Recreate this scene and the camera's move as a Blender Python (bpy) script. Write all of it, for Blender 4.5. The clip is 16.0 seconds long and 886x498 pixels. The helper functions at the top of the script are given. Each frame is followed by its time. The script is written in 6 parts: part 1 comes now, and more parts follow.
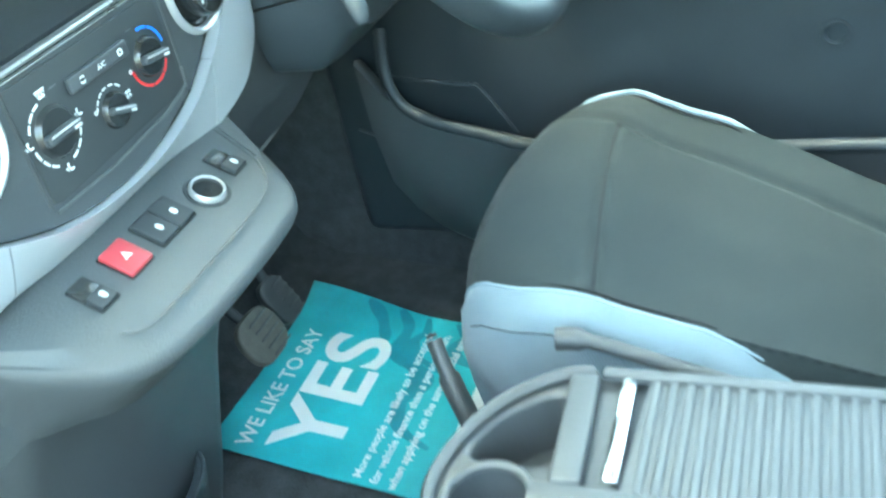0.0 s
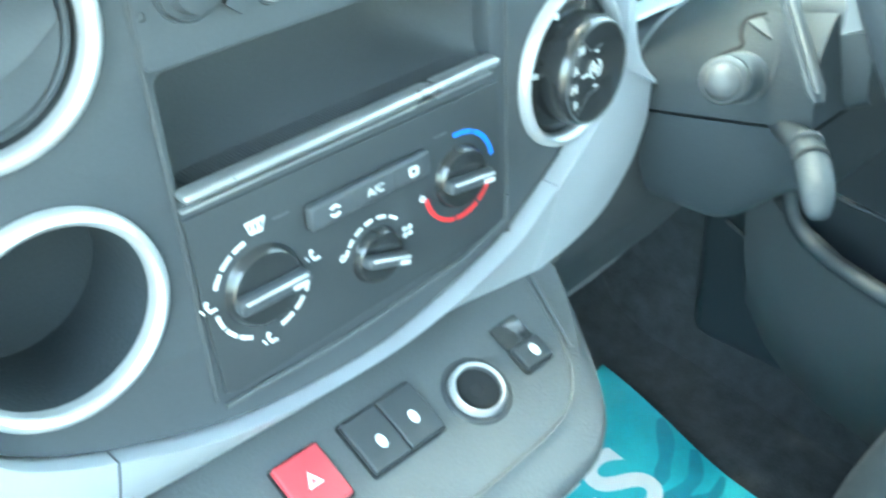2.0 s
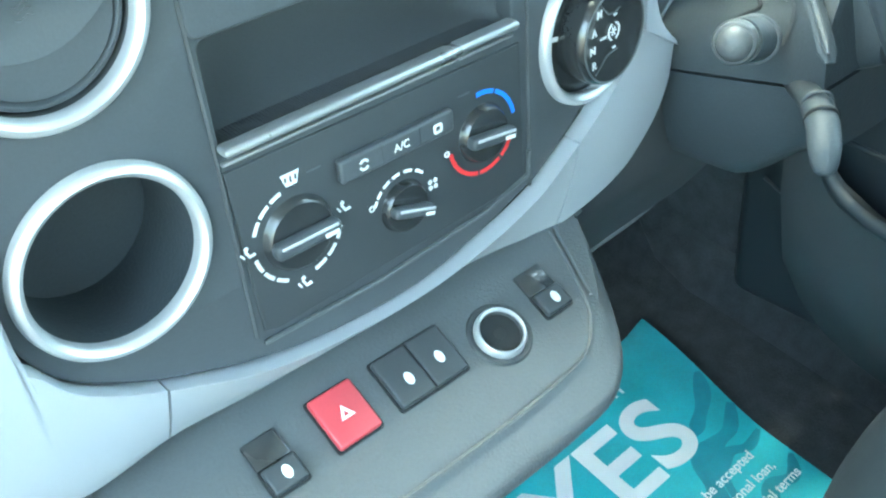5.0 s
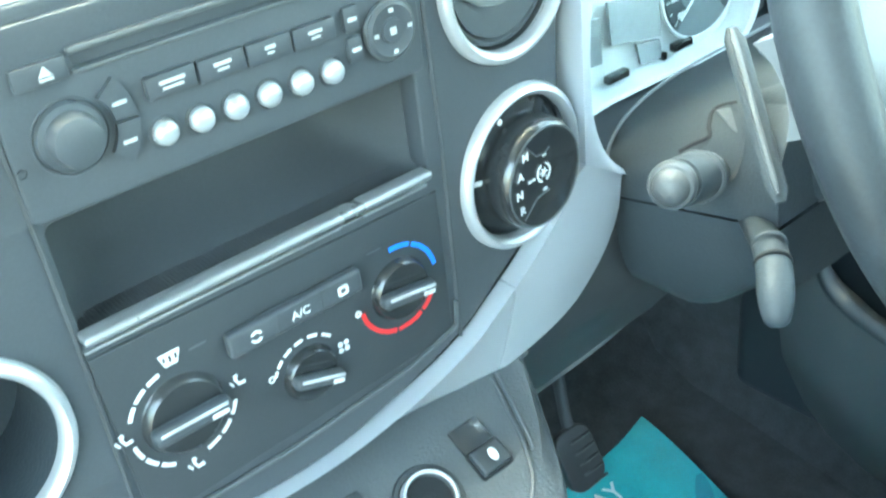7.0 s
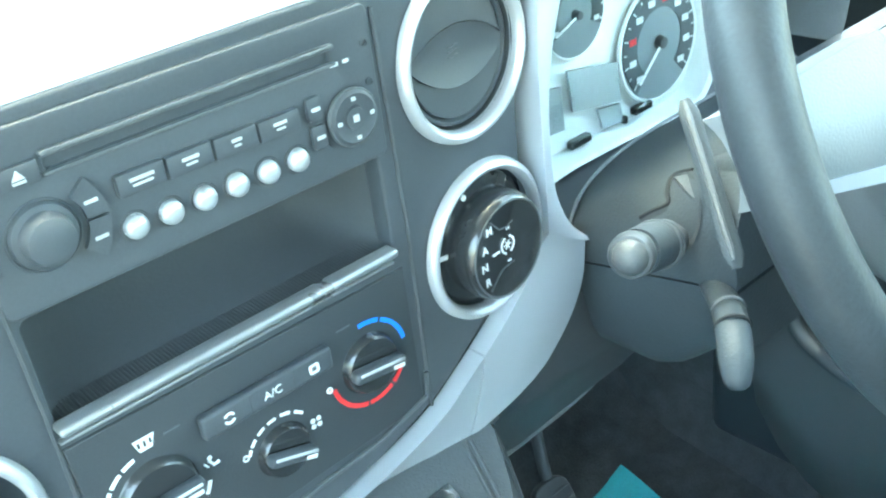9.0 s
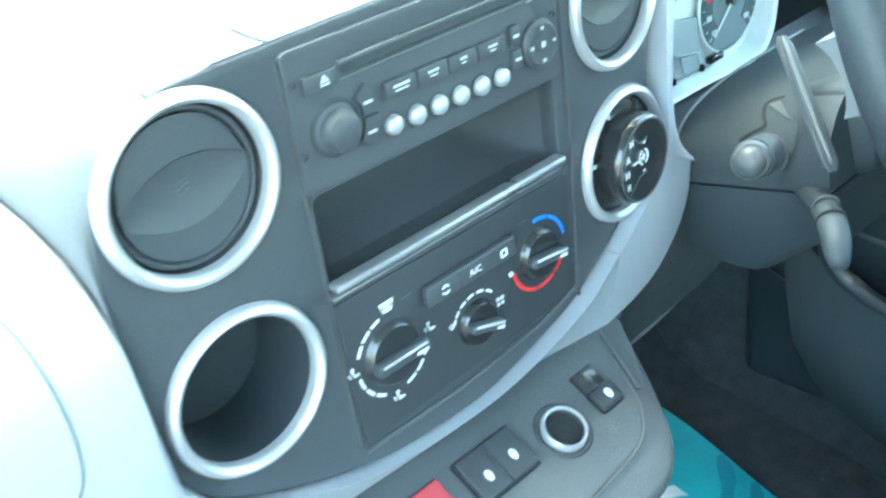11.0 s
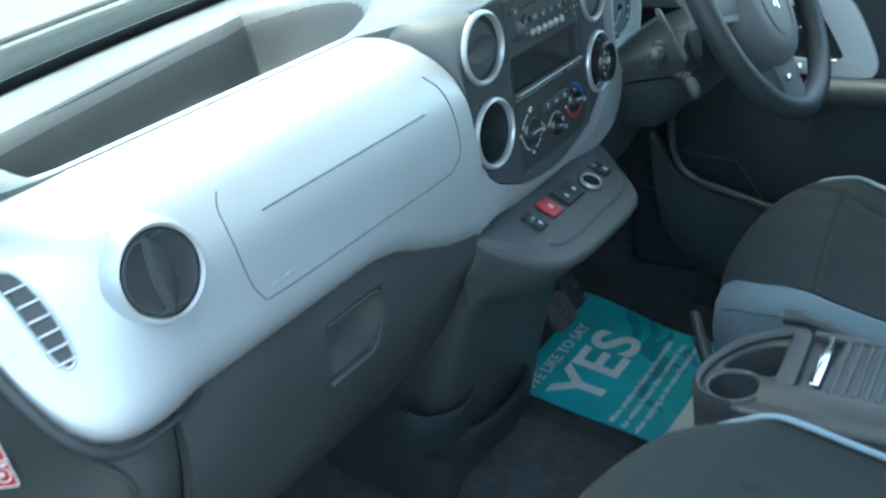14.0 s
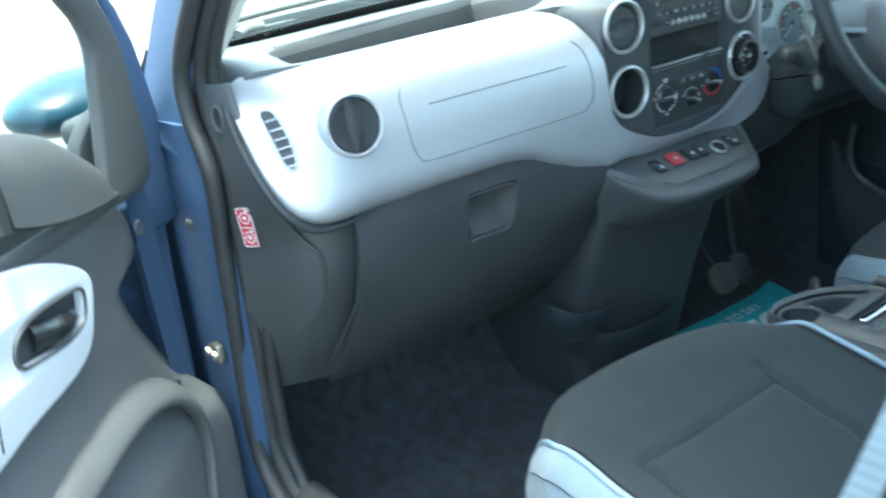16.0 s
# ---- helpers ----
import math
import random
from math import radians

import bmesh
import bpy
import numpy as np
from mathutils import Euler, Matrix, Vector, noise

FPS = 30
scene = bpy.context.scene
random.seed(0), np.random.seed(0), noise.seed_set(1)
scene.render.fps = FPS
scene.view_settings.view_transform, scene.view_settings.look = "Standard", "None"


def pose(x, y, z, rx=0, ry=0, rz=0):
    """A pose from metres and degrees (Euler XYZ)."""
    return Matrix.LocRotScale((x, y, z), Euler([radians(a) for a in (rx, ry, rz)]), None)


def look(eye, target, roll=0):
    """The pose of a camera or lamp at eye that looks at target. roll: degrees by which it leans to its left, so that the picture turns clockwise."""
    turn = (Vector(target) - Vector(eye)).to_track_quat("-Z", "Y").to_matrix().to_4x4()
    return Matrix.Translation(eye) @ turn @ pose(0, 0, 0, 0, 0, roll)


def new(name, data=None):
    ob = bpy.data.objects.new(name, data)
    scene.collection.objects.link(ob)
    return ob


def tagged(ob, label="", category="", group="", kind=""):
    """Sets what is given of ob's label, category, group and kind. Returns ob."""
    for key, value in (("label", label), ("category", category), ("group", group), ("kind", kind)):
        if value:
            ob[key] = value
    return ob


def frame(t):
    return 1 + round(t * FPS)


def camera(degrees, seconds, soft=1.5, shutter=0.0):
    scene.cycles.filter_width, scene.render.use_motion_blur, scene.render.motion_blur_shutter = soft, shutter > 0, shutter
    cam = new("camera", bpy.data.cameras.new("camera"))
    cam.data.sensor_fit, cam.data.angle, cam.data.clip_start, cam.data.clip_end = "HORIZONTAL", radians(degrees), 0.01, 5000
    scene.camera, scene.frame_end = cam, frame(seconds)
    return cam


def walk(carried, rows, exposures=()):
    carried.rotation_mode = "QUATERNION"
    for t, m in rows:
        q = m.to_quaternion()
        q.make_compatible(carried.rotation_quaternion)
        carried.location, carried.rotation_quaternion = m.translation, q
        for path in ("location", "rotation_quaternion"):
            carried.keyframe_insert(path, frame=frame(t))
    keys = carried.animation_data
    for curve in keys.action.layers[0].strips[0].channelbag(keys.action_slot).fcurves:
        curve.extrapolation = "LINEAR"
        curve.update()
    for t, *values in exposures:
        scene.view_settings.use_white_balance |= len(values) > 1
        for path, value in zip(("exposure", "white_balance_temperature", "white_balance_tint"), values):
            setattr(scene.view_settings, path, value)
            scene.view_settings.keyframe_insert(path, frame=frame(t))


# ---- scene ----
cam = camera(46.2, 16.0, 2.2, 0.5)
PATH = [
    (0, (-0.528, -0.518, 0.879), (0.966, 0.278, -0.186), -13.7),
    (0.5, (-0.38, -0.458, 0.859), (1.056, 0.446, -0.199), -10.4),
    (1, (-0.287, -0.404, 0.85), (1.041, 0.59, -0.268), -7.2),
    (1.5, (-0.251, -0.353, 0.859), (0.969, 0.79, -0.239), -5.5),
    (2, (-0.236, -0.309, 0.863), (0.892, 0.931, -0.228), -3.5),
    (2.5, (-0.226, -0.29, 0.882), (0.823, 1.05, -0.169), -4.3),
    (3, (-0.238, -0.292, 0.913), (0.819, 1.101, -0.057), -5.3),
    (3.5, (-0.24, -0.304, 0.909), (0.835, 1.06, -0.083), -5.9),
    (4, (-0.247, -0.326, 0.882), (0.822, 0.942, -0.236), -4.2),
    (4.2, (-0.248, -0.343, 0.876), (0.78, 0.921, -0.284), -4.4),
    (6.5, (-0.198, -0.34, 0.889), (0.83, 0.989, -0.196), -6.7),
    (7, (-0.165, -0.334, 0.891), (0.852, 1.029, -0.161), -7.1),
    (7.5, (-0.153, -0.332, 0.899), (0.85, 1.07, -0.116), -8.1),
    (8, (-0.148, -0.332, 0.903), (0.86, 1.068, -0.11), -8.6),
    (8.2, (-0.148, -0.333, 0.902), (0.88, 1.056, -0.106), -8.7),
    (10.5, (-0.257, -0.356, 0.929), (0.852, 0.99, -0.05), -7.5),
    (11, (-0.31, -0.357, 0.928), (0.805, 0.976, -0.063), -8.4),
    (11.5, (-0.382, -0.376, 0.929), (0.788, 0.92, -0.047), -8.3),
    (12, (-0.487, -0.425, 0.95), (0.75, 0.824, -0.005), -6.3),
    (12.5, (-0.627, -0.467, 0.997), (0.671, 0.74, 0.071), -6.1),
    (13, (-0.782, -0.525, 1.028), (0.596, 0.64, 0.165), -6.4),
    (13.5, (-0.967, -0.549, 1.058), (0.492, 0.548, 0.242), -6.1),
    (14, (-1.087, -0.647, 1.049), (0.341, 0.473, 0.207), -9.2),
    (14.5, (-1.166, -0.783, 1.051), (0.081, 0.597, 0.316), -7.8),
    (15, (-1.243, -0.887, 1.033), (-0.125, 0.605, 0.31), -7.6),
    (15.5, (-1.27, -0.987, 1.025), (-0.255, 0.592, 0.335), -10.5),
    (16, (-1.282, -1.163, 1.009), (-0.249, 0.411, 0.335), -7.7),
]
EXPOSURE = [(0.0, 5.15, 6900, -16), (1.0, 5.35, 6800, -16), (2.5, 5.45, 6750, -15), (3.0, 5.2, 6450, -15), (3.5, 4.95, 6500, -15), (4.2, 4.9, 6600, -14), (6.3, 5.3, 6900, -14), (8.2, 5.2, 6850, -13), (10.3, 5.2, 6500, -13), (12.0, 4.15, 6300, -12), (13.0, 3.35, 6250, -11), (13.6, 2.95, 6200, -11), (14.5, 3.0, 6150, -10), (15.2, 2.9, 6250, -9), (16.0, 3.2, 6300, -8)]
walk(cam, [(t, look(eye, target, roll)) for t, eye, target, roll in PATH], EXPOSURE)

# ---- light ----
world = bpy.data.worlds.new("sky")
scene.world = world
world.use_nodes = True
wn = world.node_tree
sky = wn.nodes.new("ShaderNodeTexSky")
sky.sky_type = "NISHITA"
sky.sun_disc = False
sky.sun_elevation, sky.sun_rotation = radians(86), radians(0)
sky.air_density, sky.dust_density = 1.2, 4.0
wn.links.new(sky.outputs[0], wn.nodes["Background"].inputs[0])
wn.nodes["Background"].inputs[1].default_value = 0.15
sun = new("sun", bpy.data.lights.new("sun", "SUN"))
sun.data.energy, sun.data.angle, sun.data.color = 1.3, radians(10), (1.0, 0.985, 0.965)
sun.matrix_world = look((0.0, -0.06, 4.3), (0, 0.1, 0.8))


# ---- materials ----
def mat(name, color, rough=0.5, metal=0.0, var=0.12, scale=9.0, bump=0.15, grain=900.0, coat=0.0, spec=0.5, rvar=0.08, sheen=0.0):
    m = bpy.data.materials.new(name)
    m.use_nodes = True
    nt = m.node_tree
    b = nt.nodes["Principled BSDF"]
    co = nt.nodes.new("ShaderNodeTexCoord")
    big = nt.nodes.new("ShaderNodeTexNoise")
    big.inputs["Scale"].default_value, big.inputs["Detail"].default_value = scale, 5
    fine = nt.nodes.new("ShaderNodeTexNoise")
    fine.inputs["Scale"].default_value, fine.inputs["Detail"].default_value = grain, 2
    nt.links.new(co.outputs["Object"], big.inputs["Vector"])
    nt.links.new(co.outputs["Object"], fine.inputs["Vector"])
    both = nt.nodes.new("ShaderNodeMix")
    both.inputs[0].default_value = 0.35
    nt.links.new(big.outputs["Fac"], both.inputs[2])
    nt.links.new(fine.outputs["Fac"], both.inputs[3])
    ramp = nt.nodes.new("ShaderNodeMapRange")
    ramp.inputs["From Min"].default_value, ramp.inputs["From Max"].default_value = 0.3, 0.7
    ramp.inputs["To Min"].default_value, ramp.inputs["To Max"].default_value = 1 - var, 1 + var
    nt.links.new(both.outputs[0], ramp.inputs["Value"])
    mul = nt.nodes.new("ShaderNodeVectorMath")
    mul.operation = "SCALE"
    mul.inputs[0].default_value = color[:3]
    nt.links.new(ramp.outputs[0], mul.inputs["Scale"])
    nt.links.new(mul.outputs[0], b.inputs["Base Color"])
    rr = nt.nodes.new("ShaderNodeMapRange")
    rr.inputs["From Min"].default_value, rr.inputs["From Max"].default_value = 0.3, 0.7
    rr.inputs["To Min"].default_value, rr.inputs["To Max"].default_value = max(0.02, rough - rvar), min(1, rough + rvar)
    nt.links.new(big.outputs["Fac"], rr.inputs["Value"])
    nt.links.new(rr.outputs[0], b.inputs["Roughness"])
    b.inputs["Metallic"].default_value = metal
    b.inputs["Specular IOR Level"].default_value = spec
    b.inputs["Coat Weight"].default_value = coat
    b.inputs["Coat Roughness"].default_value = 0.06
    b.inputs["Sheen Weight"].default_value = sheen
    if bump:
        bp = nt.nodes.new("ShaderNodeBump")
        bp.inputs["Strength"].default_value, bp.inputs["Distance"].default_value = bump, 0.0006
        nt.links.new(fine.outputs["Fac"], bp.inputs["Height"])
        nt.links.new(bp.outputs[0], b.inputs["Normal"])
    return m


def weave(name, color, color2, size=420.0, sheen=0.25):
    """Woven cloth: crossed threads, with a slow unevenness."""
    m = mat(name, color, 0.92, 0, 0.16, 14, 0.0, sheen=sheen, spec=0.2)
    nt = m.node_tree
    b = nt.nodes["Principled BSDF"]
    co = nt.nodes.new("ShaderNodeTexCoord")
    w = []
    for axis in ("X", "Y"):
        t = nt.nodes.new("ShaderNodeTexWave")
        t.bands_direction = axis
        t.inputs["Scale"].default_value, t.inputs["Distortion"].default_value, t.inputs["Detail"].default_value = size, 1.5, 1
        nt.links.new(co.outputs["Object"], t.inputs["Vector"])
        w.append(t)
    mx = nt.nodes.new("ShaderNodeMath")
    mx.operation = "MULTIPLY"
    nt.links.new(w[0].outputs["Fac"], mx.inputs[0])
    nt.links.new(w[1].outputs["Fac"], mx.inputs[1])
    old = b.inputs["Base Color"].links[0].from_socket
    mix = nt.nodes.new("ShaderNodeMix")
    mix.data_type = "RGBA"
    nt.links.new(mx.outputs[0], mix.inputs["Factor"])
    nt.links.new(old, mix.inputs[6])
    mix.inputs[7].default_value = (*color2, 1)
    nt.links.new(mix.outputs[2], b.inputs["Base Color"])
    bp = nt.nodes.new("ShaderNodeBump")
    bp.inputs["Strength"].default_value, bp.inputs["Distance"].default_value = 0.35, 0.0008
    nt.links.new(mx.outputs[0], bp.inputs["Height"])
    nt.links.new(bp.outputs[0], b.inputs["Normal"])
    return m


def glass(name, tint=(0.93, 0.97, 0.96), rough=0.0, gain=0.5):
    """A thin pane: mostly clear, with a mirror's gloss at grazing angles."""
    m = bpy.data.materials.new(name)
    m.use_nodes = True
    nt = m.node_tree
    out = nt.nodes["Material Output"]
    tr, gl, fr, mx = (nt.nodes.new("ShaderNode" + k) for k in ("BsdfTransparent", "BsdfGlossy", "LayerWeight", "MixShader"))
    pw, sc = nt.nodes.new("ShaderNodeMath"), nt.nodes.new("ShaderNodeMath")
    pw.operation, pw.inputs[1].default_value = "POWER", 4.0
    sc.operation, sc.inputs[1].default_value, sc.inputs[2].default_value = "MULTIPLY_ADD", gain, 0.03 * gain / 0.5
    tr.inputs[0].default_value = (*tint, 1)
    gl.inputs["Roughness"].default_value = rough
    fr.inputs["Blend"].default_value = 0.5
    for a, c in ((fr.outputs["Facing"], pw.inputs[0]), (pw.outputs[0], sc.inputs[0]), (sc.outputs[0], mx.inputs[0]), (tr.outputs[0], mx.inputs[1]), (gl.outputs[0], mx.inputs[2]), (mx.outputs[0], out.inputs[0])):
        nt.links.new(a, c)
    return m


M_BLACK = mat("black_grained_plastic", (0.056, 0.061, 0.066), 0.46, 0, 0.18, 7, 0.5, 700)
M_PAD = mat("soft_black_dash_skin", (0.098, 0.108, 0.115), 0.5, 0, 0.12, 6, 0.35, 620)
M_FACIA = mat("smooth_dark_facia_plastic", (0.055, 0.062, 0.070), 0.46, 0, 0.12, 8, 0.15, 900, spec=0.3)
M_GLOSS = mat("piano_black_plastic", (0.020, 0.022, 0.024), 0.24, 0, 0.1, 12, 0.05, 900, coat=0.4)
M_COLUMN = mat("dark_grained_column_plastic", (0.032, 0.040, 0.047), 0.55, 0, 0.2, 9, 0.5, 700, spec=0.35)
M_LEATHER = mat("black_grained_wheel_leather", (0.030, 0.036, 0.041), 0.48, 0, 0.25, 14, 0.35, 420, spec=0.45)
M_DEEP = mat("matt_black_cavity_plastic", (0.050, 0.056, 0.062), 0.75, 0, 0.1, 10, 0.2, 600)
# The dash's black plastic, lightened for daylight on the open door's trim.
M_DOOR_LIT = mat("black_door_plastic_lit", (0.105, 0.112, 0.116), 0.5, 0, 0.16, 7, 0.5, 700)
# Near-black that paints the shade inside the tray and the stalk's recess.
M_RECESS_SHADE = mat("matt_recess_shade", (0.038, 0.044, 0.050), 0.7, 0, 0.2, 8, 0.3, 500, spec=0.3)
M_FRAME = mat("dark_grained_frame_plastic", (0.072, 0.078, 0.082), 0.58, 0, 0.16, 7, 0.5, 700, spec=0.3)
# Grey lightened for the sky light on the hub and the driver's door top.
M_HUB = mat("lightened_grey_skin", (0.135, 0.144, 0.150), 0.5, 0, 0.08, 8, 0.4, 700)
M_GREY = mat("dark_grey_shelf_plastic", (0.066, 0.073, 0.079), 0.48, 0, 0.14, 7, 0.6, 620)
M_SILVER = mat("satin_pale_blue_silver_paint", (0.50, 0.53, 0.575), 0.42, 0.46, 0.05, 5, 0.1, 1600, rvar=0.04)
M_RING = mat("satin_silver_ring_metal", (0.50, 0.51, 0.53), 0.34, 0.55, 0.05, 20, 0.06, 1500, rvar=0.05)
M_CHROME = mat("bright_chrome", (0.85, 0.87, 0.88), 0.1, 1.0, 0.03, 20, 0.0, 800, rvar=0.03)
M_COWL = mat("weathered_black_cowl_plastic", (0.014, 0.020, 0.022), 0.75, 0, 0.3, 14, 0.4, 400, spec=0.1)
# Door inserts: the trim's silver, made paler for the light on them.
M_SILVER_LIT = mat("silver_insert_paint_lit", (0.70, 0.74, 0.79), 0.36, 0.10, 0.05, 5, 0.1, 1600, rvar=0.04)
M_RAIL = mat("dark_satin_rail_metal", (0.26, 0.27, 0.28), 0.34, 0.5, 0.06, 20, 0.06, 1500)
M_BTN = mat("satin_silver_buttons", (0.38, 0.40, 0.42), 0.30, 0.35, 0.05, 30, 0.05, 900)
M_CLOTH = weave("charcoal_seat_cloth", (0.022, 0.029, 0.031), (0.043, 0.054, 0.057), sheen=0.08)
M_BLUE_CLOTH = weave("pale_blue_seat_cloth", (0.188, 0.250, 0.298), (0.238, 0.300, 0.345), 500)
M_PIPE = mat("pale_blue_piping", (0.25, 0.33, 0.39), 0.7, 0, 0.1, 30, 0.3, 900)
M_THREAD = mat("dark_seam_thread", (0.012, 0.014, 0.016), 0.9, 0, 0.1, 30, 0.3, 900)
M_CARPET = mat("dark_carpet", (0.056, 0.062, 0.068), 0.97, 0, 0.4, 40, 1.0, 380, spec=0.1, sheen=0.2)
M_HEATER = mat("matt_black_heater_plastic", (0.036, 0.041, 0.046), 0.5, 0, 0.12, 8, 0.2, 900, spec=0.35)
M_RUBBER = mat("black_door_seal_rubber", (0.030, 0.032, 0.035), 0.6, 0, 0.2, 20, 0.4, 500)
M_PAINT = mat("metallic_blue_car_paint", (0.052, 0.092, 0.168), 0.5, 0.0, 0.06, 12, 0.0, 900, coat=0.05, spec=0.25)
M_LINER = mat("pale_grey_headliner", (0.55, 0.56, 0.56), 0.95, 0, 0.08, 10, 0.5, 500)
M_PILLAR = mat("pale_grey_pillar_trim", (0.62, 0.63, 0.63), 0.6, 0, 0.05, 8, 0.4, 700)
M_PAPER = mat("teal_printed_paper", (0.055, 0.46, 0.51), 0.42, 0, 0.3, 11, 0.1, 600)
M_PAPER_DARK = mat("dark_teal_print", (0.030, 0.28, 0.35), 0.42, 0, 0.25, 25, 0.1, 600)
M_WHITE = mat("white_print", (0.80, 0.82, 0.82), 0.5, 0, 0.04, 30, 0.05, 900)
M_ICON = mat("white_icon_print", (0.62, 0.64, 0.65), 0.55, 0, 0.05, 30, 0.05, 900)
M_PRINT = mat("pale_grey_key_print", (0.42, 0.44, 0.45), 0.55, 0, 0.05, 30, 0.05, 900)
M_RED = mat("red_hazard_plastic", (0.42, 0.045, 0.06), 0.4, 0, 0.1, 20, 0.2, 900)
M_REDPRINT = mat("red_print", (0.62, 0.03, 0.035), 0.5, 0, 0.1, 30, 0.05, 900)
M_BLUEPRINT = mat("blue_print", (0.015, 0.17, 0.70), 0.5, 0, 0.1, 30, 0.05, 900)
M_STICKER = mat("red_warning_sticker", (0.50, 0.03, 0.055), 0.45, 0, 0.1, 40, 0.05, 900)
M_STEEL = mat("zinc_plated_steel", (0.30, 0.29, 0.26), 0.42, 1.0, 0.2, 60, 0.2, 500)
M_WORN = mat("worn_grey_pedal_rubber", (0.105, 0.100, 0.090), 0.7, 0, 0.25, 60, 0.5, 500, spec=0.3)
M_SEAM = mat("shadowed_silver_seam", (0.100, 0.120, 0.140), 0.6, 0, 0.1, 20, 0.1, 900)
M_GAUGE = mat("pale_gauge_face", (0.74, 0.78, 0.78), 0.4, 0, 0.15, 30, 0.05, 900)
M_DIAL = mat("grey_dial_print", (0.17, 0.20, 0.215), 0.45, 0, 0.1, 20, 0.05, 900)
M_BAND = mat("dark_scale_print", (0.060, 0.073, 0.082), 0.45, 0, 0.1, 20, 0.05, 900)
M_DISPLAY = mat("grey_display_glass", (0.34, 0.38, 0.39), 0.3, 0, 0.25, 30, 0.05, 900)
M_GROUND = mat("pale_gravelly_concrete", (0.105, 0.101, 0.088), 0.9, 0, 0.35, 2.3, 0.8, 45)
M_GLASS = glass("window_glass")
M_LENS = glass("gauge_lens", (0.98, 0.99, 0.99), 0.02, 0.05)
M_MIRROR_SHELL = mat("glossy_teal_blue_mirror_paint", (0.007, 0.040, 0.060), 0.35, 0.0, 0.6, 26, 0.0, 900, coat=0.10, spec=0.3)


# ---- mesh helpers ----
def thing(name, at, label, category, group="", kind=""):
    ob = new(name)
    ob.location = at
    ob.empty_display_size = 0.02
    return tagged(ob, label, category, group, kind)


def link(name, me, material, parent=None, label=""):
    ob = new(name, me)
    if material:
        me.materials.clear()
        me.materials.append(material)
    if parent:
        ob.parent = parent
        if parent.type == "EMPTY":
            ob.matrix_parent_inverse = Matrix.Translation(-parent.location)
    if label:
        ob["label"] = label
    return ob


def part(name, bm, material, parent=None, label="", angle=38, flat=False):
    """Links a bmesh as one mesh, under a thing or under a part."""
    bmesh.ops.remove_doubles(bm, verts=bm.verts, dist=1e-6)
    bmesh.ops.recalc_face_normals(bm, faces=bm.faces)
    me = bpy.data.meshes.new(name)
    bm.to_mesh(me)
    bm.free()
    if not flat:
        me.shade_smooth()
        me.set_sharp_from_angle(angle=radians(angle))
    return link(name, me, material, parent, label)


def box(c, s, bev=0.003, seg=2, m=None):
    bm = bmesh.new()
    bmesh.ops.create_cube(bm, size=1)
    bmesh.ops.scale(bm, vec=s, verts=bm.verts)
    if bev:
        bmesh.ops.bevel(bm, geom=bm.edges[:], offset=min(bev, min(s) * 0.45), segments=seg, profile=0.5, affect="EDGES")
    bmesh.ops.translate(bm, vec=c, verts=bm.verts)
    if m:
        bmesh.ops.transform(bm, matrix=m, verts=bm.verts)
    return bm


def join(*bms):
    out = bmesh.new()
    for b in bms:
        me = bpy.data.meshes.new("tmp")
        b.to_mesh(me)
        b.free()
        out.from_mesh(me)
        bpy.data.meshes.remove(me)
    return out


def lathe(profile, m=None, n=48, close=True, sx=1.0, sy=1.0):
    """A turned body: profile of (radius, height) round the local z axis."""
    bm = bmesh.new()
    rings = []
    for r, h in profile:
        if r < 1e-6:
            rings.append([bm.verts.new((0, 0, h))])
        else:
            rings.append([bm.verts.new((sx * r * math.cos(a), sy * r * math.sin(a), h)) for a in (2 * math.pi * k / n for k in range(n))])
    for a, b in zip(rings, rings[1:]):
        for k in range(n):
            q = [a[k % len(a)], a[(k + 1) % len(a)], b[(k + 1) % len(b)], b[k % len(b)]]
            q = [v for i, v in enumerate(q) if v not in q[:i]]
            if len(q) > 2:
                bm.faces.new(q)
    if close and len(rings[0]) > 2 and len(rings[-1]) > 2 and profile[0] != profile[-1]:
        bm.faces.new(rings[0])
        bm.faces.new(rings[-1])
    if m:
        bmesh.ops.transform(bm, matrix=m, verts=bm.verts)
    return bm


def torus(R, r, m=None, n=56, k=12, flat=1.0, R2=None):
    bm = bmesh.new()
    R2 = R2 or R
    rows = [[bm.verts.new(((R + r * math.cos(b)) * math.cos(a), (R2 + r * math.cos(b)) * math.sin(a), flat * r * math.sin(b)))
             for b in (2 * math.pi * j / k for j in range(k))] for a in (2 * math.pi * i / n for i in range(n))]
    for i in range(n):
        for j in range(k):
            bm.faces.new((rows[i][j], rows[(i + 1) % n][j], rows[(i + 1) % n][(j + 1) % k], rows[i][(j + 1) % k]))
    if m:
        bmesh.ops.transform(bm, matrix=m, verts=bm.verts)
    return bm


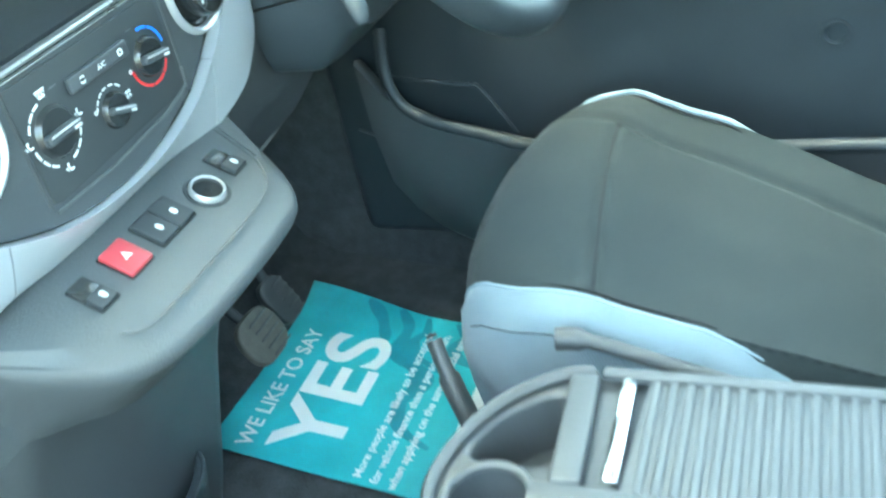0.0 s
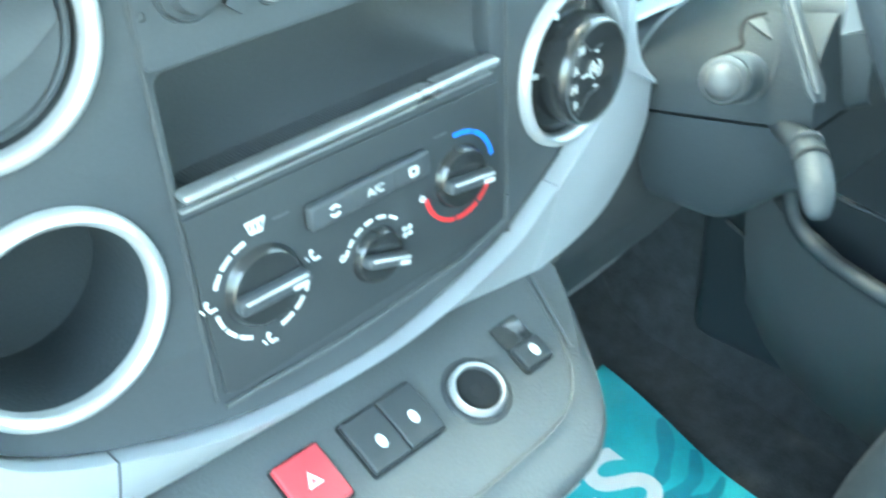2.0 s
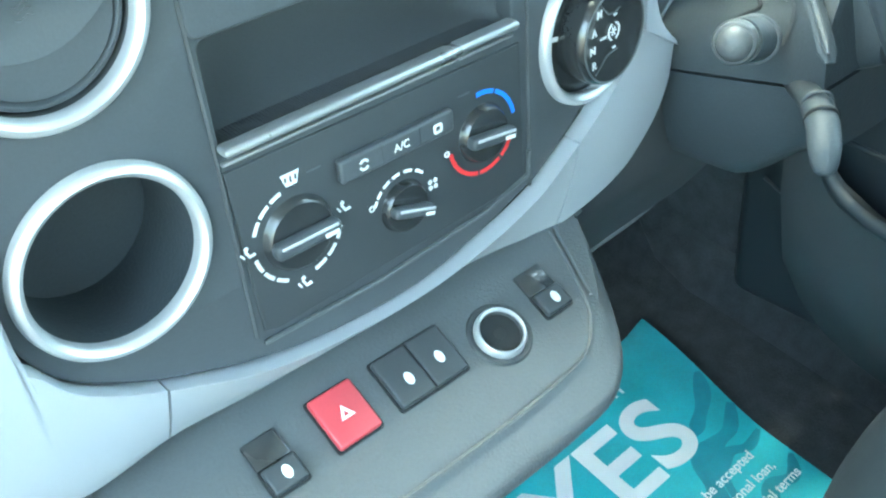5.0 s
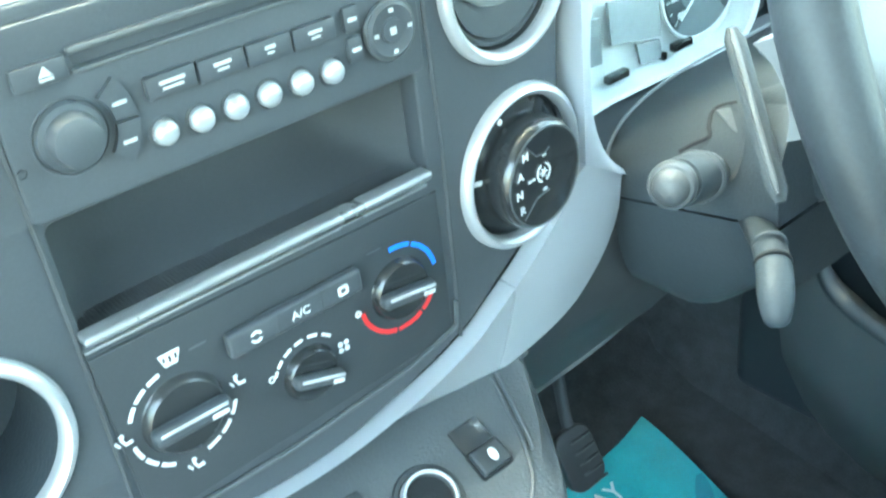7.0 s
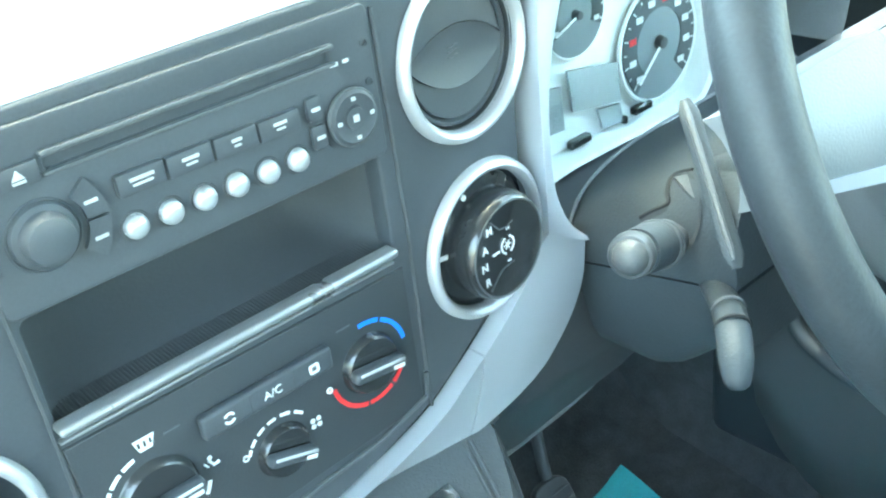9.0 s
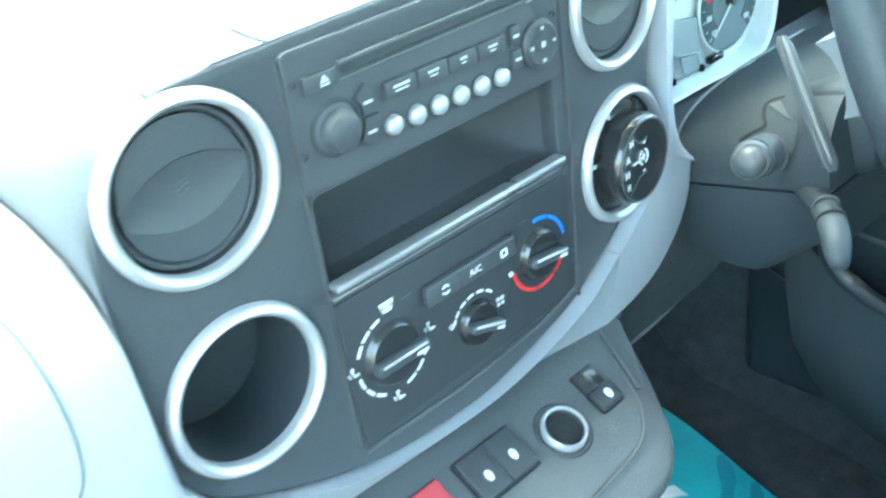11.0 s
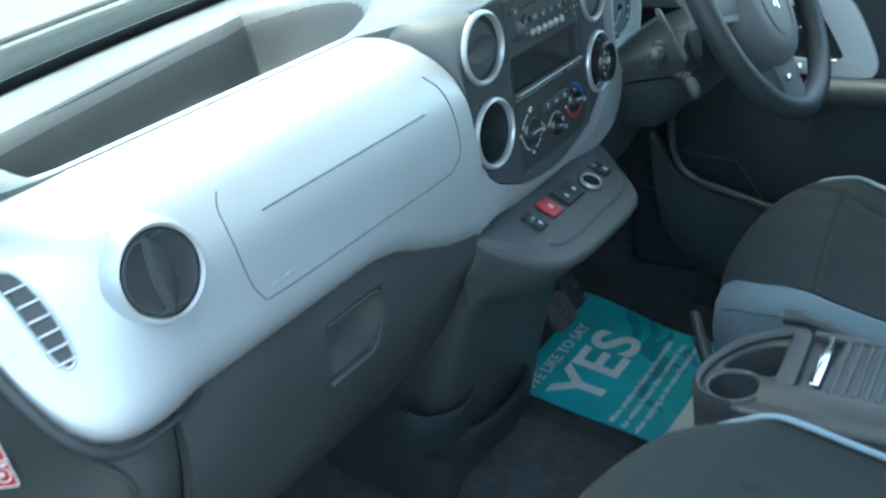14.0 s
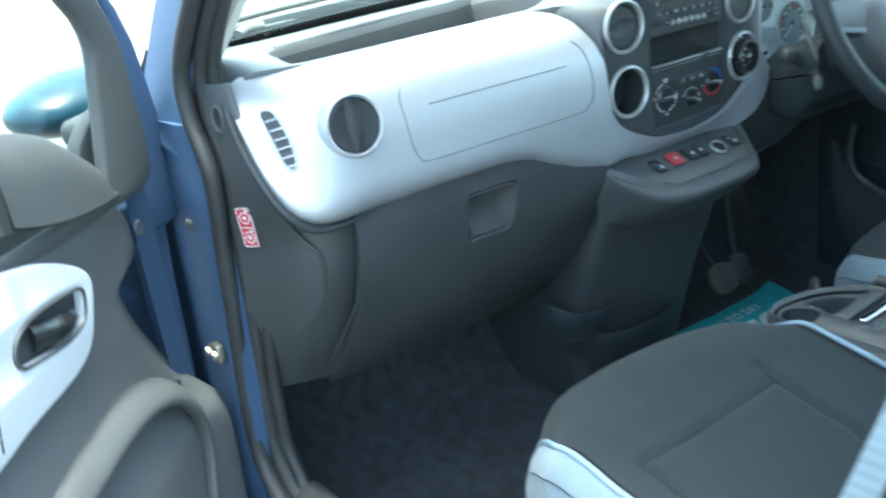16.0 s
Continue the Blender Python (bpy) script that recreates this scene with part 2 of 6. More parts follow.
def tube(points, r, n=8, closed=False, caps=True, flat=1.0):
    """A round bar along points; r is one radius or one for each point."""
    bm = bmesh.new()
    pts = [Vector(p) for p in points]
    rings, up = [], None
    for i, p in enumerate(pts):
        a = pts[i - 1] if i or closed else pts[0]
        b = pts[(i + 1) % len(pts)] if i + 1 < len(pts) or closed else pts[-1]
        d = (b - a).normalized()
        up = up or (Vector((0, 0, 1)) if abs(d.z) < 0.9 else Vector((1, 0, 0)))
        s = d.cross(up).normalized()
        up = s.cross(d).normalized()
        rad = r[i] if isinstance(r, (list, tuple)) else r
        rings.append([bm.verts.new(p + rad * (math.cos(t) * s + flat * math.sin(t) * up)) for t in (2 * math.pi * k / n for k in range(n))])
    for a, b in zip(rings, rings[1:] + ([rings[0]] if closed else [])):
        for k in range(n):
            bm.faces.new((a[k], a[(k + 1) % n], b[(k + 1) % n], b[k]))
    if caps and not closed:
        bm.faces.new(rings[0])
        bm.faces.new(rings[-1])
    return bm


def smooth_path(points, steps=6, closed=False):
    """Catmull-Rom through points."""
    p = [Vector(q) for q in points]
    n = len(p)
    out = []
    for i in range(n if closed else n - 1):
        a, b = p[i], p[(i + 1) % n]
        z = p[i - 1] if i or closed else a
        c = p[(i + 2) % n] if i + 2 < n or closed else b
        for k in range(steps):
            t = k / steps
            out.append(0.5 * (2 * a + (b - z) * t + (2 * z - 5 * a + 4 * b - c) * t * t + (3 * a - z - 3 * b + c) * t ** 3))
    return out if closed else out + [p[-1]]


def shell(rows, back):
    """A skin through rows of points, with thickness: back is a vector, or a function of a point."""
    bm = bmesh.new()
    f = back if callable(back) else (lambda p: Vector(back))
    A = [[bm.verts.new(p) for p in r] for r in rows]
    B = [[bm.verts.new(Vector(p) + f(Vector(p))) for p in r] for r in rows]
    n, m = len(A), len(A[0])
    for i in range(n - 1):
        for j in range(m - 1):
            bm.faces.new((A[i][j], A[i + 1][j], A[i + 1][j + 1], A[i][j + 1]))
            bm.faces.new((B[i][j], B[i][j + 1], B[i + 1][j + 1], B[i + 1][j]))
    for i in range(n - 1):
        bm.faces.new((A[i][0], B[i][0], B[i + 1][0], A[i + 1][0]))
        bm.faces.new((A[i][-1], A[i + 1][-1], B[i + 1][-1], B[i][-1]))
    for j in range(m - 1):
        bm.faces.new((A[0][j], A[0][j + 1], B[0][j + 1], B[0][j]))
        bm.faces.new((A[-1][j], B[-1][j], B[-1][j + 1], A[-1][j + 1]))
    return bm


def loft(sections, cap=True):
    """Closed sections of equal count, joined one to the next."""
    bm = bmesh.new()
    R = [[bm.verts.new(p) for p in s] for s in sections]
    n = len(R[0])
    for a, b in zip(R, R[1:]):
        for k in range(n):
            bm.faces.new((a[k], a[(k + 1) % n], b[(k + 1) % n], b[k]))
    if cap:
        bm.faces.new(R[0])
        bm.faces.new(R[-1])
    return bm


def plate(outline, holes, depth, m, bevel=0.0):
    """A flat plate with openings: outlines in its own xy, its front at z = 0, its back at -depth."""
    cu = bpy.data.curves.new("plate", "CURVE")
    cu.dimensions, cu.fill_mode = "2D", "BOTH"
    cu.extrude, cu.bevel_depth, cu.bevel_resolution, cu.offset = depth / 2 - bevel, bevel, 2, -bevel
    for loop in (outline, *holes):
        sp = cu.splines.new("POLY")
        sp.points.add(len(loop) - 1)
        for q, (x, y) in zip(sp.points, loop):
            q.co = (x, y, 0, 1)
        sp.use_cyclic_u = True
    ob = bpy.data.objects.new("plate", cu)
    me = bpy.data.meshes.new_from_object(ob)
    bpy.data.objects.remove(ob)
    bm = bmesh.new()
    bm.from_mesh(me)
    bpy.data.meshes.remove(me)
    bmesh.ops.translate(bm, vec=(0, 0, -depth / 2), verts=bm.verts)
    bmesh.ops.transform(bm, matrix=m, verts=bm.verts)
    return bm


def lettering(text, size, m, thick=0.0003, align="CENTER", width=1.0, bold=0.0):
    cu = bpy.data.curves.new("lettering", "FONT")
    cu.body, cu.size, cu.extrude, cu.align_x, cu.align_y, cu.offset = text, size, thick / 2, align, "CENTER", bold
    ob = bpy.data.objects.new("lettering", cu)
    me = bpy.data.meshes.new_from_object(ob)
    bpy.data.objects.remove(ob)
    bm = bmesh.new()
    bm.from_mesh(me)
    bpy.data.meshes.remove(me)
    bmesh.ops.scale(bm, vec=(width, 1, 1), verts=bm.verts)
    bmesh.ops.transform(bm, matrix=m, verts=bm.verts)
    return bm


def circle(cx, cy, r, n=48, ry=None):
    return [(cx + r * math.cos(a), cy + (ry or r) * math.sin(a)) for a in (2 * math.pi * k / n for k in range(n))]


def rrect(x0, y0, x1, y1, r, n=5):
    out = []
    for cx, cy, a0 in ((x1 - r, y1 - r, 0), (x0 + r, y1 - r, 90), (x0 + r, y0 + r, 180), (x1 - r, y0 + r, 270)):
        out += [(cx + r * math.cos(radians(a0 + 90 * k / n)), cy + r * math.sin(radians(a0 + 90 * k / n))) for k in range(n + 1)]
    return out


def arc_band(r0, r1, a0, a1, thick, m, n=16):
    """A flat curved bar from angle a0 to a1, in degrees."""
    pts = [(r1 * math.cos(radians(a0 + (a1 - a0) * k / n)), r1 * math.sin(radians(a0 + (a1 - a0) * k / n))) for k in range(n + 1)]
    pts += [(r0 * math.cos(radians(a1 + (a0 - a1) * k / n)), r0 * math.sin(radians(a1 + (a0 - a1) * k / n))) for k in range(n + 1)]
    bm = bmesh.new()
    lo, hi = [bm.verts.new((x, y, 0)) for x, y in pts], [bm.verts.new((x, y, thick)) for x, y in pts]
    k = len(pts)
    for i in range(k):
        bm.faces.new((lo[i], lo[(i + 1) % k], hi[(i + 1) % k], hi[i]))
    for i in range(n):
        bm.faces.new((hi[i], hi[i + 1], hi[k - 2 - i], hi[k - 1 - i]))
        bm.faces.new((lo[i], lo[k - 1 - i], lo[k - 2 - i], lo[i + 1]))
    bmesh.ops.transform(bm, matrix=m, verts=bm.verts)
    return bm


def lerp(table, x):
    """Straight-line lookup in rows of (x, value)."""
    if x <= table[0][0]:
        return table[0][1]
    for (a, fa), (b, fb) in zip(table, table[1:]):
        if x <= b:
            t = (x - a) / (b - a)
            return fa + (fb - fa) * t
    return table[-1][1]


def soft(table, x):
    """Smooth lookup in rows of (x, value)."""
    if x <= table[0][0]:
        return table[0][1]
    for i in range(len(table) - 1):
        (a, fa), (b, fb) = table[i], table[i + 1]
        if x <= b:
            t = (x - a) / (b - a)
            ga = 0 if i == 0 else (fb - table[i - 1][1]) / (b - table[i - 1][0])
            gb = 0 if i + 2 >= len(table) else (table[i + 2][1] - fa) / (table[i + 2][0] - a)
            h = b - a
            return (2 * t ** 3 - 3 * t * t + 1) * fa + (t ** 3 - 2 * t * t + t) * h * ga + (3 * t * t - 2 * t ** 3) * fb + (t ** 3 - t * t) * h * gb
    return table[-1][1]


def step(a, b, x):
    t = min(1, max(0, (x - a) / (b - a)))
    return t * t * (3 - 2 * t)


FACE = -0.005


def on_face(x, z, out=0.0, turn=0):
    """A frame on the centre stack's upright face: its x to the right, its y up, its z out towards the seats."""
    return Matrix(((1, 0, 0, x), (0, 0, -1, FACE - out), (0, 1, 0, z), (0, 0, 0, 1))) @ Matrix.Rotation(radians(turn), 4, "Z")


def sweep_back(ob):
    """The facia's driver's end falls back from the seats a little: moves a part, or a thing's parts, onto that face."""
    for o in (ob, *ob.children_recursive):
        if o.type == "MESH":
            for q in o.data.vertices:
                t = max(0, q.co.x - 0.088)
                q.co.y += 0.09 * t * min(1, t / 0.01)


# ---- setting: ground, car shell ----
bm = bmesh.new()
N = 24
rows = [[Vector(((i / N - 0.5) * 160, (j / N - 0.5) * 160, -0.40)) for j in range(N + 1)] for i in range(N + 1)]
tagged(part("ground", shell(rows, (0, 0, -0.2)), M_GROUND, None, flat=True), "pale worn concrete yard round the parked car", "ground", kind="structure")

floor = thing("floor", (0, 0, -0.02), "dark carpeted car floor under the dashboard", "floor", kind="structure")
rows = []
for i in range(37):
    x = -0.74 + 1.48 * i / 36
    r = []
    for j in range(41):
        y = 0.62 - 2.4 * j / 40
        z = -0.062 + 0.13 * min(0.44, max(0, y + 0.1)) + 0.42 * step(0.34, 0.62, y)
        z += 0.10 * (1 - step(0.09, 0.15, abs(x - 0.0))) * (1 - 0.6 * step(0.1, 0.5, y))
        z += 0.16 * step(0.70, 0.74, abs(x))
        z += 0.0022 * noise.noise(Vector((x * 14, y * 14, 0)))
        r.append(Vector((x, y, z)))
    rows.append(r)
part("carpet", shell(rows, (0, 0, -0.02)), M_CARPET, floor)

# body: sills, pillars, roof and the rear of the cabin
sill = thing("sill", (-0.79, -0.3, 0.1), "blue painted door sill with a black rubber seal", "sill", kind="structure")
part("sill_panel", box((-0.80, -0.42, 0.06), (0.07, 1.15, 0.20), 0.02, 3), M_PAINT, sill)
part("sill_trim", box((-0.745, -0.42, 0.10), (0.05, 1.10, 0.16), 0.02, 3), M_BLACK, sill)

pillar = thing("hinge_pillar", (-0.80, 0.2, 0.3), "metallic blue door hinge pillar with plated hinges", "pillar", kind="structure")
out = [(-0.770, 0.13), (-0.792, 0.128), (-0.803, 0.150), (-0.806, 0.235), (-0.80, 0.38), (-0.76, 0.40), (-0.755, 0.16)]
secs = []
for z in (-0.05, 0.1, 0.3, 0.5, 0.62, 0.655, 0.665, 0.70, 0.74):
    dy = lerp([(-0.05, 0.05), (0.3, 0.02), (0.5, 0.0), (0.655, 0.0), (0.68, 0.016), (0.80, 0.030)], z)
    secs.append([Vector((x, y + dy, z)) for x, y in out])
part("pillar_panel", loft(secs), M_PAINT, pillar)
secs = []
for k in range(9):
    t = k / 8
    z = 0.70 + 0.58 * t
    y = 0.205 - 0.36 * t ** 1.4
    x = -0.800 + 0.13 * t
    secs.append([Vector((x + a, y + b, z + 0.3 * b)) for a, b in ((-0.004, -0.022), (-0.010, 0.04), (-0.006, 0.10), (0.03, 0.10), (0.035, 0.0), (0.02, -0.03))])
part("windscreen_pillar", loft(secs), M_PAINT, pillar)
for zz in (0.405, 0.60):
    h = part("hinge" if zz < 0.5 else "check_bolt", box((-0.812, 0.178, zz), (0.014, 0.03, 0.028) if zz < 0.5 else (0.006, 0.016, 0.016), 0.004, 2), M_STEEL if zz < 0.5 else M_DEEP, pillar,
             "zinc plated hinge" if zz < 0.5 else "dark grommet")
    if zz < 0.5:
        for yy in (0.168, 0.190):
            part("bolt", lathe([(0, 0.006), (0.0055, 0.006), (0.007, 0.003), (0.007, 0)], pose(-0.819, yy, zz, 0, -90, 0), 6), M_STEEL, h)

seal_path = smooth_path([(-0.70, -0.28, 1.27), (-0.745, -0.025, 1.06), (-0.770, 0.090, 0.915), (-0.780, 0.158, 0.82), (-0.782, 0.160, 0.75), (-0.782, 0.128, 0.68), (-0.782, 0.140, 0.58), (-0.782, 0.155, 0.45),
                         (-0.782, 0.172, 0.32), (-0.780, 0.165, 0.21), (-0.776, 0.07, 0.14), (-0.772, -0.25, 0.13), (-0.772, -0.85, 0.14)], 8)
seal = thing("door_seal", (-0.772, -0.2, 0.13), "black rubber door seal round the door opening", "door seal", kind="structure")
for shift, r in (((0, 0, 0), 0.013), ((0.017, -0.016, 0), 0.012), ((0.032, -0.026, 0), 0.010), ((-0.008, -0.012, 0), 0.012)):
    part("seal_bead", tube([p + Vector(shift) for p in seal_path], r, 10), M_RUBBER, seal)

# dark kick trim between the seal and the footwell
rows = [[Vector((-0.770, ys, z)), Vector((-0.758, ys - 0.010, z)), Vector((-0.742, ys - 0.006, z)), Vector((-0.722, ys + 0.03, z)), Vector((-0.715, ys + 0.10, z))] for z, ys in ((0.50, 0.150), (0.42, 0.150), (0.32, 0.160), (0.22, 0.155), (0.16, 0.115), (0.13, 0.05), (0.11, -0.05))]
tagged(part("kick_trim", shell(rows, (0.002, 0.006, 0)), M_COLUMN), "black plastic kick trim beside the footwell", "trim", kind="structure")

# front wing outside the hinge pillar
rows = [[Vector((-0.825 - 0.02 * step(0.25, 0.4, y) + 0.16 * step(0.38, 0.86, y) - 0.02 * math.sin(math.pi * (z + 0.1) / 0.9), y, z)) for z in (-0.1, 0.1, 0.3, 0.5, 0.65, 0.72)] for y in (0.262, 0.275, 0.35, 0.44, 0.54, 0.64, 0.74, 0.82, 0.88)]
tagged(part("front_wing", shell(rows, (0.02, 0, 0)), M_PAINT), "metallic blue front wing beside the bonnet", "wing", kind="structure")

# pale inner pillar trim beside the windscreen
secs = []
for k in range(9):
    t = k / 8
    z = 0.775 + 0.5 * t
    y = 0.225 - 0.46 * t
    x = -0.735 + 0.13 * t
    secs.append([Vector((x + a, y + b, z + 0.25 * b)) for a, b in ((-0.022, -0.012), (-0.012, -0.02), (0.012, -0.004), (0.022, 0.03), (0.0, 0.05), (-0.02, 0.03))])
tagged(part("pillar_trim", loft(secs), M_PILLAR), "pale grey windscreen pillar trim", "trim", kind="structure")
secs2 = [[Vector((-p.x, p.y, p.z)) for p in s] for s in secs]
tagged(part("pillar_trim", loft(secs2), M_PILLAR), "pale grey windscreen pillar trim", "trim", kind="structure")

ceiling = [[Vector((x, y, 1.30 + 0.03 * math.cos(x * 1.6) - 0.03 * step(-0.2, 0.05, y))) for y in (0.02, -0.1, -0.3, -0.8, -1.4, -2.0, -2.3)] for x in (-0.66, -0.5, -0.25, 0, 0.25, 0.5, 0.66)]
tagged(part("ceiling", shell(ceiling, (0, 0, 0.03)), M_LINER), "pale grey cloth headliner", "ceiling", kind="structure")
roof = [[p + Vector((0, 0, 0.032)) for p in r] for r in ceiling]
tagged(part("roof", shell(roof, (0, 0, 0.01)), M_PAINT), "metallic blue roof panel", "roof", kind="structure")
side = thing("body_side", (0.78, -1.0, 0.0), "blue body side with pale inner trim behind the front seats", "body side", kind="structure")
for sx in (-1, 1):
    part("rear_panel", box((sx * 0.80, -1.68, 0.30), (0.08, 1.30, 0.95), 0.03, 2), M_PAINT, side)
    part("rear_trim", box((sx * 0.745, -1.68, 0.35), (0.03, 1.28, 0.80), 0.02, 2), M_BLACK, side)
    part("centre_pillar", box((sx * 0.745, -1.06, 0.95), (0.09, 0.10, 0.66), 0.02, 2), M_PAINT, side)
    part("rear_pillar", box((sx * 0.72, -2.2, 1.0), (0.1, 0.16, 0.66), 0.02, 2), M_PAINT, side)
part("tailgate", box((0, -2.32, 0.35), (1.55, 0.05, 0.95), 0.03, 2), M_BLACK, side)

screen = thing("windscreen", (0, 0.45, 0.8), "large clear windscreen with a black printed edge", "windscreen", kind="structure")
rows = []
for i in range(25):
    u = -1 + i / 12
    r = []
    for j in range(13):
        t = j / 12
        r.append(Vector((u * (0.74 - 0.12 * t), 0.468 - 0.15 * u * u - 0.455 * t + 0.05 * u * u * t, 0.775 + 0.53 * t)))
    rows.append(r)
pane = part("pane", shell(rows, (0, 0.003, 0.003)), M_GLASS, screen)
pane.visible_shadow = False
band = [[Vector((p[0].x, p[0].y - 0.004, p[0].z + 0.002)) + (p[1] - p[0]) * k for k in (0.0, 0.4, 0.85)] for p in rows]
part("printed_edge", shell(band, (0, 0.001, 0.001)), M_GLOSS, screen)
cowl = [[Vector((u * 0.74, 0.610 - 0.15 * u * u + d, 0.725 - 1.6 * d * d)) for d in (0, 0.05, 0.1, 0.2, 0.35, 0.5)] for u in (k / 8 - 1 for k in range(17))]
lower = [[Vector((u * 0.74, 0.476 - 0.15 * u * u + d, 0.772 + e)) for d, e in ((0, 0.006), (0.015, 0.030), (0.035, 0.042), (0.08, 0.044), (0.13, 0.008))] for u in (k / 12 - 1 for k in range(25))]
tagged(part("cowl_panel", shell(lower, (0, 0, -0.03)), M_COWL), "weathered black cowl panel under the wipers", "trim", kind="structure")
tagged(part("bonnet", shell(cowl, (0, 0, -0.05)), M_PAINT), "metallic blue bonnet beyond the windscreen", "bonnet", kind="structure")
wiper = thing("windscreen_wiper", (-0.45, 0.42, 0.80), "black wiper with a jointed arm lying at the windscreen's foot", "wiper")
part("blade", tube(smooth_path([(-0.60, 0.435, 0.826), (-0.45, 0.480, 0.829), (-0.02, 0.530, 0.835)], 8), 0.004, 8), M_RUBBER, wiper)
part("knuckle", tube(smooth_path([(-0.592, 0.392, 0.813), (-0.570, 0.400, 0.818), (-0.543, 0.402, 0.817)], 6), 0.010, 10, flat=0.7), M_HUB, wiper, "weathered grey wiper knuckle")
part("arm", tube([(-0.548, 0.402, 0.8150), (-0.520, 0.402, 0.8155), (-0.480, 0.408, 0.8160)], [0.004, 0.003, 0.0015], 8, flat=0.5), M_HUB, wiper)
part("pivot_cap", lathe([(0, 0.018), (0.012, 0.016), (0.017, 0.006), (0.017, 0)], pose(-0.612, 0.41, 0.80)), M_BLACK, wiper)

# ---- dashboard ----
dash = thing("dashboard", (0, 0.3, 0.45), "black and pale blue-silver car dashboard with an open tray", "dashboard")


def end_off(x, z=0.714):
    """How far the dashboard's outer end falls back towards the windscreen."""
    t = max(0, -0.63 - x) / 0.1
    return 0.036 * t * t + 0.33 * t * (z - 0.714)


PROFILE = [(0.535, -0.001), (0.575, -0.008), (0.604, -0.010), (0.630, -0.018), (0.660, -0.016), (0.722, -0.006), (0.755, 0.014), (0.778, 0.043), (0.790, 0.068), (0.796, 0.084)]


INNER = [(0.535, 0.000), (0.575, -0.0075), (0.604, -0.0118), (0.630, -0.0147), (0.660, -0.0150), (0.722, -0.006), (0.755, 0.014), (0.778, 0.043), (0.790, 0.068), (0.796, 0.084)]


def front_y(x, z):
    """The trim's face: a rounded lower edge at its outer part, a flatter sweep where it runs in under the facia."""
    w = step(-0.44, -0.30, x)
    return soft(PROFILE, z) * (1 - w) + soft(INNER, z) * w + end_off(x, z)


# silver trim of the passenger's side
TOP = [(-0.758, 0.735), (-0.7565, 0.755), (-0.750, 0.770), (-0.738, 0.782), (-0.715, 0.791), (-0.69, 0.795), (-0.24, 0.796), (-0.222, 0.792), (-0.205, 0.776), (-0.194, 0.750), (-0.188, 0.715), (-0.187, 0.65), (-0.185, 0.63)]
LOW = [(-0.758, 0.715), (-0.757, 0.690), (-0.754, 0.668), (-0.749, 0.650), (-0.741, 0.632), (-0.728, 0.616), (-0.708, 0.606), (-0.67, 0.603), (-0.65, 0.603), (-0.38, 0.605), (-0.34, 0.597), (-0.29, 0.574), (-0.25, 0.556), (-0.21, 0.545), (-0.185, 0.542)]
xs = sorted(set([-0.758, -0.7575, -0.757, -0.7555, -0.754, -0.751, -0.748, -0.745, -0.741, -0.736] + [-0.73 + 0.015 * k for k in range(33)] + [-0.245, -0.235, -0.225, -0.215, -0.205, -0.198, -0.193, -0.189, -0.187, -0.185]))
rows = []
for x in xs:
    zl, zt = lerp(LOW, x), lerp(TOP, x)
    r = []
    for j in range(29):
        t = j / 28
        z = zl + (zt - zl) * t
        roll = 0.010 * max(0, 1 - t / 0.10) ** 2 + 0.004 * max(0, 1 - (1 - t) / 0.05) ** 2
        r.append(Vector((x, front_y(x, z) + roll, z)))
    rows.append(r)
part("trim_panel", shell(rows, (0, 0.012, 0)), M_SILVER, dash, "satin pale blue-silver trim panel", 50)

# airbag lid: a fine groove round it, a slit and a line of moulded bars
groove = [(-0.545, 0.750), (-0.556, 0.735), (-0.556, 0.700), (-0.553, 0.672), (-0.546, 0.655), (-0.528, 0.648), (-0.40, 0.648), (-0.262, 0.648), (-0.236, 0.654), (-0.222, 0.668), (-0.219, 0.700), (-0.224, 0.735), (-0.236, 0.752)]
groove = smooth_path([(x, 0, z) for x, z in groove], 6)
part("airbag_seam", tube([(p.x, front_y(p.x, p.z) - 0.0002, p.z) for p in groove], 0.0007, 6), M_SEAM, dash, "fine moulded seam")
part("airbag_slit", tube([(x, front_y(x, 0.721) - 0.0002, 0.721) for x in (-0.514 + 0.0125 * k for k in range(21))], 0.0009, 6), M_SEAM, dash, "fine moulded slit")
for k in range(6):
    x = -0.528 + 0.0085 * k
    part("moulded_bar", box((x, front_y(x, 0.657) - 0.0004, 0.657 + 0.0002 * k), (0.0062, 0.0012, 0.004), 0.0005, 1), M_SILVER, dash)

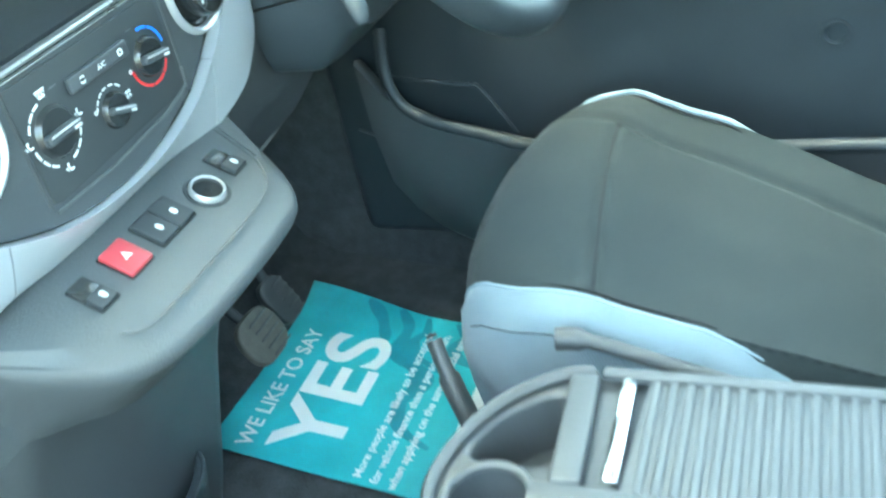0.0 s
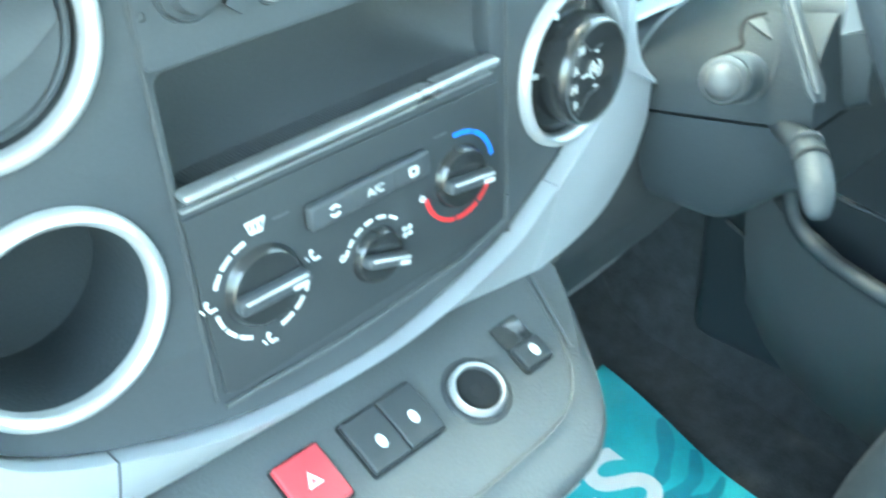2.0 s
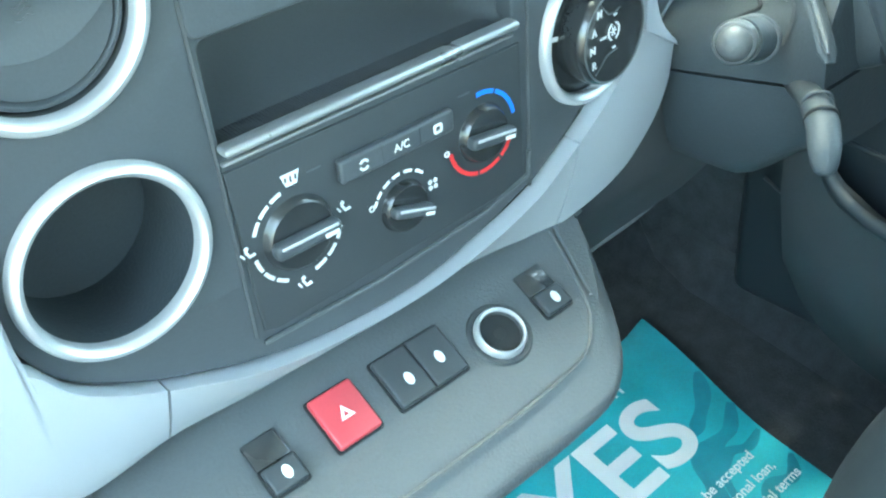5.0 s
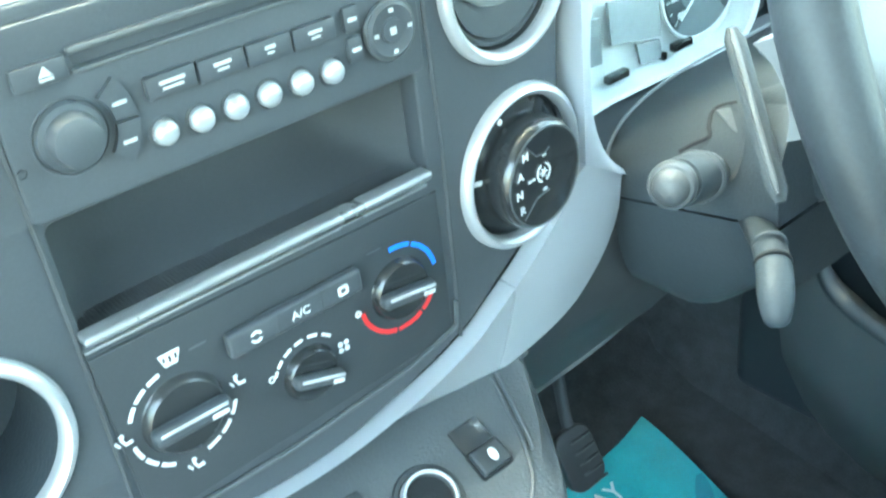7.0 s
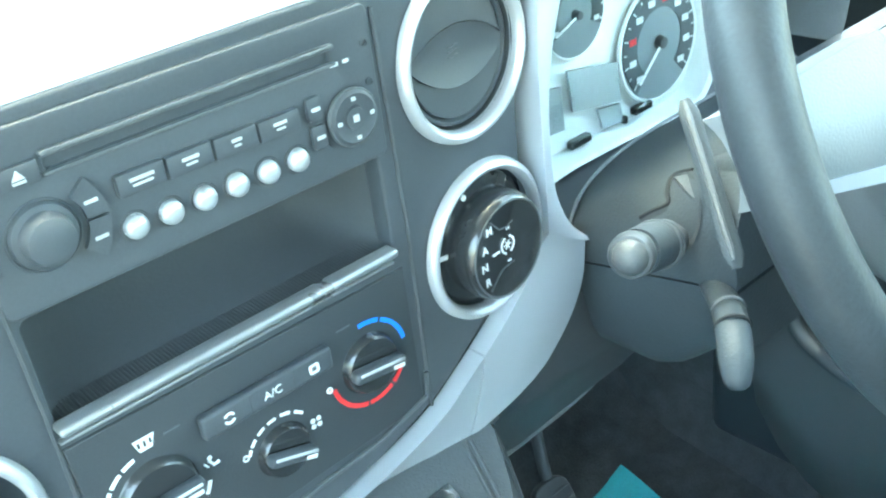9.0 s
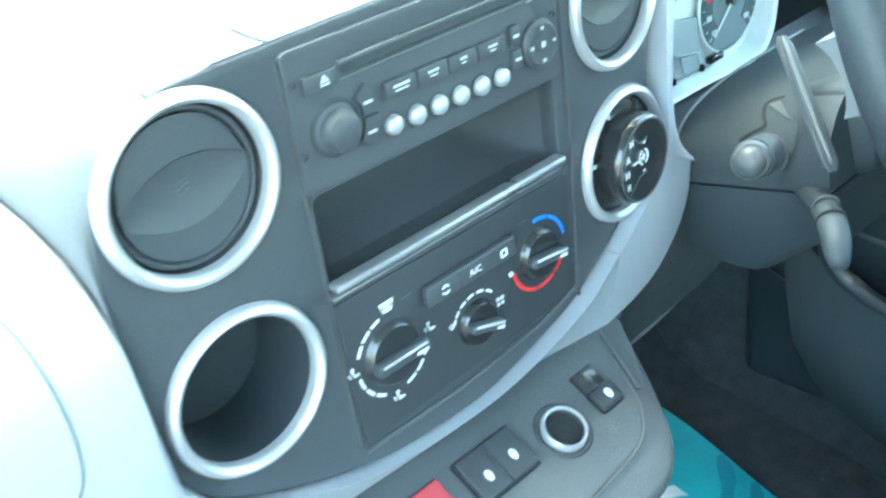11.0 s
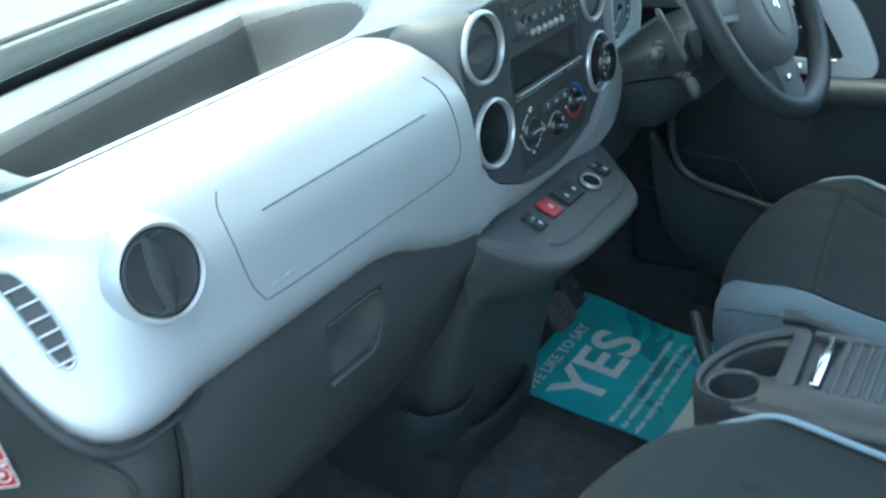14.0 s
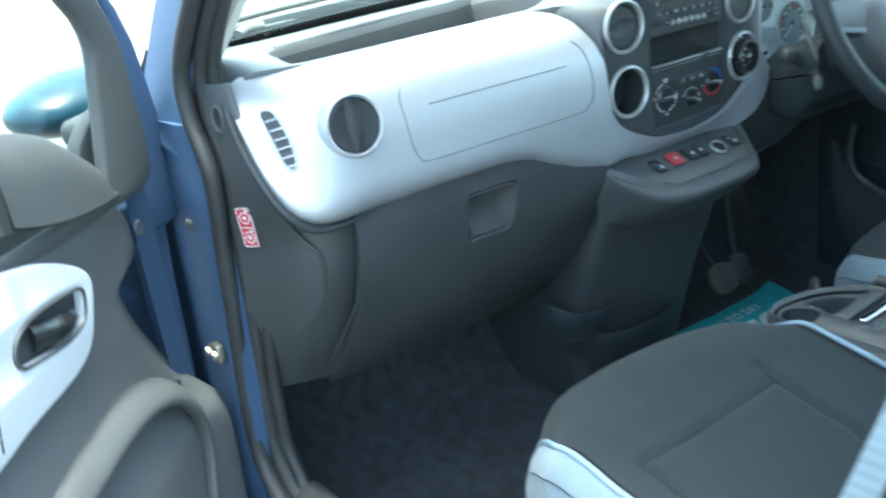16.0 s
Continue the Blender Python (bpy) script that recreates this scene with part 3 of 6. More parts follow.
# dark lip round the outer end, and the end cap
lip = smooth_path([(x - e, front_y(x, z) + 0.008, z - f) for x, z, e, f in ((-0.750, 0.770, 0.004, -0.002), (-0.758, 0.735, 0.006, 0.0), (-0.757, 0.690, 0.006, 0.0), (-0.749, 0.650, 0.005, 0.003), (-0.735, 0.624, 0.004, 0.005), (-0.708, 0.606, 0.002, 0.007), (-0.66, 0.603, 0, 0.006), (-0.62, 0.604, 0, 0.005))], 8)
part("edge_lip", tube(lip, [0.0056] * (len(lip) - 20) + [0.0056 - 0.00025 * k for k in range(20)], 10), M_COLUMN, dash, "dark lip round the silver trim")
rows = []
for j in range(15):
    z = 0.79 - 0.47 * j / 14
    r = []
    for i in range(12):
        t = i / 11
        x0 = lerp([(0.3, -0.63), (0.50, -0.645), (0.60, -0.65), (0.615, -0.722), (0.65, -0.744), (0.70, -0.753), (0.8, -0.746)], z)
        x = x0 + (-0.776 - x0) * t
        y = lerp([(0.3, 0.15), (0.4, 0.09), (0.5, 0.035), (0.58, 0.012), (0.62, 0.022), (0.66, 0.034), (0.72, 0.058), (0.76, 0.082), (0.8, 0.105)], z) + 0.11 * t * t * lerp([(0.3, 0.5), (0.6, 0.9), (0.7, 0.7), (0.8, 0.6)], z)
        y -= 0.012 * math.sin(math.pi * min(1, t * 1.3)) * step(0.36, 0.45, z) * (1 - step(0.56, 0.60, z))
        r.append(Vector((x, y, z)))
    rows.append(r)
part("end_panel", shell(rows, (0.006, 0.014, 0)), M_BLACK, dash)
crease = smooth_path([(-0.7575, 0.060, 0.669), (-0.736, 0.041, 0.616), (-0.717, 0.033, 0.580), (-0.702, 0.022, 0.557), (-0.696, 0.026, 0.529), (-0.695, 0.049, 0.473), (-0.721, 0.091, 0.432)], 6)
part("end_crease", tube(crease, 0.0030, 8), M_BLACK, dash, "moulded crease")
part("end_latch", torus(0.009, 0.0028, Matrix.Translation((-0.770, 0.104, 0.748)) @ Euler((radians(90), 0, radians(-62))).to_matrix().to_4x4(), 28, 8, 1.0, 0.017), M_GREY, dash, "grey oval clip")

# upper pad with its tray
rows, sunk = [], []
XS = [-0.76 + 0.0055 * k for k in range(140)] + [0.012 + 0.012 * k for k in range(63)]
for x in XS:
    c = min(1, max(0, (x + 0.243) / 0.126)) * (1 - step(0.17, 0.25, x))
    yf = (0.086 + end_off(x)) * (1 - c) + (FACE + 0.001) * c
    if x > 0.2:
        yf = 0.06
    bowl = step(-0.204, -0.186, x)
    yb = (0.205 + 0.24 * (x + 0.60)) * (1 - bowl) + (0.335 - 0.08 * step(-0.17, -0.09, x)) * bowl
    r, e_ = [], []
    for j in range(111):
        y = yf + (0.36 - yf) * j / 96 if j <= 96 else 0.36 + 0.139 * (j - 96) / 14
        if j <= 96:
            ya = yf + (yb - 0.012 - yf) * j / 78 if j <= 78 else yb - 0.012 + 0.0015 * (j - 78) if j <= 86 else yb + (0.36 - yb) * (j - 86) / 10
            y = ya * (1 - bowl) + y * bowl
        g = max(0, ((y - yf) / (0.36 - yf) * 96 - 70) / 40) if y < 0.36 else (26 + (y - 0.36) / 0.139 * 14) / 40
        zp = 0.7965 + 0.011 * step(0.09, 0.22, y) - 0.012 * step(0.30, 0.52, y)
        zc = 0.801 + 0.019 * step(0, 0.066, y - yf) - 0.022 * step(0.15, 0.5, y)
        z = zp * (1 - c) + zc * c
        z -= 0.05 * step(-0.70, -0.765, x)
        soft_ = 0.012
        r_ = math.hypot((x + 0.26) / 0.17, (y - 0.215) / 0.125)
        dish = 1 - step(0.58, 1.0, r_) * step(-0.34, -0.24, x)
        back_ = (1 - step(yb - soft_, yb, y)) * (1 - bowl) + bowl
        tray = step(0.085 + end_off(x), 0.170, y) * back_ * step(-0.650, -0.630, x - 0.10 * (y - 0.15)) * dish * (x < -0.05)
        sink = (0.066 + 0.018 * step(-0.34, -0.24, x)) * tray
        z -= sink
        e_.append(sink)
        bin_ = step(-0.106, -0.086, x - 0.5 * (y - 0.118)) * (1 - step(0.13, 0.14, x)) * step(0.116, 0.126, y) * (1 - step(0.34, 0.35, y))
        z -= 0.045 * bin_
        r.append(Vector((x, y - 0.15 * (x / 0.76) ** 2 * g ** 2 - 0.02 * g, z)))
    rows.append(r)
    sunk.append(e_)
part("upper_pad", shell(rows, (0, 0, -0.012)), M_PAD, dash, "soft black upper pad with an open tray", 45)
# dark sheet over the tray's sunk part: its shade is put into the colour
part("tray_liner", shell([[p + Vector((0, -0.0008 if e > 0.018 else 0, max(-0.003, min(0.0012, 0.2 * (e - 0.018))))) for p, e in zip(r[20:97], d[20:97])] for r, d, x in zip(rows, sunk, XS) if -0.645 < x < -0.11], (0, 0, -0.0006)), M_RECESS_SHADE, dash, "dark sheet painting the tray's shade", 45)
part("shelf_lip", tube(smooth_path([(-0.625, 0.204, 0.8055), (-0.50, 0.232, 0.8075), (-0.35, 0.268, 0.8065), (-0.23, 0.297, 0.803), (-0.200, 0.306, 0.8015), (-0.190, 0.320, 0.8005), (-0.190, 0.345, 0.799)], 8), 0.0042, 8), M_PAD, dash)
part("demister_slot", tube(smooth_path([(-0.47, 0.372, 0.8005), (-0.36, 0.392, 0.7985), (-0.25, 0.405, 0.797)], 6), 0.0016, 6, flat=0.5), M_BLACK, dash, "narrow dark demister slot")
part("corner_speaker", lathe([(0, 0.003), (0.045, 0.003), (0.05, 0.0)], pose(-0.655, 0.235, 0.797, 0, 4, 0), 40, sx=0.7, sy=1.0), M_GREY, dash, "oval grey speaker cover")
part("pad_seam", tube([(x, y, 0.8012 + 0.019 * step(0, 0.066, y - FACE) * (1 - max(0, -0.117 - x) / 0.126)) for x, y in ((-0.0915, -0.004), (-0.0925, 0.004), (-0.0935, 0.009), (-0.0948, 0.014))], 0.0007, 6), M_DEEP, dash)

# glovebox and lower dashboard
GL = [(0.292, 0.168), (0.31, 0.150), (0.36, 0.098), (0.42, 0.053), (0.47, 0.027), (0.52, 0.010), (0.57, 0.001), (0.598, 0.002)]
glove = thing("glovebox", (-0.42, 0.05, 0.45), "black plastic glovebox lid with a recessed handle under the silver trim", "glovebox")


def glove_y(x, z):
    return soft(GL, z) + 0.018 * step(-0.33, -0.16, x) * step(0.52, 0.45, z)


xs = [-0.648 + 0.0115 * k for k in range(42)]
rows = []
for x in xs:
    r = []
    for j in range(38):
        z = 0.292 + (lerp(LOW, x) + 0.006 - 0.292) * j / 37
        hx = step(-0.464, -0.456, x) * (1 - step(-0.388, -0.376, x))
        hz = step(0.497, 0.503, z) * (1 - step(0.566, 0.572, z))
        r.append(Vector((x, glove_y(x, z) + 0.022 * hx * hz * (0.35 + 0.65 * step(0.50, 0.54, z)), z)))
    rows.append(r)
part("lid", shell(rows, (0, 0.014, 0)), M_BLACK, glove)
hx = smooth_path([(-0.462, -0.009, 0.572), (-0.42, -0.009, 0.573), (-0.381, -0.006, 0.570), (-0.374, 0.000, 0.545), (-0.382, 0.006, 0.508), (-0.396, 0.008, 0.500)], 6)
part("handle", tube([(p.x, glove_y(p.x, p.z) - 0.0005, p.z) for p in hx], 0.0016, 8), M_BLACK, glove, "moulded pull with a worn rounded edge")
part("handle_lip", box((-0.424, glove_y(-0.42, 0.50) + 0.002, 0.5005), (0.070, 0.014, 0.007), 0.003, 3), M_BLACK, glove)
part("lid_seam", tube(smooth_path([(-0.650, 0.003, 0.597), (-0.647, 0.004, 0.56), (-0.646, 0.016, 0.51), (-0.652, 0.045, 0.45), (-0.668, 0.090, 0.38), (-0.672, 0.14, 0.32)], 6), 0.0022, 6), M_DEEP, glove)

# shoulder of the pad between the silver trim and the facia
sa = smooth_path([(x, front_y(x, z) + 0.004, z) for x, z in ((-0.1865, 0.640), (-0.1870, 0.68), (-0.1885, 0.715), (-0.194, 0.750), (-0.205, 0.776), (-0.222, 0.792), (-0.243, 0.7965))], 5)
sb = smooth_path([(x, FACE + 0.001, z) for x, z in ((-0.186, 0.640), (-0.188, 0.67), (-0.188, 0.72), (-0.184, 0.755), (-0.171, 0.782), (-0.149, 0.795), (-0.117, 0.801))], 5)
part("shoulder", shell([[a.lerp(b, q) + Vector((-0.3, -1, 0.6)) * 0.010 * math.sin(math.pi * q) * (k / 30) * (1 - k / 30) * 2 for q in (0, 0.2, 0.4, 0.6, 0.8, 1)] for k, (a, b) in enumerate(zip(sa, sb))], (0.002, 0.012, -0.004)), M_PAD, dash, angle=60)

# centre facia with its openings
FACIA = [(-0.118, 0.800), (-0.150, 0.795), (-0.172, 0.782), (-0.185, 0.755), (-0.189, 0.72), (-0.189, 0.66), (-0.184, 0.634), (-0.172, 0.614), (-0.150, 0.598), (-0.125, 0.586), (-0.09, 0.573), (-0.05, 0.565), (0.0, 0.563),
         (0.04, 0.571), (0.08, 0.584), (0.115, 0.602), (0.140, 0.620), (0.158, 0.64), (0.166, 0.66), (0.168, 0.70), (0.170, 0.745), (0.172, 0.78), (0.165, 0.797), (0.115, 0.800)]
flat = [(p.x, p.y) for p in smooth_path([(x, z, 0) for x, z in FACIA], 4, True)]
holes = [circle(-0.1415, 0.7560, 0.0370), circle(-0.1400, 0.6550, 0.0370), circle(0.1345, 0.7535, 0.0370), circle(0.1357, 0.6565, 0.0370),
         rrect(-0.0858, 0.678, 0.0768, 0.7265, 0.004)]
face = Matrix(((1, 0, 0, 0), (0, 0, -1, FACE), (0, 1, 0, 0), (0, 0, 0, 1)))
bm = plate(flat, holes, 0.012, face, 0.0015)
for x0 in (0.088, 0.092, 0.098):
    bmesh.ops.bisect_plane(bm, geom=bm.verts[:] + bm.edges[:] + bm.faces[:], plane_co=(x0, 0, 0), plane_no=(1, 0, 0))
sweep_back(part("facia", bm, M_FACIA, dash, "smooth charcoal centre facia"))
# storage pocket: a scoop whose floor sweeps up into its back
scoop = [(FACE + 0.002, 0.6790), (0.012, 0.6795), (0.030, 0.6815), (0.044, 0.6865), (0.053, 0.6950), (0.058, 0.7060), (0.060, 0.7180), (0.056, 0.7262), (0.040, 0.7292), (FACE + 0.011, 0.7292)]
rows = []
for k in range(35):
    x = -0.0872 + 0.1654 * k / 34
    e = min(1, min(x + 0.0872, 0.0782 - x) / 0.030)
    e = math.sqrt(1 - (1 - e) ** 2)
    rows.append([Vector((x, FACE + 0.002 + (y - FACE - 0.002) * (0.12 + 0.88 * e), z)) for y, z in scoop])
pocket = part("pocket", shell(rows, (0, 0.002, -0.001)), M_DEEP, dash, "open scooped storage pocket", 60)
part("ribbed_mat", join(*[tube([(-0.0835 + 0.00168 * k, y, z + 0.0003) for y, z in scoop[:2]], 0.00032, 4) for k in range(93)]), M_DEEP, pocket, "finely ribbed mat")["kind"] = "stuff"
part("pocket_rail", join(box((-0.0068, FACE - 0.004, 0.6816), (0.162, 0.009, 0.0042), 0.0019, 3), box((-0.0068, FACE - 0.0012, 0.6748), (0.162, 0.004, 0.0014), 0.0006, 2)), M_RAIL, dash, "satin metal rail along the pocket")
for x0 in (-0.0905, 0.0845):
    part("facia_seam", tube([(x0, FACE - 0.0002, 0.792 if x0 < 0 else 0.79), (x0 + 0.002, FACE - 0.0002, 0.69), (x0 - (0 if x0 > 0 else -0.002), FACE - 0.0002, 0.585)], 0.0011, 6), M_DEEP, dash)

# silver strip that sweeps under the facia and up beside the instruments
ST_TOP = [(-0.187, 0.632), (-0.172, 0.612), (-0.150, 0.596), (-0.125, 0.584), (-0.09, 0.571), (-0.05, 0.564), (0.0, 0.562), (0.04, 0.567), (0.08, 0.578), (0.115, 0.595), (0.140, 0.611), (0.160, 0.628), (0.1755, 0.642)]
ST_LOW = [(-0.187, 0.541), (-0.14, 0.545), (-0.06, 0.537), (0.0, 0.5335), (0.05, 0.5340), (0.098, 0.5365), (0.123, 0.539), (0.153, 0.545), (0.175, 0.5535), (0.188, 0.564), (0.2035, 0.582), (0.2125, 0.601), (0.2145, 0.6175)]


def strip(u0, u1, n):
    rows = []
    for i in range(n + 1):
        u = u0 + (u1 - u0) * i / n
        a = Vector((lerp([(0, -0.187), (1, 0.1755)], u), 0, 0))
        b = Vector((lerp([(0, -0.187), (0.86, 0.121), (0.93, 0.183), (1, 0.2145)], u), 0, 0))
        a.z, b.z = soft(ST_TOP, a.x), soft(ST_LOW, b.x)
        fall = 0.024 + 0.010 * step(0.20, 0.55, u) - 0.027 * step(0.60, 1.0, u)
        r = []
        for j in range(9):
            t = j / 8
            p = a.lerp(b, t)
            p.y = FACE - 0.0075 - 0.0020 * step(0.8, 1.0, u) + fall * t - 0.0015 * math.sin(math.pi * t)
            w = step(0.0, 0.24, u)
            p.y = (front_y(p.x, p.z) + 0.010 * max(0, 1 - (1 - t) / 0.15) ** 2) * (1 - w) + p.y * w
            r.append(p)
        rows.append(r)
    return rows


for u0, u1, n in ((0.002, 0.1388, 10), (0.1420, 0.8425, 44), (0.8455, 1.0, 24)):
    sweep_back(part("lower_strip", shell(strip(u0, u1, n), (0, 0.012, 0)), M_SILVER, dash, "satin pale blue-silver strip"))
# narrow upright between the facia and the instruments, flaring out to a pointed foot
LEFT = [(0.0, 0.1755, 0.642), (0.12, 0.1758, 0.650), (0.25, 0.1762, 0.668), (0.45, 0.1763, 0.698), (0.62, 0.1768, 0.727), (0.80, 0.1788, 0.755), (1.0, 0.183, 0.806)]
RIGHT = [(0.0, 0.2145, 0.6175), (0.025, 0.2125, 0.6215), (0.06, 0.2070, 0.6265), (0.10, 0.2005, 0.6335), (0.16, 0.1945, 0.6430), (0.25, 0.1880, 0.661), (0.45, 0.1860, 0.693), (0.62, 0.1895, 0.722), (0.80, 0.1985, 0.750), (1.0, 0.222, 0.803)]
rows = []
for k in range(41):
    t = k / 40
    a, b = (Vector((soft([(q, x) for q, x, z in tb], t), 0, soft([(q, z) for q, x, z in tb], t))) for tb in (LEFT, RIGHT))
    rows.append([a.lerp(b, q) + Vector((0, FACE - 0.0095 + 0.004 * q - 0.0025 * math.sin(math.pi * q), 0)) for q in (0, 0.15, 0.35, 0.6, 0.85, 1)])
sweep_back(part("upright_strip", shell(rows, (0, 0.020, 0)), M_SILVER, dash, "narrow pale silver upright strip with a pointed foot"))

# driver's lower dashboard
rows = []
for i in range(30):
    x = 0.135 + 0.60 * i / 29
    r = []
    for j in range(16):
        z = 0.440 + 0.016 * step(0.13, 0.30, x) + 0.030 * step(0.30, 0.36, x) + (0.580 - 0.440) * j / 15
        r.append(Vector((x, lerp([(0.44, 0.062), (0.47, 0.050), (0.50, 0.036), (0.54, 0.028), (0.58, 0.024)], z) + 0.02 * step(0.2, 0.135, x), z)))
    rows.append(r)
part("lower_panel", shell(rows, (0, 0.02, 0)), M_BLACK, dash)
part("panel_edge", tube(smooth_path([(0.150, 0.066, 0.440), (0.203, 0.060, 0.447), (0.250, 0.058, 0.452), (0.300, 0.060, 0.458)], 6), 0.0022, 6), M_HUB, dash, "thin paler lower edge")
# screen behind the pedals and heater casing in the footwells
for sx in (-1, 1):
    part("footwell_side", box((sx * 0.735, 0.41, 0.34), (0.03, 0.42, 0.82), 0.01, 2), M_CARPET, dash)
part("bulkhead", box((0, 0.50, 0.30), (1.46, 0.03, 0.75), 0.01, 2), M_CARPET, dash)

# ---- car radio ----
radio = thing("car_radio", (0, -0.01, 0.725), "charcoal car radio with a disc slot and six silver keys", "car radio")
part("body", plate(rrect(-0.0895, 0.7245, 0.0835, 0.7915, 0.004), [rrect(-0.0600, 0.7728, 0.0615, 0.7778, 0.001)], 0.010, on_face(0, 0, 0.0022), 0.001), M_FACIA, radio)
part("disc_slot", box((0.001, FACE + 0.004, 0.7753), (0.123, 0.004, 0.007), 0.0005, 1), M_DEEP, radio, "dark disc slot")
# bars in a paler grey, painting the slot's lit edges
part("slot_bar", box((0.001, FACE - 0.0028, 0.7790), (0.125, 0.003, 0.0026), 0.0010, 2), M_GREY, radio)
part("slot_bar", box((0.001, FACE - 0.0026, 0.7718), (0.125, 0.0026, 0.0016), 0.0007, 2), M_GREY, radio)
part("left_wing", box((-0.072, FACE - 0.0028, 0.7745), (0.019, 0.003, 0.008), 0.001, 2), M_FACIA, radio)
tri_ = plate([(-0.0024, -0.0005), (0.0024, -0.0005), (0, 0.0030)], [], 0.0004, on_face(-0.0705, 0.7742, 0.0049))
part("eject_mark", join(tri_, box((-0.0705, FACE - 0.0047, 0.7727), (0.0048, 0.0004, 0.0009), 0)), M_PRINT, radio)
knob = part("volume_knob", lathe([(0, 0.0096), (0.0062, 0.0093), (0.0086, 0.0080), (0.0095, 0.0050), (0.0099, 0.0026), (0.0119, 0.0018), (0.0127, 0)], on_face(-0.0680, 0.7508, 0.0022), 44), M_FACIA, radio, "rounded dark grey volume knob")
part("knob_ring", torus(0.0134, 0.0005, on_face(-0.0680, 0.7508, 0.0023), 44, 6), M_FACIA, radio)
for k in range(6):
    x = -0.0358 + 0.01460 * k
    part("preset_key", lathe([(0, 0.0048), (0.0028, 0.0044), (0.0045, 0.0030), (0.0049, 0.0016), (0.0049, 0)], on_face(x, 0.7408 - 0.0003 * k, 0.0022), 28), M_BTN, radio, "domed silver key")
    part("key_rim", torus(0.0056, 0.0006, on_face(x, 0.7408 - 0.0003 * k, 0.0026), 28, 6), M_DEEP, radio)
for k in range(4):
    x = -0.0293 + 0.0202 * k
    key = part("mode_key", box((x, FACE - 0.0033, 0.7577 - 0.0004 * k), (0.0196, 0.004, 0.0088), 0.0012, 2), M_FACIA, radio)
    w = (0.011, 0.008, 0.005, 0.007)[k]
    part("key_print", join(box((x, FACE - 0.0054, 0.7590 - 0.0004 * k), (w * 0.9, 0.0003, 0.0013), 0), box((x, FACE - 0.0054, 0.7568 - 0.0004 * k), (w * (0.6 if k else 0.75), 0.0003, 0.0009), 0)), M_PRINT, key)
for a0, a1, z in ((2, 40, 0.7572), (-40, -2, 0.7430)):
    key = part("side_key", arc_band(0.0156, 0.0240, a0, a1, 0.0022, on_face(-0.0680, 0.7508, 0.0022), 12), M_FACIA, radio, "curved key beside the knob")
    part("key_print", box((-0.0495, FACE - 0.0046, z), (0.0052, 0.0003, 0.0013), 0), M_PRINT, key)
for x, z in ((0.0490, 0.7572), (0.0492, 0.7450)):
    key = part("side_key", box((x, FACE - 0.0030, z), (0.0075, 0.0034, 0.0105), 0.0015, 2), M_FACIA, radio)
    part("key_print", box((x, FACE - 0.0049, z), (0.0042, 0.0003, 0.0015), 0), M_PRINT, key)
nav = part("menu_dial", lathe([(0, 0.004), (0.0048, 0.004), (0.0052, 0.0028), (0.0060, 0.0028), (0.0105, 0.0040), (0.0118, 0.0030), (0.0122, 0)], on_face(0.0668, 0.7475, 0.0022), 40), M_FACIA, radio, "round four-way dial")
part("dial_ring", torus(0.0120, 0.0009, on_face(0.0668, 0.7475, 0.0042), 40, 6), M_GREY, nav)
for a in range(4):
    part("dial_mark", box((0.0668 + 0.0085 * math.cos(a * math.pi / 2), FACE - 0.0064, 0.7475 + 0.0085 * math.sin(a * math.pi / 2)), (0.0022, 0.0003, 0.0016), 0), M_PRINT, nav)
part("dial_mark", box((0.0668, FACE - 0.0064, 0.7475), (0.003, 0.0003, 0.003), 0), M_PRINT, nav)
part("display_print", join(box((0.063, FACE - 0.0024, 0.7835 - 0.0125), (0.004, 0.0003, 0.0016), 0), box((0.069, FACE - 0.0024, 0.771), (0.003, 0.0003, 0.0014), 0)), M_PRINT, radio)
for x, z in ((-0.0862, 0.7770), (-0.0873, 0.7445), (0.0790, 0.7590), (0.0790, 0.7755)):
    part("key_hole", lathe([(0.0016, 0.0002), (0.0016, -0.001), (0, -0.001)], on_face(x, z, 0.0026), 16), M_DEEP, radio)

for o in radio.children_recursive:
    for q in o.data.vertices:
        q.co.x, q.co.z = q.co.x * 0.985 - 0.001, q.co.z + 0.0028 - 0.010 * q.co.x

# ---- climate controls ----
clim = thing("climate_panel", (0, -0.01, 0.585), "matt black heater panel with three rotary knobs and white markings", "heater panel")
part("panel", plate([(-0.0875, 0.6685), (-0.0845, 0.587), (-0.078, 0.5845), (0.070, 0.5895), (0.0795, 0.593), (0.0795, 0.6665)], [], 0.008, on_face(0, 0, 0.0016), 0.0008), M_HEATER, clim)
part("panel_edge", tube([(-0.086, FACE - 0.0018, 0.5815), (-0.02, FACE - 0.0018, 0.580), (0.05, FACE - 0.0018, 0.585), (0.0815, FACE - 0.0018, 0.5925), (0.083, FACE - 0.0018, 0.605)], 0.0012, 8), M_GREY, clim)
bar = part("key_bar", box((-0.0025, FACE - 0.0042, 0.6465), (0.066, 0.0052, 0.0115), 0.0016, 3), M_FACIA, clim, "long three-key bar")
for x in (-0.0125, 0.0095):
    part("key_gap", box((x, FACE - 0.0069, 0.6465), (0.0004, 0.0003, 0.010), 0), M_DEEP, bar)
part("recirculation_mark", join(arc_band(0.0017, 0.0029, 20, 150, 0.0003, on_face(-0.0233, 0.6463, 0.0069), 8), arc_band(0.0017, 0.0029, 200, 330, 0.0003, on_face(-0.0233, 0.6463, 0.0069), 8)), M_ICON, bar)
part("lettering", lettering("A/C", 0.0056, on_face(-0.0015, 0.6463, 0.0070)), M_ICON, bar)
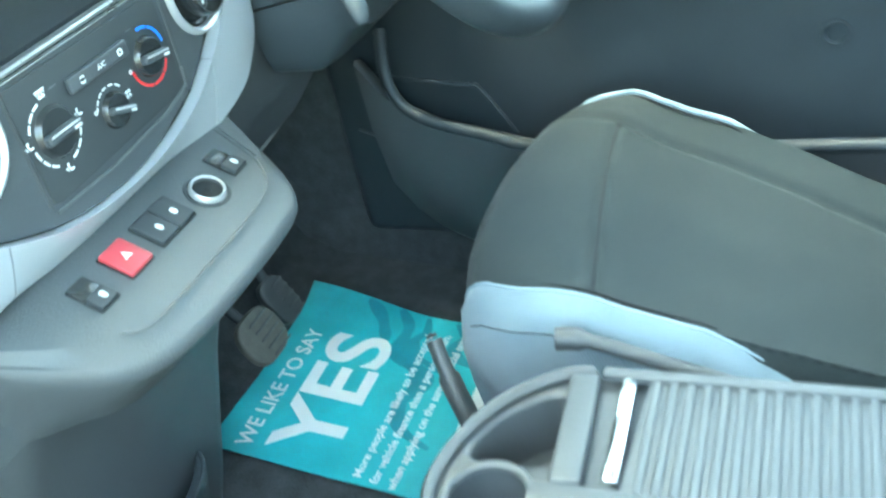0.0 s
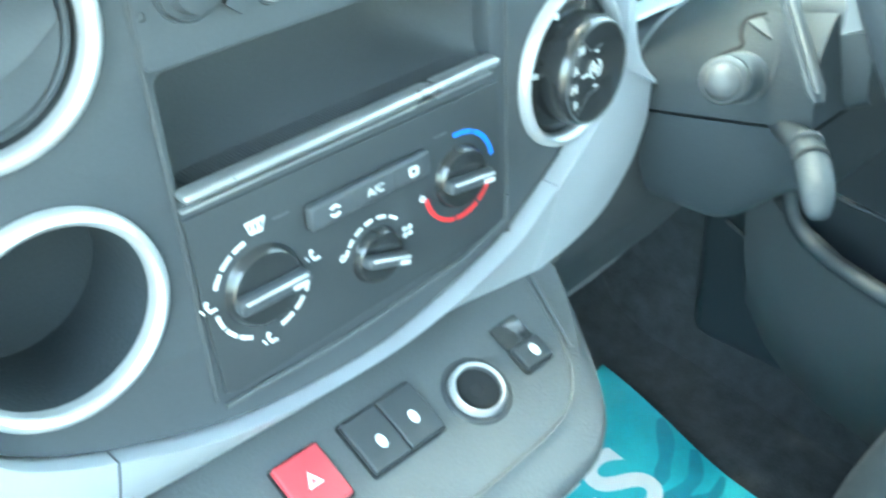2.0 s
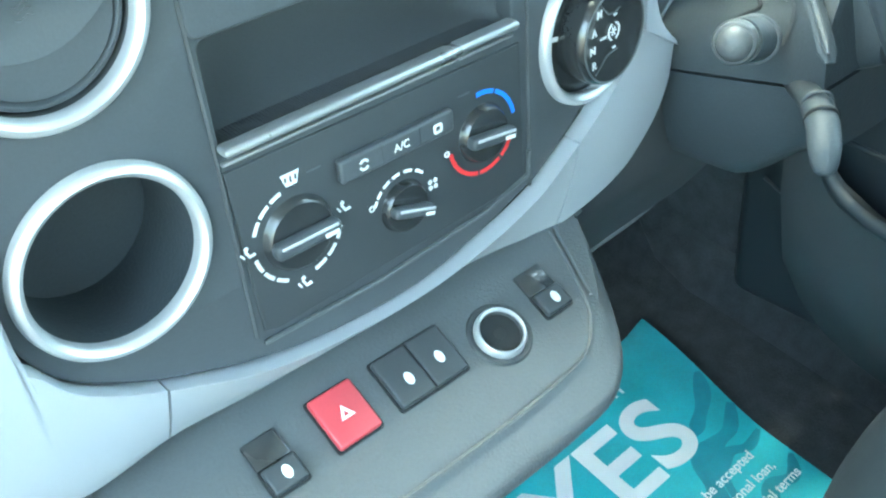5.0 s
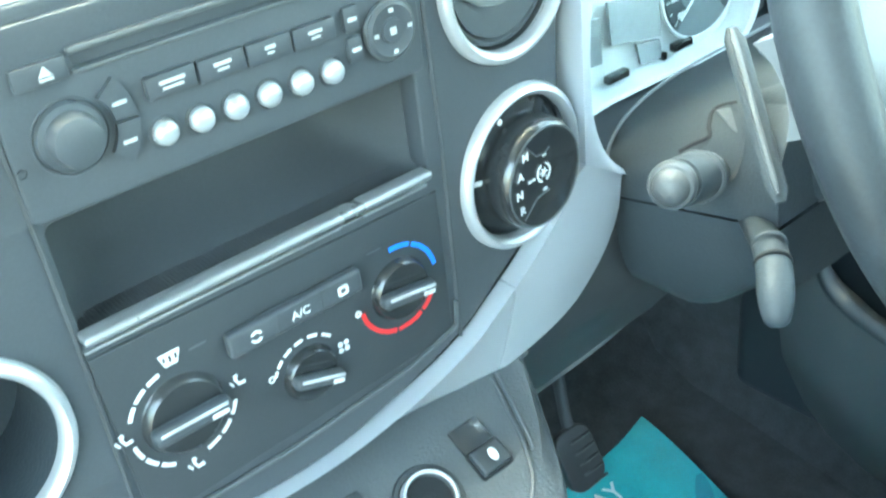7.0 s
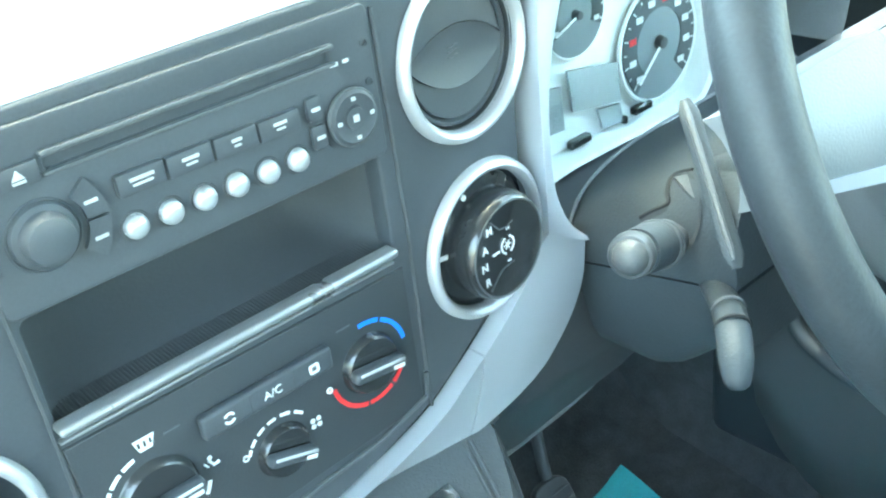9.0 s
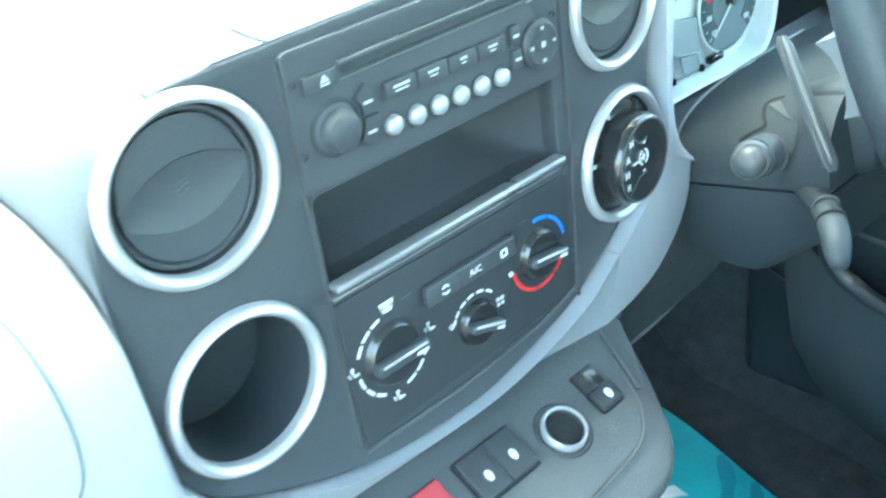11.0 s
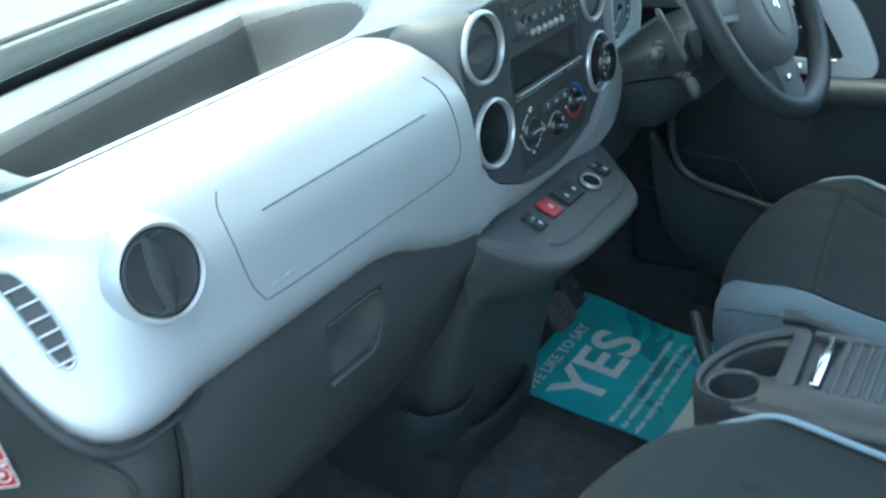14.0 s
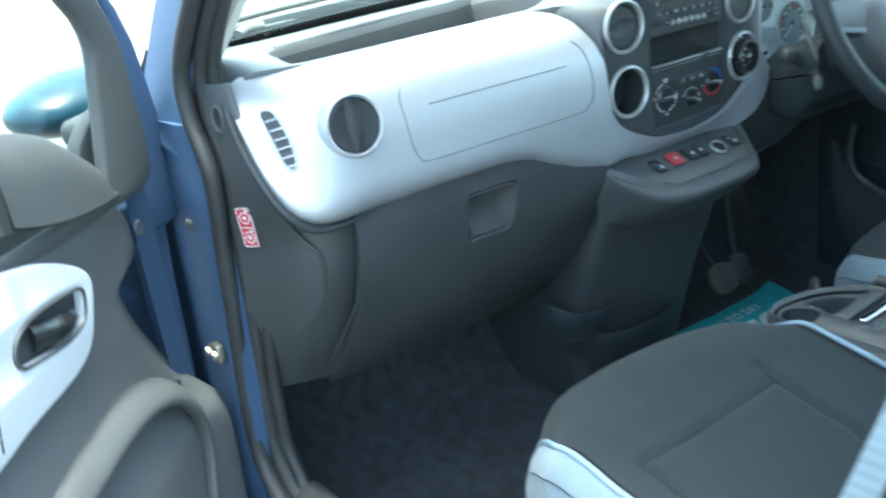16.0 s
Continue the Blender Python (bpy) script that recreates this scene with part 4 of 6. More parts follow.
part("screen_mark", plate(rrect(0.0175, 0.6438, 0.0228, 0.6486, 0.0012), [rrect(0.0188, 0.6450, 0.0215, 0.6474, 0.0004)], 0.0003, on_face(0, 0, 0.0071)), M_ICON, bar)


def heater_knob(x, z, R, point, label, blade):
    """A turning knob with a raised bar across it; point: the angle at which the bar points."""
    k = part("heater_knob", lathe([(0, 0.0042), (R * 0.90, 0.0040), (R * 0.96, 0.0030), (R, 0.0010), (R * 1.04, 0)], on_face(x, z, 0.0016), 44), M_GLOSS, clim, label)
    b = part("grip", box((0, 0, 0.0070), (R * 1.95, R * 0.42, 0.007), 0.0022, 3, on_face(x, z, 0.0016, point)), M_FACIA, k)
    part("grip_edge", box((0, R * 0.13, 0.0106), (R * 1.7, 0.0016, 0.0010), 0.0004, 1, on_face(x, z, 0.0016, point)), M_RING, k, "bright ridge of the grip")
    part("pointer", box((R * 0.62, -R * 0.06, 0.0106), (R * 0.42, 0.0020, 0.0008), 0.0002, 1, on_face(x, z, 0.0016, point)), M_ICON, k)
    return k


heater_knob(-0.0590, 0.6260, 0.0175, -1, "large black rotary knob", 1)
heater_knob(-0.0005, 0.6115, 0.0130, -19, "small black rotary knob", 1)
heater_knob(0.0520, 0.6285, 0.0150, -8, "black temperature knob", 1)
F = 0.0018
marks = [(118, 103), (138, 122), (158, 142), (206, 188), (226, 210), (246, 230), (300, 283), (320, 304), (342, 326)]
for a, b in marks:
    part("dial_mark", arc_band(0.0222, 0.0240, b, a, 0.0003, on_face(-0.0590, 0.6260, F), 8), M_ICON, clim)
for a, kind in ((86, 0), (3, 1), (-92, 2), (175, 3)):
    ax, az = -0.0590 + 0.0255 * math.cos(radians(a)), 0.6260 + 0.0262 * math.sin(radians(a))
    if kind == 0:
        fan = plate([(-0.0048, 0.0030), (0.0048, 0.0030), (0.0028, -0.0030), (-0.0028, -0.0030)], [rrect(-0.0032, -0.0012, -0.0020, 0.0016, 0.0002), rrect(-0.0006, -0.0018, 0.0006, 0.0016, 0.0002), rrect(0.0020, -0.0012, 0.0032, 0.0016, 0.0002)], 0.0003, on_face(ax - 0.001, az + 0.001, 0.0021))
        part("demist_mark", fan, M_ICON, clim)
    else:
        part("air_mark", join(lathe([(0, 0.0003), (0.0011, 0.0003), (0.0011, 0)], on_face(ax - 0.001, az + 0.0022, F), 12), tube([(ax - 0.0015, FACE - F - 0.0002, az + 0.001), (ax, FACE - F - 0.0002, az - 0.002), (ax + 0.0028, FACE - F - 0.0002, az - 0.0018)], 0.0007, 6),
             tube([(ax - 0.004, FACE - F - 0.0002, az + 0.0005), (ax - 0.0026, FACE - F - 0.0002, az - 0.0018)], 0.0005, 6)), M_ICON, clim)
for j, (a, b) in enumerate([(158, 148), (144, 132), (126, 112), (106, 92), (84, 68), (60, 44)]):
    part("dial_mark", arc_band(0.0172, 0.0187, b, a, 0.0003, on_face(-0.0005, 0.6115, F), 8), M_ICON, clim)
part("off_mark", torus(0.0013, 0.0004, on_face(-0.0190, 0.6185, F + 0.0002), 16, 6), M_ICON, clim)
part("fan_mark", join(*[lathe([(0, 0.0003), (0.0013, 0.0003), (0.0013, 0)], on_face(0.0180 + 0.0016 * i, 0.6150 + 0.0016 * j, F), 10) for i in (-1, 1) for j in (-1, 1)]), M_ICON, clim)
part("warm_arc", arc_band(0.0200, 0.0222, 188, 258, 0.0003, on_face(0.0515, 0.6285, F), 18), M_REDPRINT, clim, "red warm-air arc")
part("warm_arc", arc_band(0.0200, 0.0222, 262, 300, 0.0003, on_face(0.0515, 0.6285, F), 14), M_REDPRINT, clim, "red warm-air arc")
part("warm_arc", arc_band(0.0200, 0.0222, 304, 332, 0.0003, on_face(0.0515, 0.6285, F), 8), M_REDPRINT, clim, "red warm-air arc")
part("cold_arc", arc_band(0.0205, 0.0228, 66, 96, 0.0003, on_face(0.0515, 0.6285, F), 12), M_BLUEPRINT, clim, "blue cold-air arc")
part("cold_arc", arc_band(0.0205, 0.0228, 8, 62, 0.0003, on_face(0.0515, 0.6285, F), 14), M_BLUEPRINT, clim, "blue cold-air arc")
part("off_mark", torus(0.0012, 0.0005, on_face(0.0282, 0.6268, F + 0.0002), 16, 6), M_ICON, clim)
for x, z in ((-0.046, 0.6525), (0.0415, 0.6535)):
    part("light_bar", box((x, FACE - F, z), (0.0075, 0.0003, 0.0010), 0), M_GREY, clim)


for o in clim.children_recursive:
    for q in o.data.vertices:
        q.co.z += 0.0022 * step(0.588, 0.600, q.co.z)


# ---- air vents, ringed pocket and gear selector ----
def ring_at(parent, x, z):
    part("ring", lathe([(0.0357, -0.002), (0.0356, 0.0020), (0.0364, 0.0042), (0.0382, 0.0056), (0.0400, 0.0050), (0.0414, 0.0032), (0.0420, 0.0), (0.0357, -0.002)], on_face(x, z, 0.0005), 72), M_RING, parent, "satin silver ring")


def cup_at(parent, x, z, depth, R=0.0362, material=None):
    part("barrel", lathe([(R, 0.000), (R, -depth), (0, -depth), (0, -depth - 0.003), (R + 0.0008, -depth - 0.003), (R + 0.0008, 0.000), (R, 0.000)], on_face(x, z), 56), material or M_DEEP, parent)


def barrel_vent(x, z, turn, name="air_vent"):
    v = thing(name, (x, FACE, z - 0.04), "round black air vent in a satin silver ring on the facia", "air vent", "round air vents on the facia")
    ring_at(v, x, z)
    cup_at(v, x, z, 0.020)
    # turned drum: a dished lens-shaped blade between two closing flaps
    part("drum", lathe([(0.0350, -0.014), (0.0350, -0.005), (0.0342, -0.0030), (0.0326, -0.0026), (0.0316, -0.0038), (0.0310, -0.0080), (0, -0.0080)], on_face(x, z), 56, close=False), M_FACIA, v)
    fr = on_face(x, z, 0, turn)
    n = 30
    upper, blade, lower = [], [], []
    for k in range(n + 1):
        t = -0.985 + 1.97 * k / n
        a = 0.0306 * t
        lim = math.sqrt(0.0306 ** 2 - a * a)
        hi, lo = min(lim, 0.0015 + 0.0115 * (1 - t * t)), max(-lim, -0.0025 - 0.0135 * (1 - t * t))
        upper.append([fr @ Vector((a, hi + 0.0004 + max(0, lim - hi - 0.0004) * q, -0.0022 - 0.0016 * q * q)) for q in (0, 0.3, 0.6, 1)])
        lower.append([fr @ Vector((a, lo - 0.0004 - max(0, lim + lo - 0.0004) * q, -0.0036 + 0.0008 * q)) for q in (0, 0.3, 0.6, 1)])
        blade.append([fr @ Vector((a, lo + (hi - lo) * q, -0.0023 - 0.0046 * (1 - t * t) * math.sin(math.pi * q) ** 0.8 * (0.6 + 0.4 * q))) for q in (0, 0.06, 0.2, 0.4, 0.6, 0.8, 0.94, 1)])
    for nm, rr in (("flap", upper), ("blade", blade), ("flap", lower)):
        part(nm, shell(rr, (0, 0.0018, 0)), M_FACIA, v, angle=60)
    part("moulded_mark", join(*[tube([fr @ Vector((0.0034 * q, 0.0024 * (k - 1) + 0.0007 * math.sin(q * 3), -0.0058)) for q in (-1, -0.5, 0, 0.5, 1)], 0.0004, 5) for k in range(3)]), M_GREY, v)
    return v


barrel_vent(-0.1415, 0.7560, 4)
sweep_back(barrel_vent(0.1345, 0.7535, -4))
cubby = thing("ringed_pocket", (-0.1405, FACE, 0.614), "empty round dark pocket in a satin silver ring on the facia", "pocket")
ring_at(cubby, -0.1400, 0.6550)
cup_at(cubby, -0.1400, 0.6550, 0.045, material=M_COLUMN)
GX, GZ = 0.1357, 0.6565
sel = thing("gear_selector", (GX, FACE, 0.615), "glossy black rotary gear selector in a satin silver ring", "gear selector")
ring_at(sel, GX, GZ)
cup_at(sel, GX, GZ, 0.012)
part("base_disc", lathe([(0.0344, -0.006), (0.0338, -0.001), (0.0290, 0.001), (0, 0.001)], on_face(GX, GZ), 48, close=False), M_GLOSS, sel)
drum = part("drum", lathe([(0.0278, 0.000), (0.0276, 0.0130), (0.0264, 0.0165), (0.0250, 0.0178), (0.0242, 0.0172), (0, 0.0168)], on_face(GX, GZ), 56, close=False), M_GLOSS, sel, "tall glossy black knob")
part("drum_ring", torus(0.0250, 0.0005, on_face(GX, GZ, 0.0178), 48, 6), M_GREY, drum)


def on_knob(dx, dz, turn=0):
    return on_face(GX + dx, GZ + dz, 0.0172, turn)


for pts in ([(-0.0115, 0.0195), (-0.0050, 0.0125), (0.0005, 0.0118), (0.0045, 0.0135)], [(-0.0155, -0.0170), (-0.0060, -0.0095), (-0.0010, -0.0088), (0.0030, -0.0085)]):
    part("face_line", tube([on_knob(a, b) @ Vector((0, 0, 0)) for a, b in pts], 0.0004, 6), M_GREY, drum)
for ch, a, b in (("M", -0.0125, 0.0148), ("A", -0.0165, 0.0062), ("N", -0.0178, -0.0030), ("R", -0.0165, -0.0115)):
    part("lettering", lettering(ch, 0.0060, on_knob(a, b), bold=0.0001), M_ICON, drum)
part("snow_key", arc_band(0.0040, 0.0050, 20, 160, 0.0004, on_knob(-0.0005, 0.0022, 90), 10), M_ICON, drum)
part("snow_key", arc_band(0.0040, 0.0050, 20, 160, 0.0004, on_knob(-0.0005, 0.0022, -90), 10), M_ICON, drum)
part("snow_key", join(*[box((0, 0, 0), (0.0052, 0.0006, 0.0004), 0, 1, on_knob(-0.0005, 0.0022, q)) for q in (0, 60, 120)]), M_ICON, drum)
part("key_bars", join(box((0, 0, 0), (0.0050, 0.0011, 0.0004), 0, 1, on_knob(-0.0090, 0.0012)), box((0, 0, 0), (0.0024, 0.0010, 0.0004), 0, 1, on_knob(0.0000, -0.0068)), box((0, 0, 0), (0.0024, 0.0010, 0.0004), 0, 1, on_knob(0.0008, 0.0108))), M_ICON, drum)
part("pointer", box((0, 0, 0), (0.0055, 0.0026, 0.0008), 0.0003, 1, on_face(GX - 0.0308, GZ + 0.0045, 0.0020, -12)), M_ICON, sel)
part("pointer", lathe([(0, 0.0006), (0.0016, 0.0006), (0.0016, 0)], on_face(GX - 0.0125, GZ + 0.0285, 0.0012), 12), M_ICON, sel)
sweep_back(sel)

# ---- vents in the silver trim ----
v = thing("air_vent", (-0.635, -0.01, 0.675), "round black air vent with a curved blade in the silver trim", "air vent")
vx, vz = -0.636, 0.7210
vm = Matrix.Translation((vx, front_y(vx, vz) - 0.003, vz)) @ Euler((radians(80), 0, radians(-4))).to_matrix().to_4x4()
part("surround", lathe([(0.0365, 0.0045), (0.0390, 0.0060), (0.0410, 0.0040), (0.0435, -0.002), (0.0465, -0.010), (0.0365, -0.014), (0.0365, 0.0045)], vm, 64), M_SILVER, v, "pale silver conical surround")
part("ring", torus(0.0392, 0.0015, vm @ Matrix.Translation((0, 0, 0.0056)), 64, 8), M_RING, v)
part("barrel", lathe([(0.0366, 0.005), (0.0360, -0.006), (0, -0.008)], vm, 56, close=False), M_DEEP, v)
part("drum", lathe([(0.0352, -0.002), (0.0350, 0.004), (0.0325, 0.0052), (0.030, 0.0040), (0.018, 0.0034), (0, 0.0030)], vm, 56, close=False), M_HEATER, v)
rr = []
for k in range(19):
    t = -1 + k / 9
    a = 0.0325 * t
    bow = 0.0045 * (1 - t * t)
    rr.append([vm @ Vector((-0.006 - bow + (0.004 + 4.4 * bow) * q, a, 0.0042 + 0.0045 * math.sin(math.pi * q) ** 0.7)) for q in (0, 0.15, 0.35, 0.6, 0.8, 1)])
part("blade", shell(rr, (0, 0.002, 0)), M_HEATER, v)
part("blade_edge", tube([vm @ Vector((-0.006 - 0.0045 * (1 - t * t), 0.0325 * t, 0.0060)) for t in (-1 + k / 9 for k in range(19))], 0.0007, 6), M_GREY, v)
for q in (-1, 1):
    part("cross_bar", box((0, q * 0.0300, 0.0048), (0.030, 0.0014, 0.0014), 0.0005, 1, vm), M_GREY, v)
part("moulded_mark", join(*[box((0.008 + 0.002 * k, -0.006, 0.0062), (0.0007, 0.006, 0.0004), 0, 1, vm) for k in range(3)]), M_GREY, v)

sv = thing("side_vent", (-0.727, 0.04, 0.68), "narrow black demister vent with slats at the dashboard's end", "air vent")
SLOT = smooth_path([(x, 0, z) for x, z in ((-0.7320, 0.7500), (-0.7250, 0.7545), (-0.7175, 0.7490), (-0.7155, 0.7200), (-0.7170, 0.6920), (-0.7225, 0.6815), (-0.7295, 0.6860), (-0.7325, 0.7050), (-0.7335, 0.7330))], 4, True)
mid = Vector((-0.7245, 0, 0.7180))
part("opening", shell([[Vector((q.x, front_y(q.x, q.z) - 0.0012, q.z)) for q in (p.lerp(mid, w) for w in (0, 0.35, 0.7, 0.98))] for p in SLOT + SLOT[:1]], (0, 0.001, 0)), M_DEEP, sv)
for k in range(6):
    z = 0.7430 - 0.0112 * k
    xm = -0.7245
    part("slat", tube([(x, front_y(x, z + 0.18 * (x - xm)) - 0.0030, z + 0.18 * (x - xm)) for x in (xm - 0.0075, xm, xm + 0.0075)], 0.0012, 6), M_RING, sv, "thin pale slat")
part("rim", tube([(p.x, front_y(p.x, p.z) - 0.0012, p.z) for p in SLOT], 0.0016, 8, closed=True), M_SILVER, sv)

# ---- switch shelf under the facia ----
shelf = thing("switch_shelf", (-0.02, 0.0, 0.42), "dark grey plastic switch shelf with a power socket under the facia", "switch panel")
FRONT = [(-0.192, 0.012), (-0.186, 0.002), (-0.172, -0.018), (-0.154, -0.043), (-0.131, -0.064), (-0.104, -0.074), (-0.06, -0.0785), (0.02, -0.0785), (0.053, -0.077), (0.075, -0.0745), (0.090, -0.068), (0.101, -0.058), (0.111, -0.044), (0.120, -0.028), (0.128, -0.012), (0.134, 0.004), (0.137, 0.012)]
secs = []
for k in range(45):
    x = -0.191 + 0.3275 * k / 44
    yf = soft(FRONT, x)
    top = lambda y: 0.5375 + 0.52 * (y - 0.002)
    d = 0.017 * step(0, 0.05, 0.012 - yf)
    zt = top(yf)
    s = [Vector((x, 0.030, 0.545)), Vector((x, 0.004, 0.5385))]
    for q in (0.3, 0.6, 0.85):
        y = 0.004 + (yf + 0.010 - 0.004) * q
        s.append(Vector((x, y, top(y))))
    r0 = 0.010 * step(0, 0.03, 0.012 - yf) + 0.001
    for a in (20, 50, 80, 110, 140):
        s.append(Vector((x, yf + r0 - r0 * math.sin(radians(a)) * 1.0, zt - 0.006 - r0 * 0.9 + r0 * math.cos(radians(a)))))
    s += [Vector((x, yf + 0.012 * step(0, 0.03, 0.012 - yf), zt - 0.030)), Vector((x, min(0.03, yf + 0.05), zt - 0.062)), Vector((x, 0.032, min(zt - 0.08, 0.44)))]
    secs.append(s)
part("shelf_body", loft(secs), M_GREY, shelf)
SP = Matrix.Translation((0, -0.0195, 0.5263)) @ Euler((radians(27.5), 0, 0)).to_matrix().to_4x4()
gr = smooth_path([(-0.120, -0.036, 0.0002), (-0.108, -0.046, 0.0004), (-0.085, -0.0495, 0.0004), (0.0, -0.0495, 0.0004), (0.050, -0.0470, 0.0005), (0.072, -0.0425, 0.0006), (0.086, -0.032, 0.0007), (0.095, -0.018, 0.0007), (0.102, 0.004, 0.0007), (0.108, 0.026, 0.0007)], 6)
part("raised_line", tube([SP @ p for p in gr], 0.0011, 8, flat=0.7), M_GREY, shelf)
part("raised_line", tube([SP @ (p + Vector((0.004, 0, 0.0004))) for p in gr[42:]], 0.0014, 8, flat=0.7), M_GREY, shelf)


def rocker(x, y, w, h, material, name, label, mark=None, lamp=False):
    s = part(name, box((x, y, 0.0022), (w, h, 0.0050), 0.0016, 3, SP), material, shelf, label)
    part("switch_gap", plate(rrect(x - w / 2 - 0.0012, y - h / 2 - 0.0012, x + w / 2 + 0.0012, y + h / 2 + 0.0012, 0.002), [], 0.001, SP @ Matrix.Translation((0, 0, 0.0008))), M_THREAD, s)
    if mark:
        part("mark", lathe([(0, 0.0004), (0.0030, 0.0004), (0.0030, 0)], SP @ Matrix.Translation((x + mark[0], y + mark[1], 0.0047)), 16, sx=0.8, sy=1.2), M_ICON, s)
    return s


for x in (-0.1010, 0.0770):
    part("rocker_well", box((x - 0.0012, 0.0062, 0.0008), (0.0190, 0.0150, 0.0030), 0.001, 2, SP), M_GLOSS, shelf, "glossy dark upper half of a rocker")
    rocker(x - 0.0005, -0.0088, 0.0185, 0.0140, M_HEATER, "window_switch", "black window switch with a white mark", (0.001, 0.0))
hz = rocker(-0.0605, 0.000, 0.0255, 0.0290, M_RED, "hazard_switch", "faded red hazard light switch with a white triangle")
part("triangle", plate([(-0.0645, -0.0030), (-0.0565, -0.0030), (-0.0605, 0.0042)], [[(-0.0622, -0.0018), (-0.0588, -0.0018), (-0.0605, 0.0014)]], 0.0004, SP @ Matrix.Translation((0, 0, 0.0051))), M_ICON, hz)
rocker(-0.0235, 0.000, 0.0215, 0.0290, M_HEATER, "lock_switch", "black lock switch with a white mark", (0.001, -0.003))
rocker(-0.0015, 0.000, 0.0215, 0.0290, M_HEATER, "heated_screen_switch", "black switch with a white mark", (0.0, -0.002))
sock = part("power_socket", lathe([(0.0120, 0.0030), (0.0123, 0.0050), (0.0134, 0.0056), (0.0145, 0.0042), (0.0149, 0.0)], SP @ Matrix.Translation((0.0370, -0.0085, 0)), 44, close=False), M_RING, shelf, "round power socket with a pale ring")
part("socket_cup", lathe([(0.0119, 0.0040), (0.0112, -0.016), (0, -0.016)], SP @ Matrix.Translation((0.0370, -0.0085, 0.0)), 36, close=False), M_DEEP, sock)
# shelf top covers the cup, so a dark disc paints the socket's shaded depth
part("socket_cap", lathe([(0, 0.0010), (0.0030, 0.0010), (0.0034, 0.0014), (0.0040, 0.0010), (0.0120, 0.0012)], SP @ Matrix.Translation((0.0370, -0.0085, 0.0)), 32, close=False), M_THREAD, sock, "dark disc for the socket's inner shade, with a contact ring")
part("collar", torus(0.0166, 0.0020, SP @ Matrix.Translation((0.0370, -0.0085, 0.0006)), 44, 6, 0.6), M_HEATER, sock, "black collar")

# ---- console under the shelf ----
con = thing("lower_console", (-0.03, 0.12, 0.0), "black plastic centre console with a scooped bin under the switch shelf", "console")
secs = []
for z, x0, x1, yf in ((0.03, -0.13, 0.110, 0.175), (0.12, -0.15, 0.126, 0.150), (0.20, -0.165, 0.136, 0.130), (0.28, -0.18, 0.140, 0.105), (0.36, -0.178, 0.140, 0.070), (0.43, -0.172, 0.135, 0.040), (0.47, -0.168, 0.135, 0.030)):
    s = []
    for cx, cy, a0 in ((x1 - 0.03, yf + 0.03, 270), (x1 - 0.03, 0.40, 0), (x0 + 0.03, 0.40, 90), (x0 + 0.03, yf + 0.03, 180)):
        s += [Vector((cx + 0.03 * math.cos(radians(a0 + 18 * k)), cy + 0.03 * math.sin(radians(a0 + 18 * k)), z)) for k in range(6)]
    secs.append(s)
part("body", loft(secs), M_BLACK, con)
for z, x0, x1, y0, d in ((0.285, -0.225, -0.080, 0.125, 0.055), (0.216, -0.165, 0.070, 0.125, 0.055)):
    rows = []
    for k in range(25):
        a = math.pi * k / 24
        p = Vector(((x0 + x1) / 2 - (x1 - x0) / 2 * math.cos(a), y0 + 0.03 - d * math.sin(a) ** 0.7, z - 0.03 * k / 24 - 0.018 * math.sin(a)))
        rows.append([p + Vector((0, 0.012, -0.055)), p + Vector((0, 0.002, -0.02)), p + Vector((0, -0.003, -0.004)), p + Vector((0, -0.001, 0.002)), p + Vector((0, 0.006, 0.003))])
    b = part("bin", shell(rows, (0, 0.004, -0.002)), M_COLUMN, con)
    part("bin_lip", tube([r[3] for r in rows[2:-2]], 0.0026, 8), M_COLUMN, b)

# ---- driver's instruments, column and wheel ----
clu = thing("instrument_cluster", (0.33, 0.08, 0.60), "instrument cluster with pale dials and a rounded pale bezel", "instruments")
rows = []
for k in range(33):
    a = math.pi * (1.12 - 1.24 * k / 32)
    ca, sa = math.cos(a), math.sin(a)
    rows.append([Vector((0.372 + (0.186 + e) * ca, y, 0.668 + (0.125 + e) * max(-0.5, sa))) for y, e in ((0.13, -0.020), (0.08, -0.006), (0.050 - 0.045 * step(0.45, 0.95, sa), 0.000), (0.042 - 0.045 * step(0.45, 0.95, sa), 0.006), (0.06 - 0.03 * step(0.45, 0.95, sa), 0.014), (0.13, 0.018))])
part("hood", shell(rows, (0, 0.004, 0.002)), M_PAD, clu, "black instrument hood")
part("backplate", box((0.372, 0.150, 0.68), (0.36, 0.01, 0.20), 0.01, 2), M_DEEP, clu)
LOOP = smooth_path([(0.232, 0, 0.612), (0.29, 0, 0.613), (0.35, 0, 0.612), (0.405, 0, 0.609), (0.430, 0, 0.617), (0.441, 0, 0.645), (0.442, 0, 0.70), (0.415, 0, 0.762), (0.32, 0, 0.775), (0.245, 0, 0.765), (0.224, 0, 0.72), (0.222, 0, 0.65)], 5, True)
mid = Vector((0.33, 0, 0.69))
part("bezel", shell([[Vector((q.x, y, q.z)) for q, y in ((mid + (p - mid) * 1.05, 0.084), (mid + (p - mid) * 1.02, 0.076), (mid + (p - mid) * 0.99, 0.078), (mid + (p - mid) * 0.95, 0.095), (mid + (p - mid) * 0.93, 0.112))] for p in LOOP + LOOP[:1]], (0, 0.003, 0)), M_GAUGE, clu, "pale flared bezel")
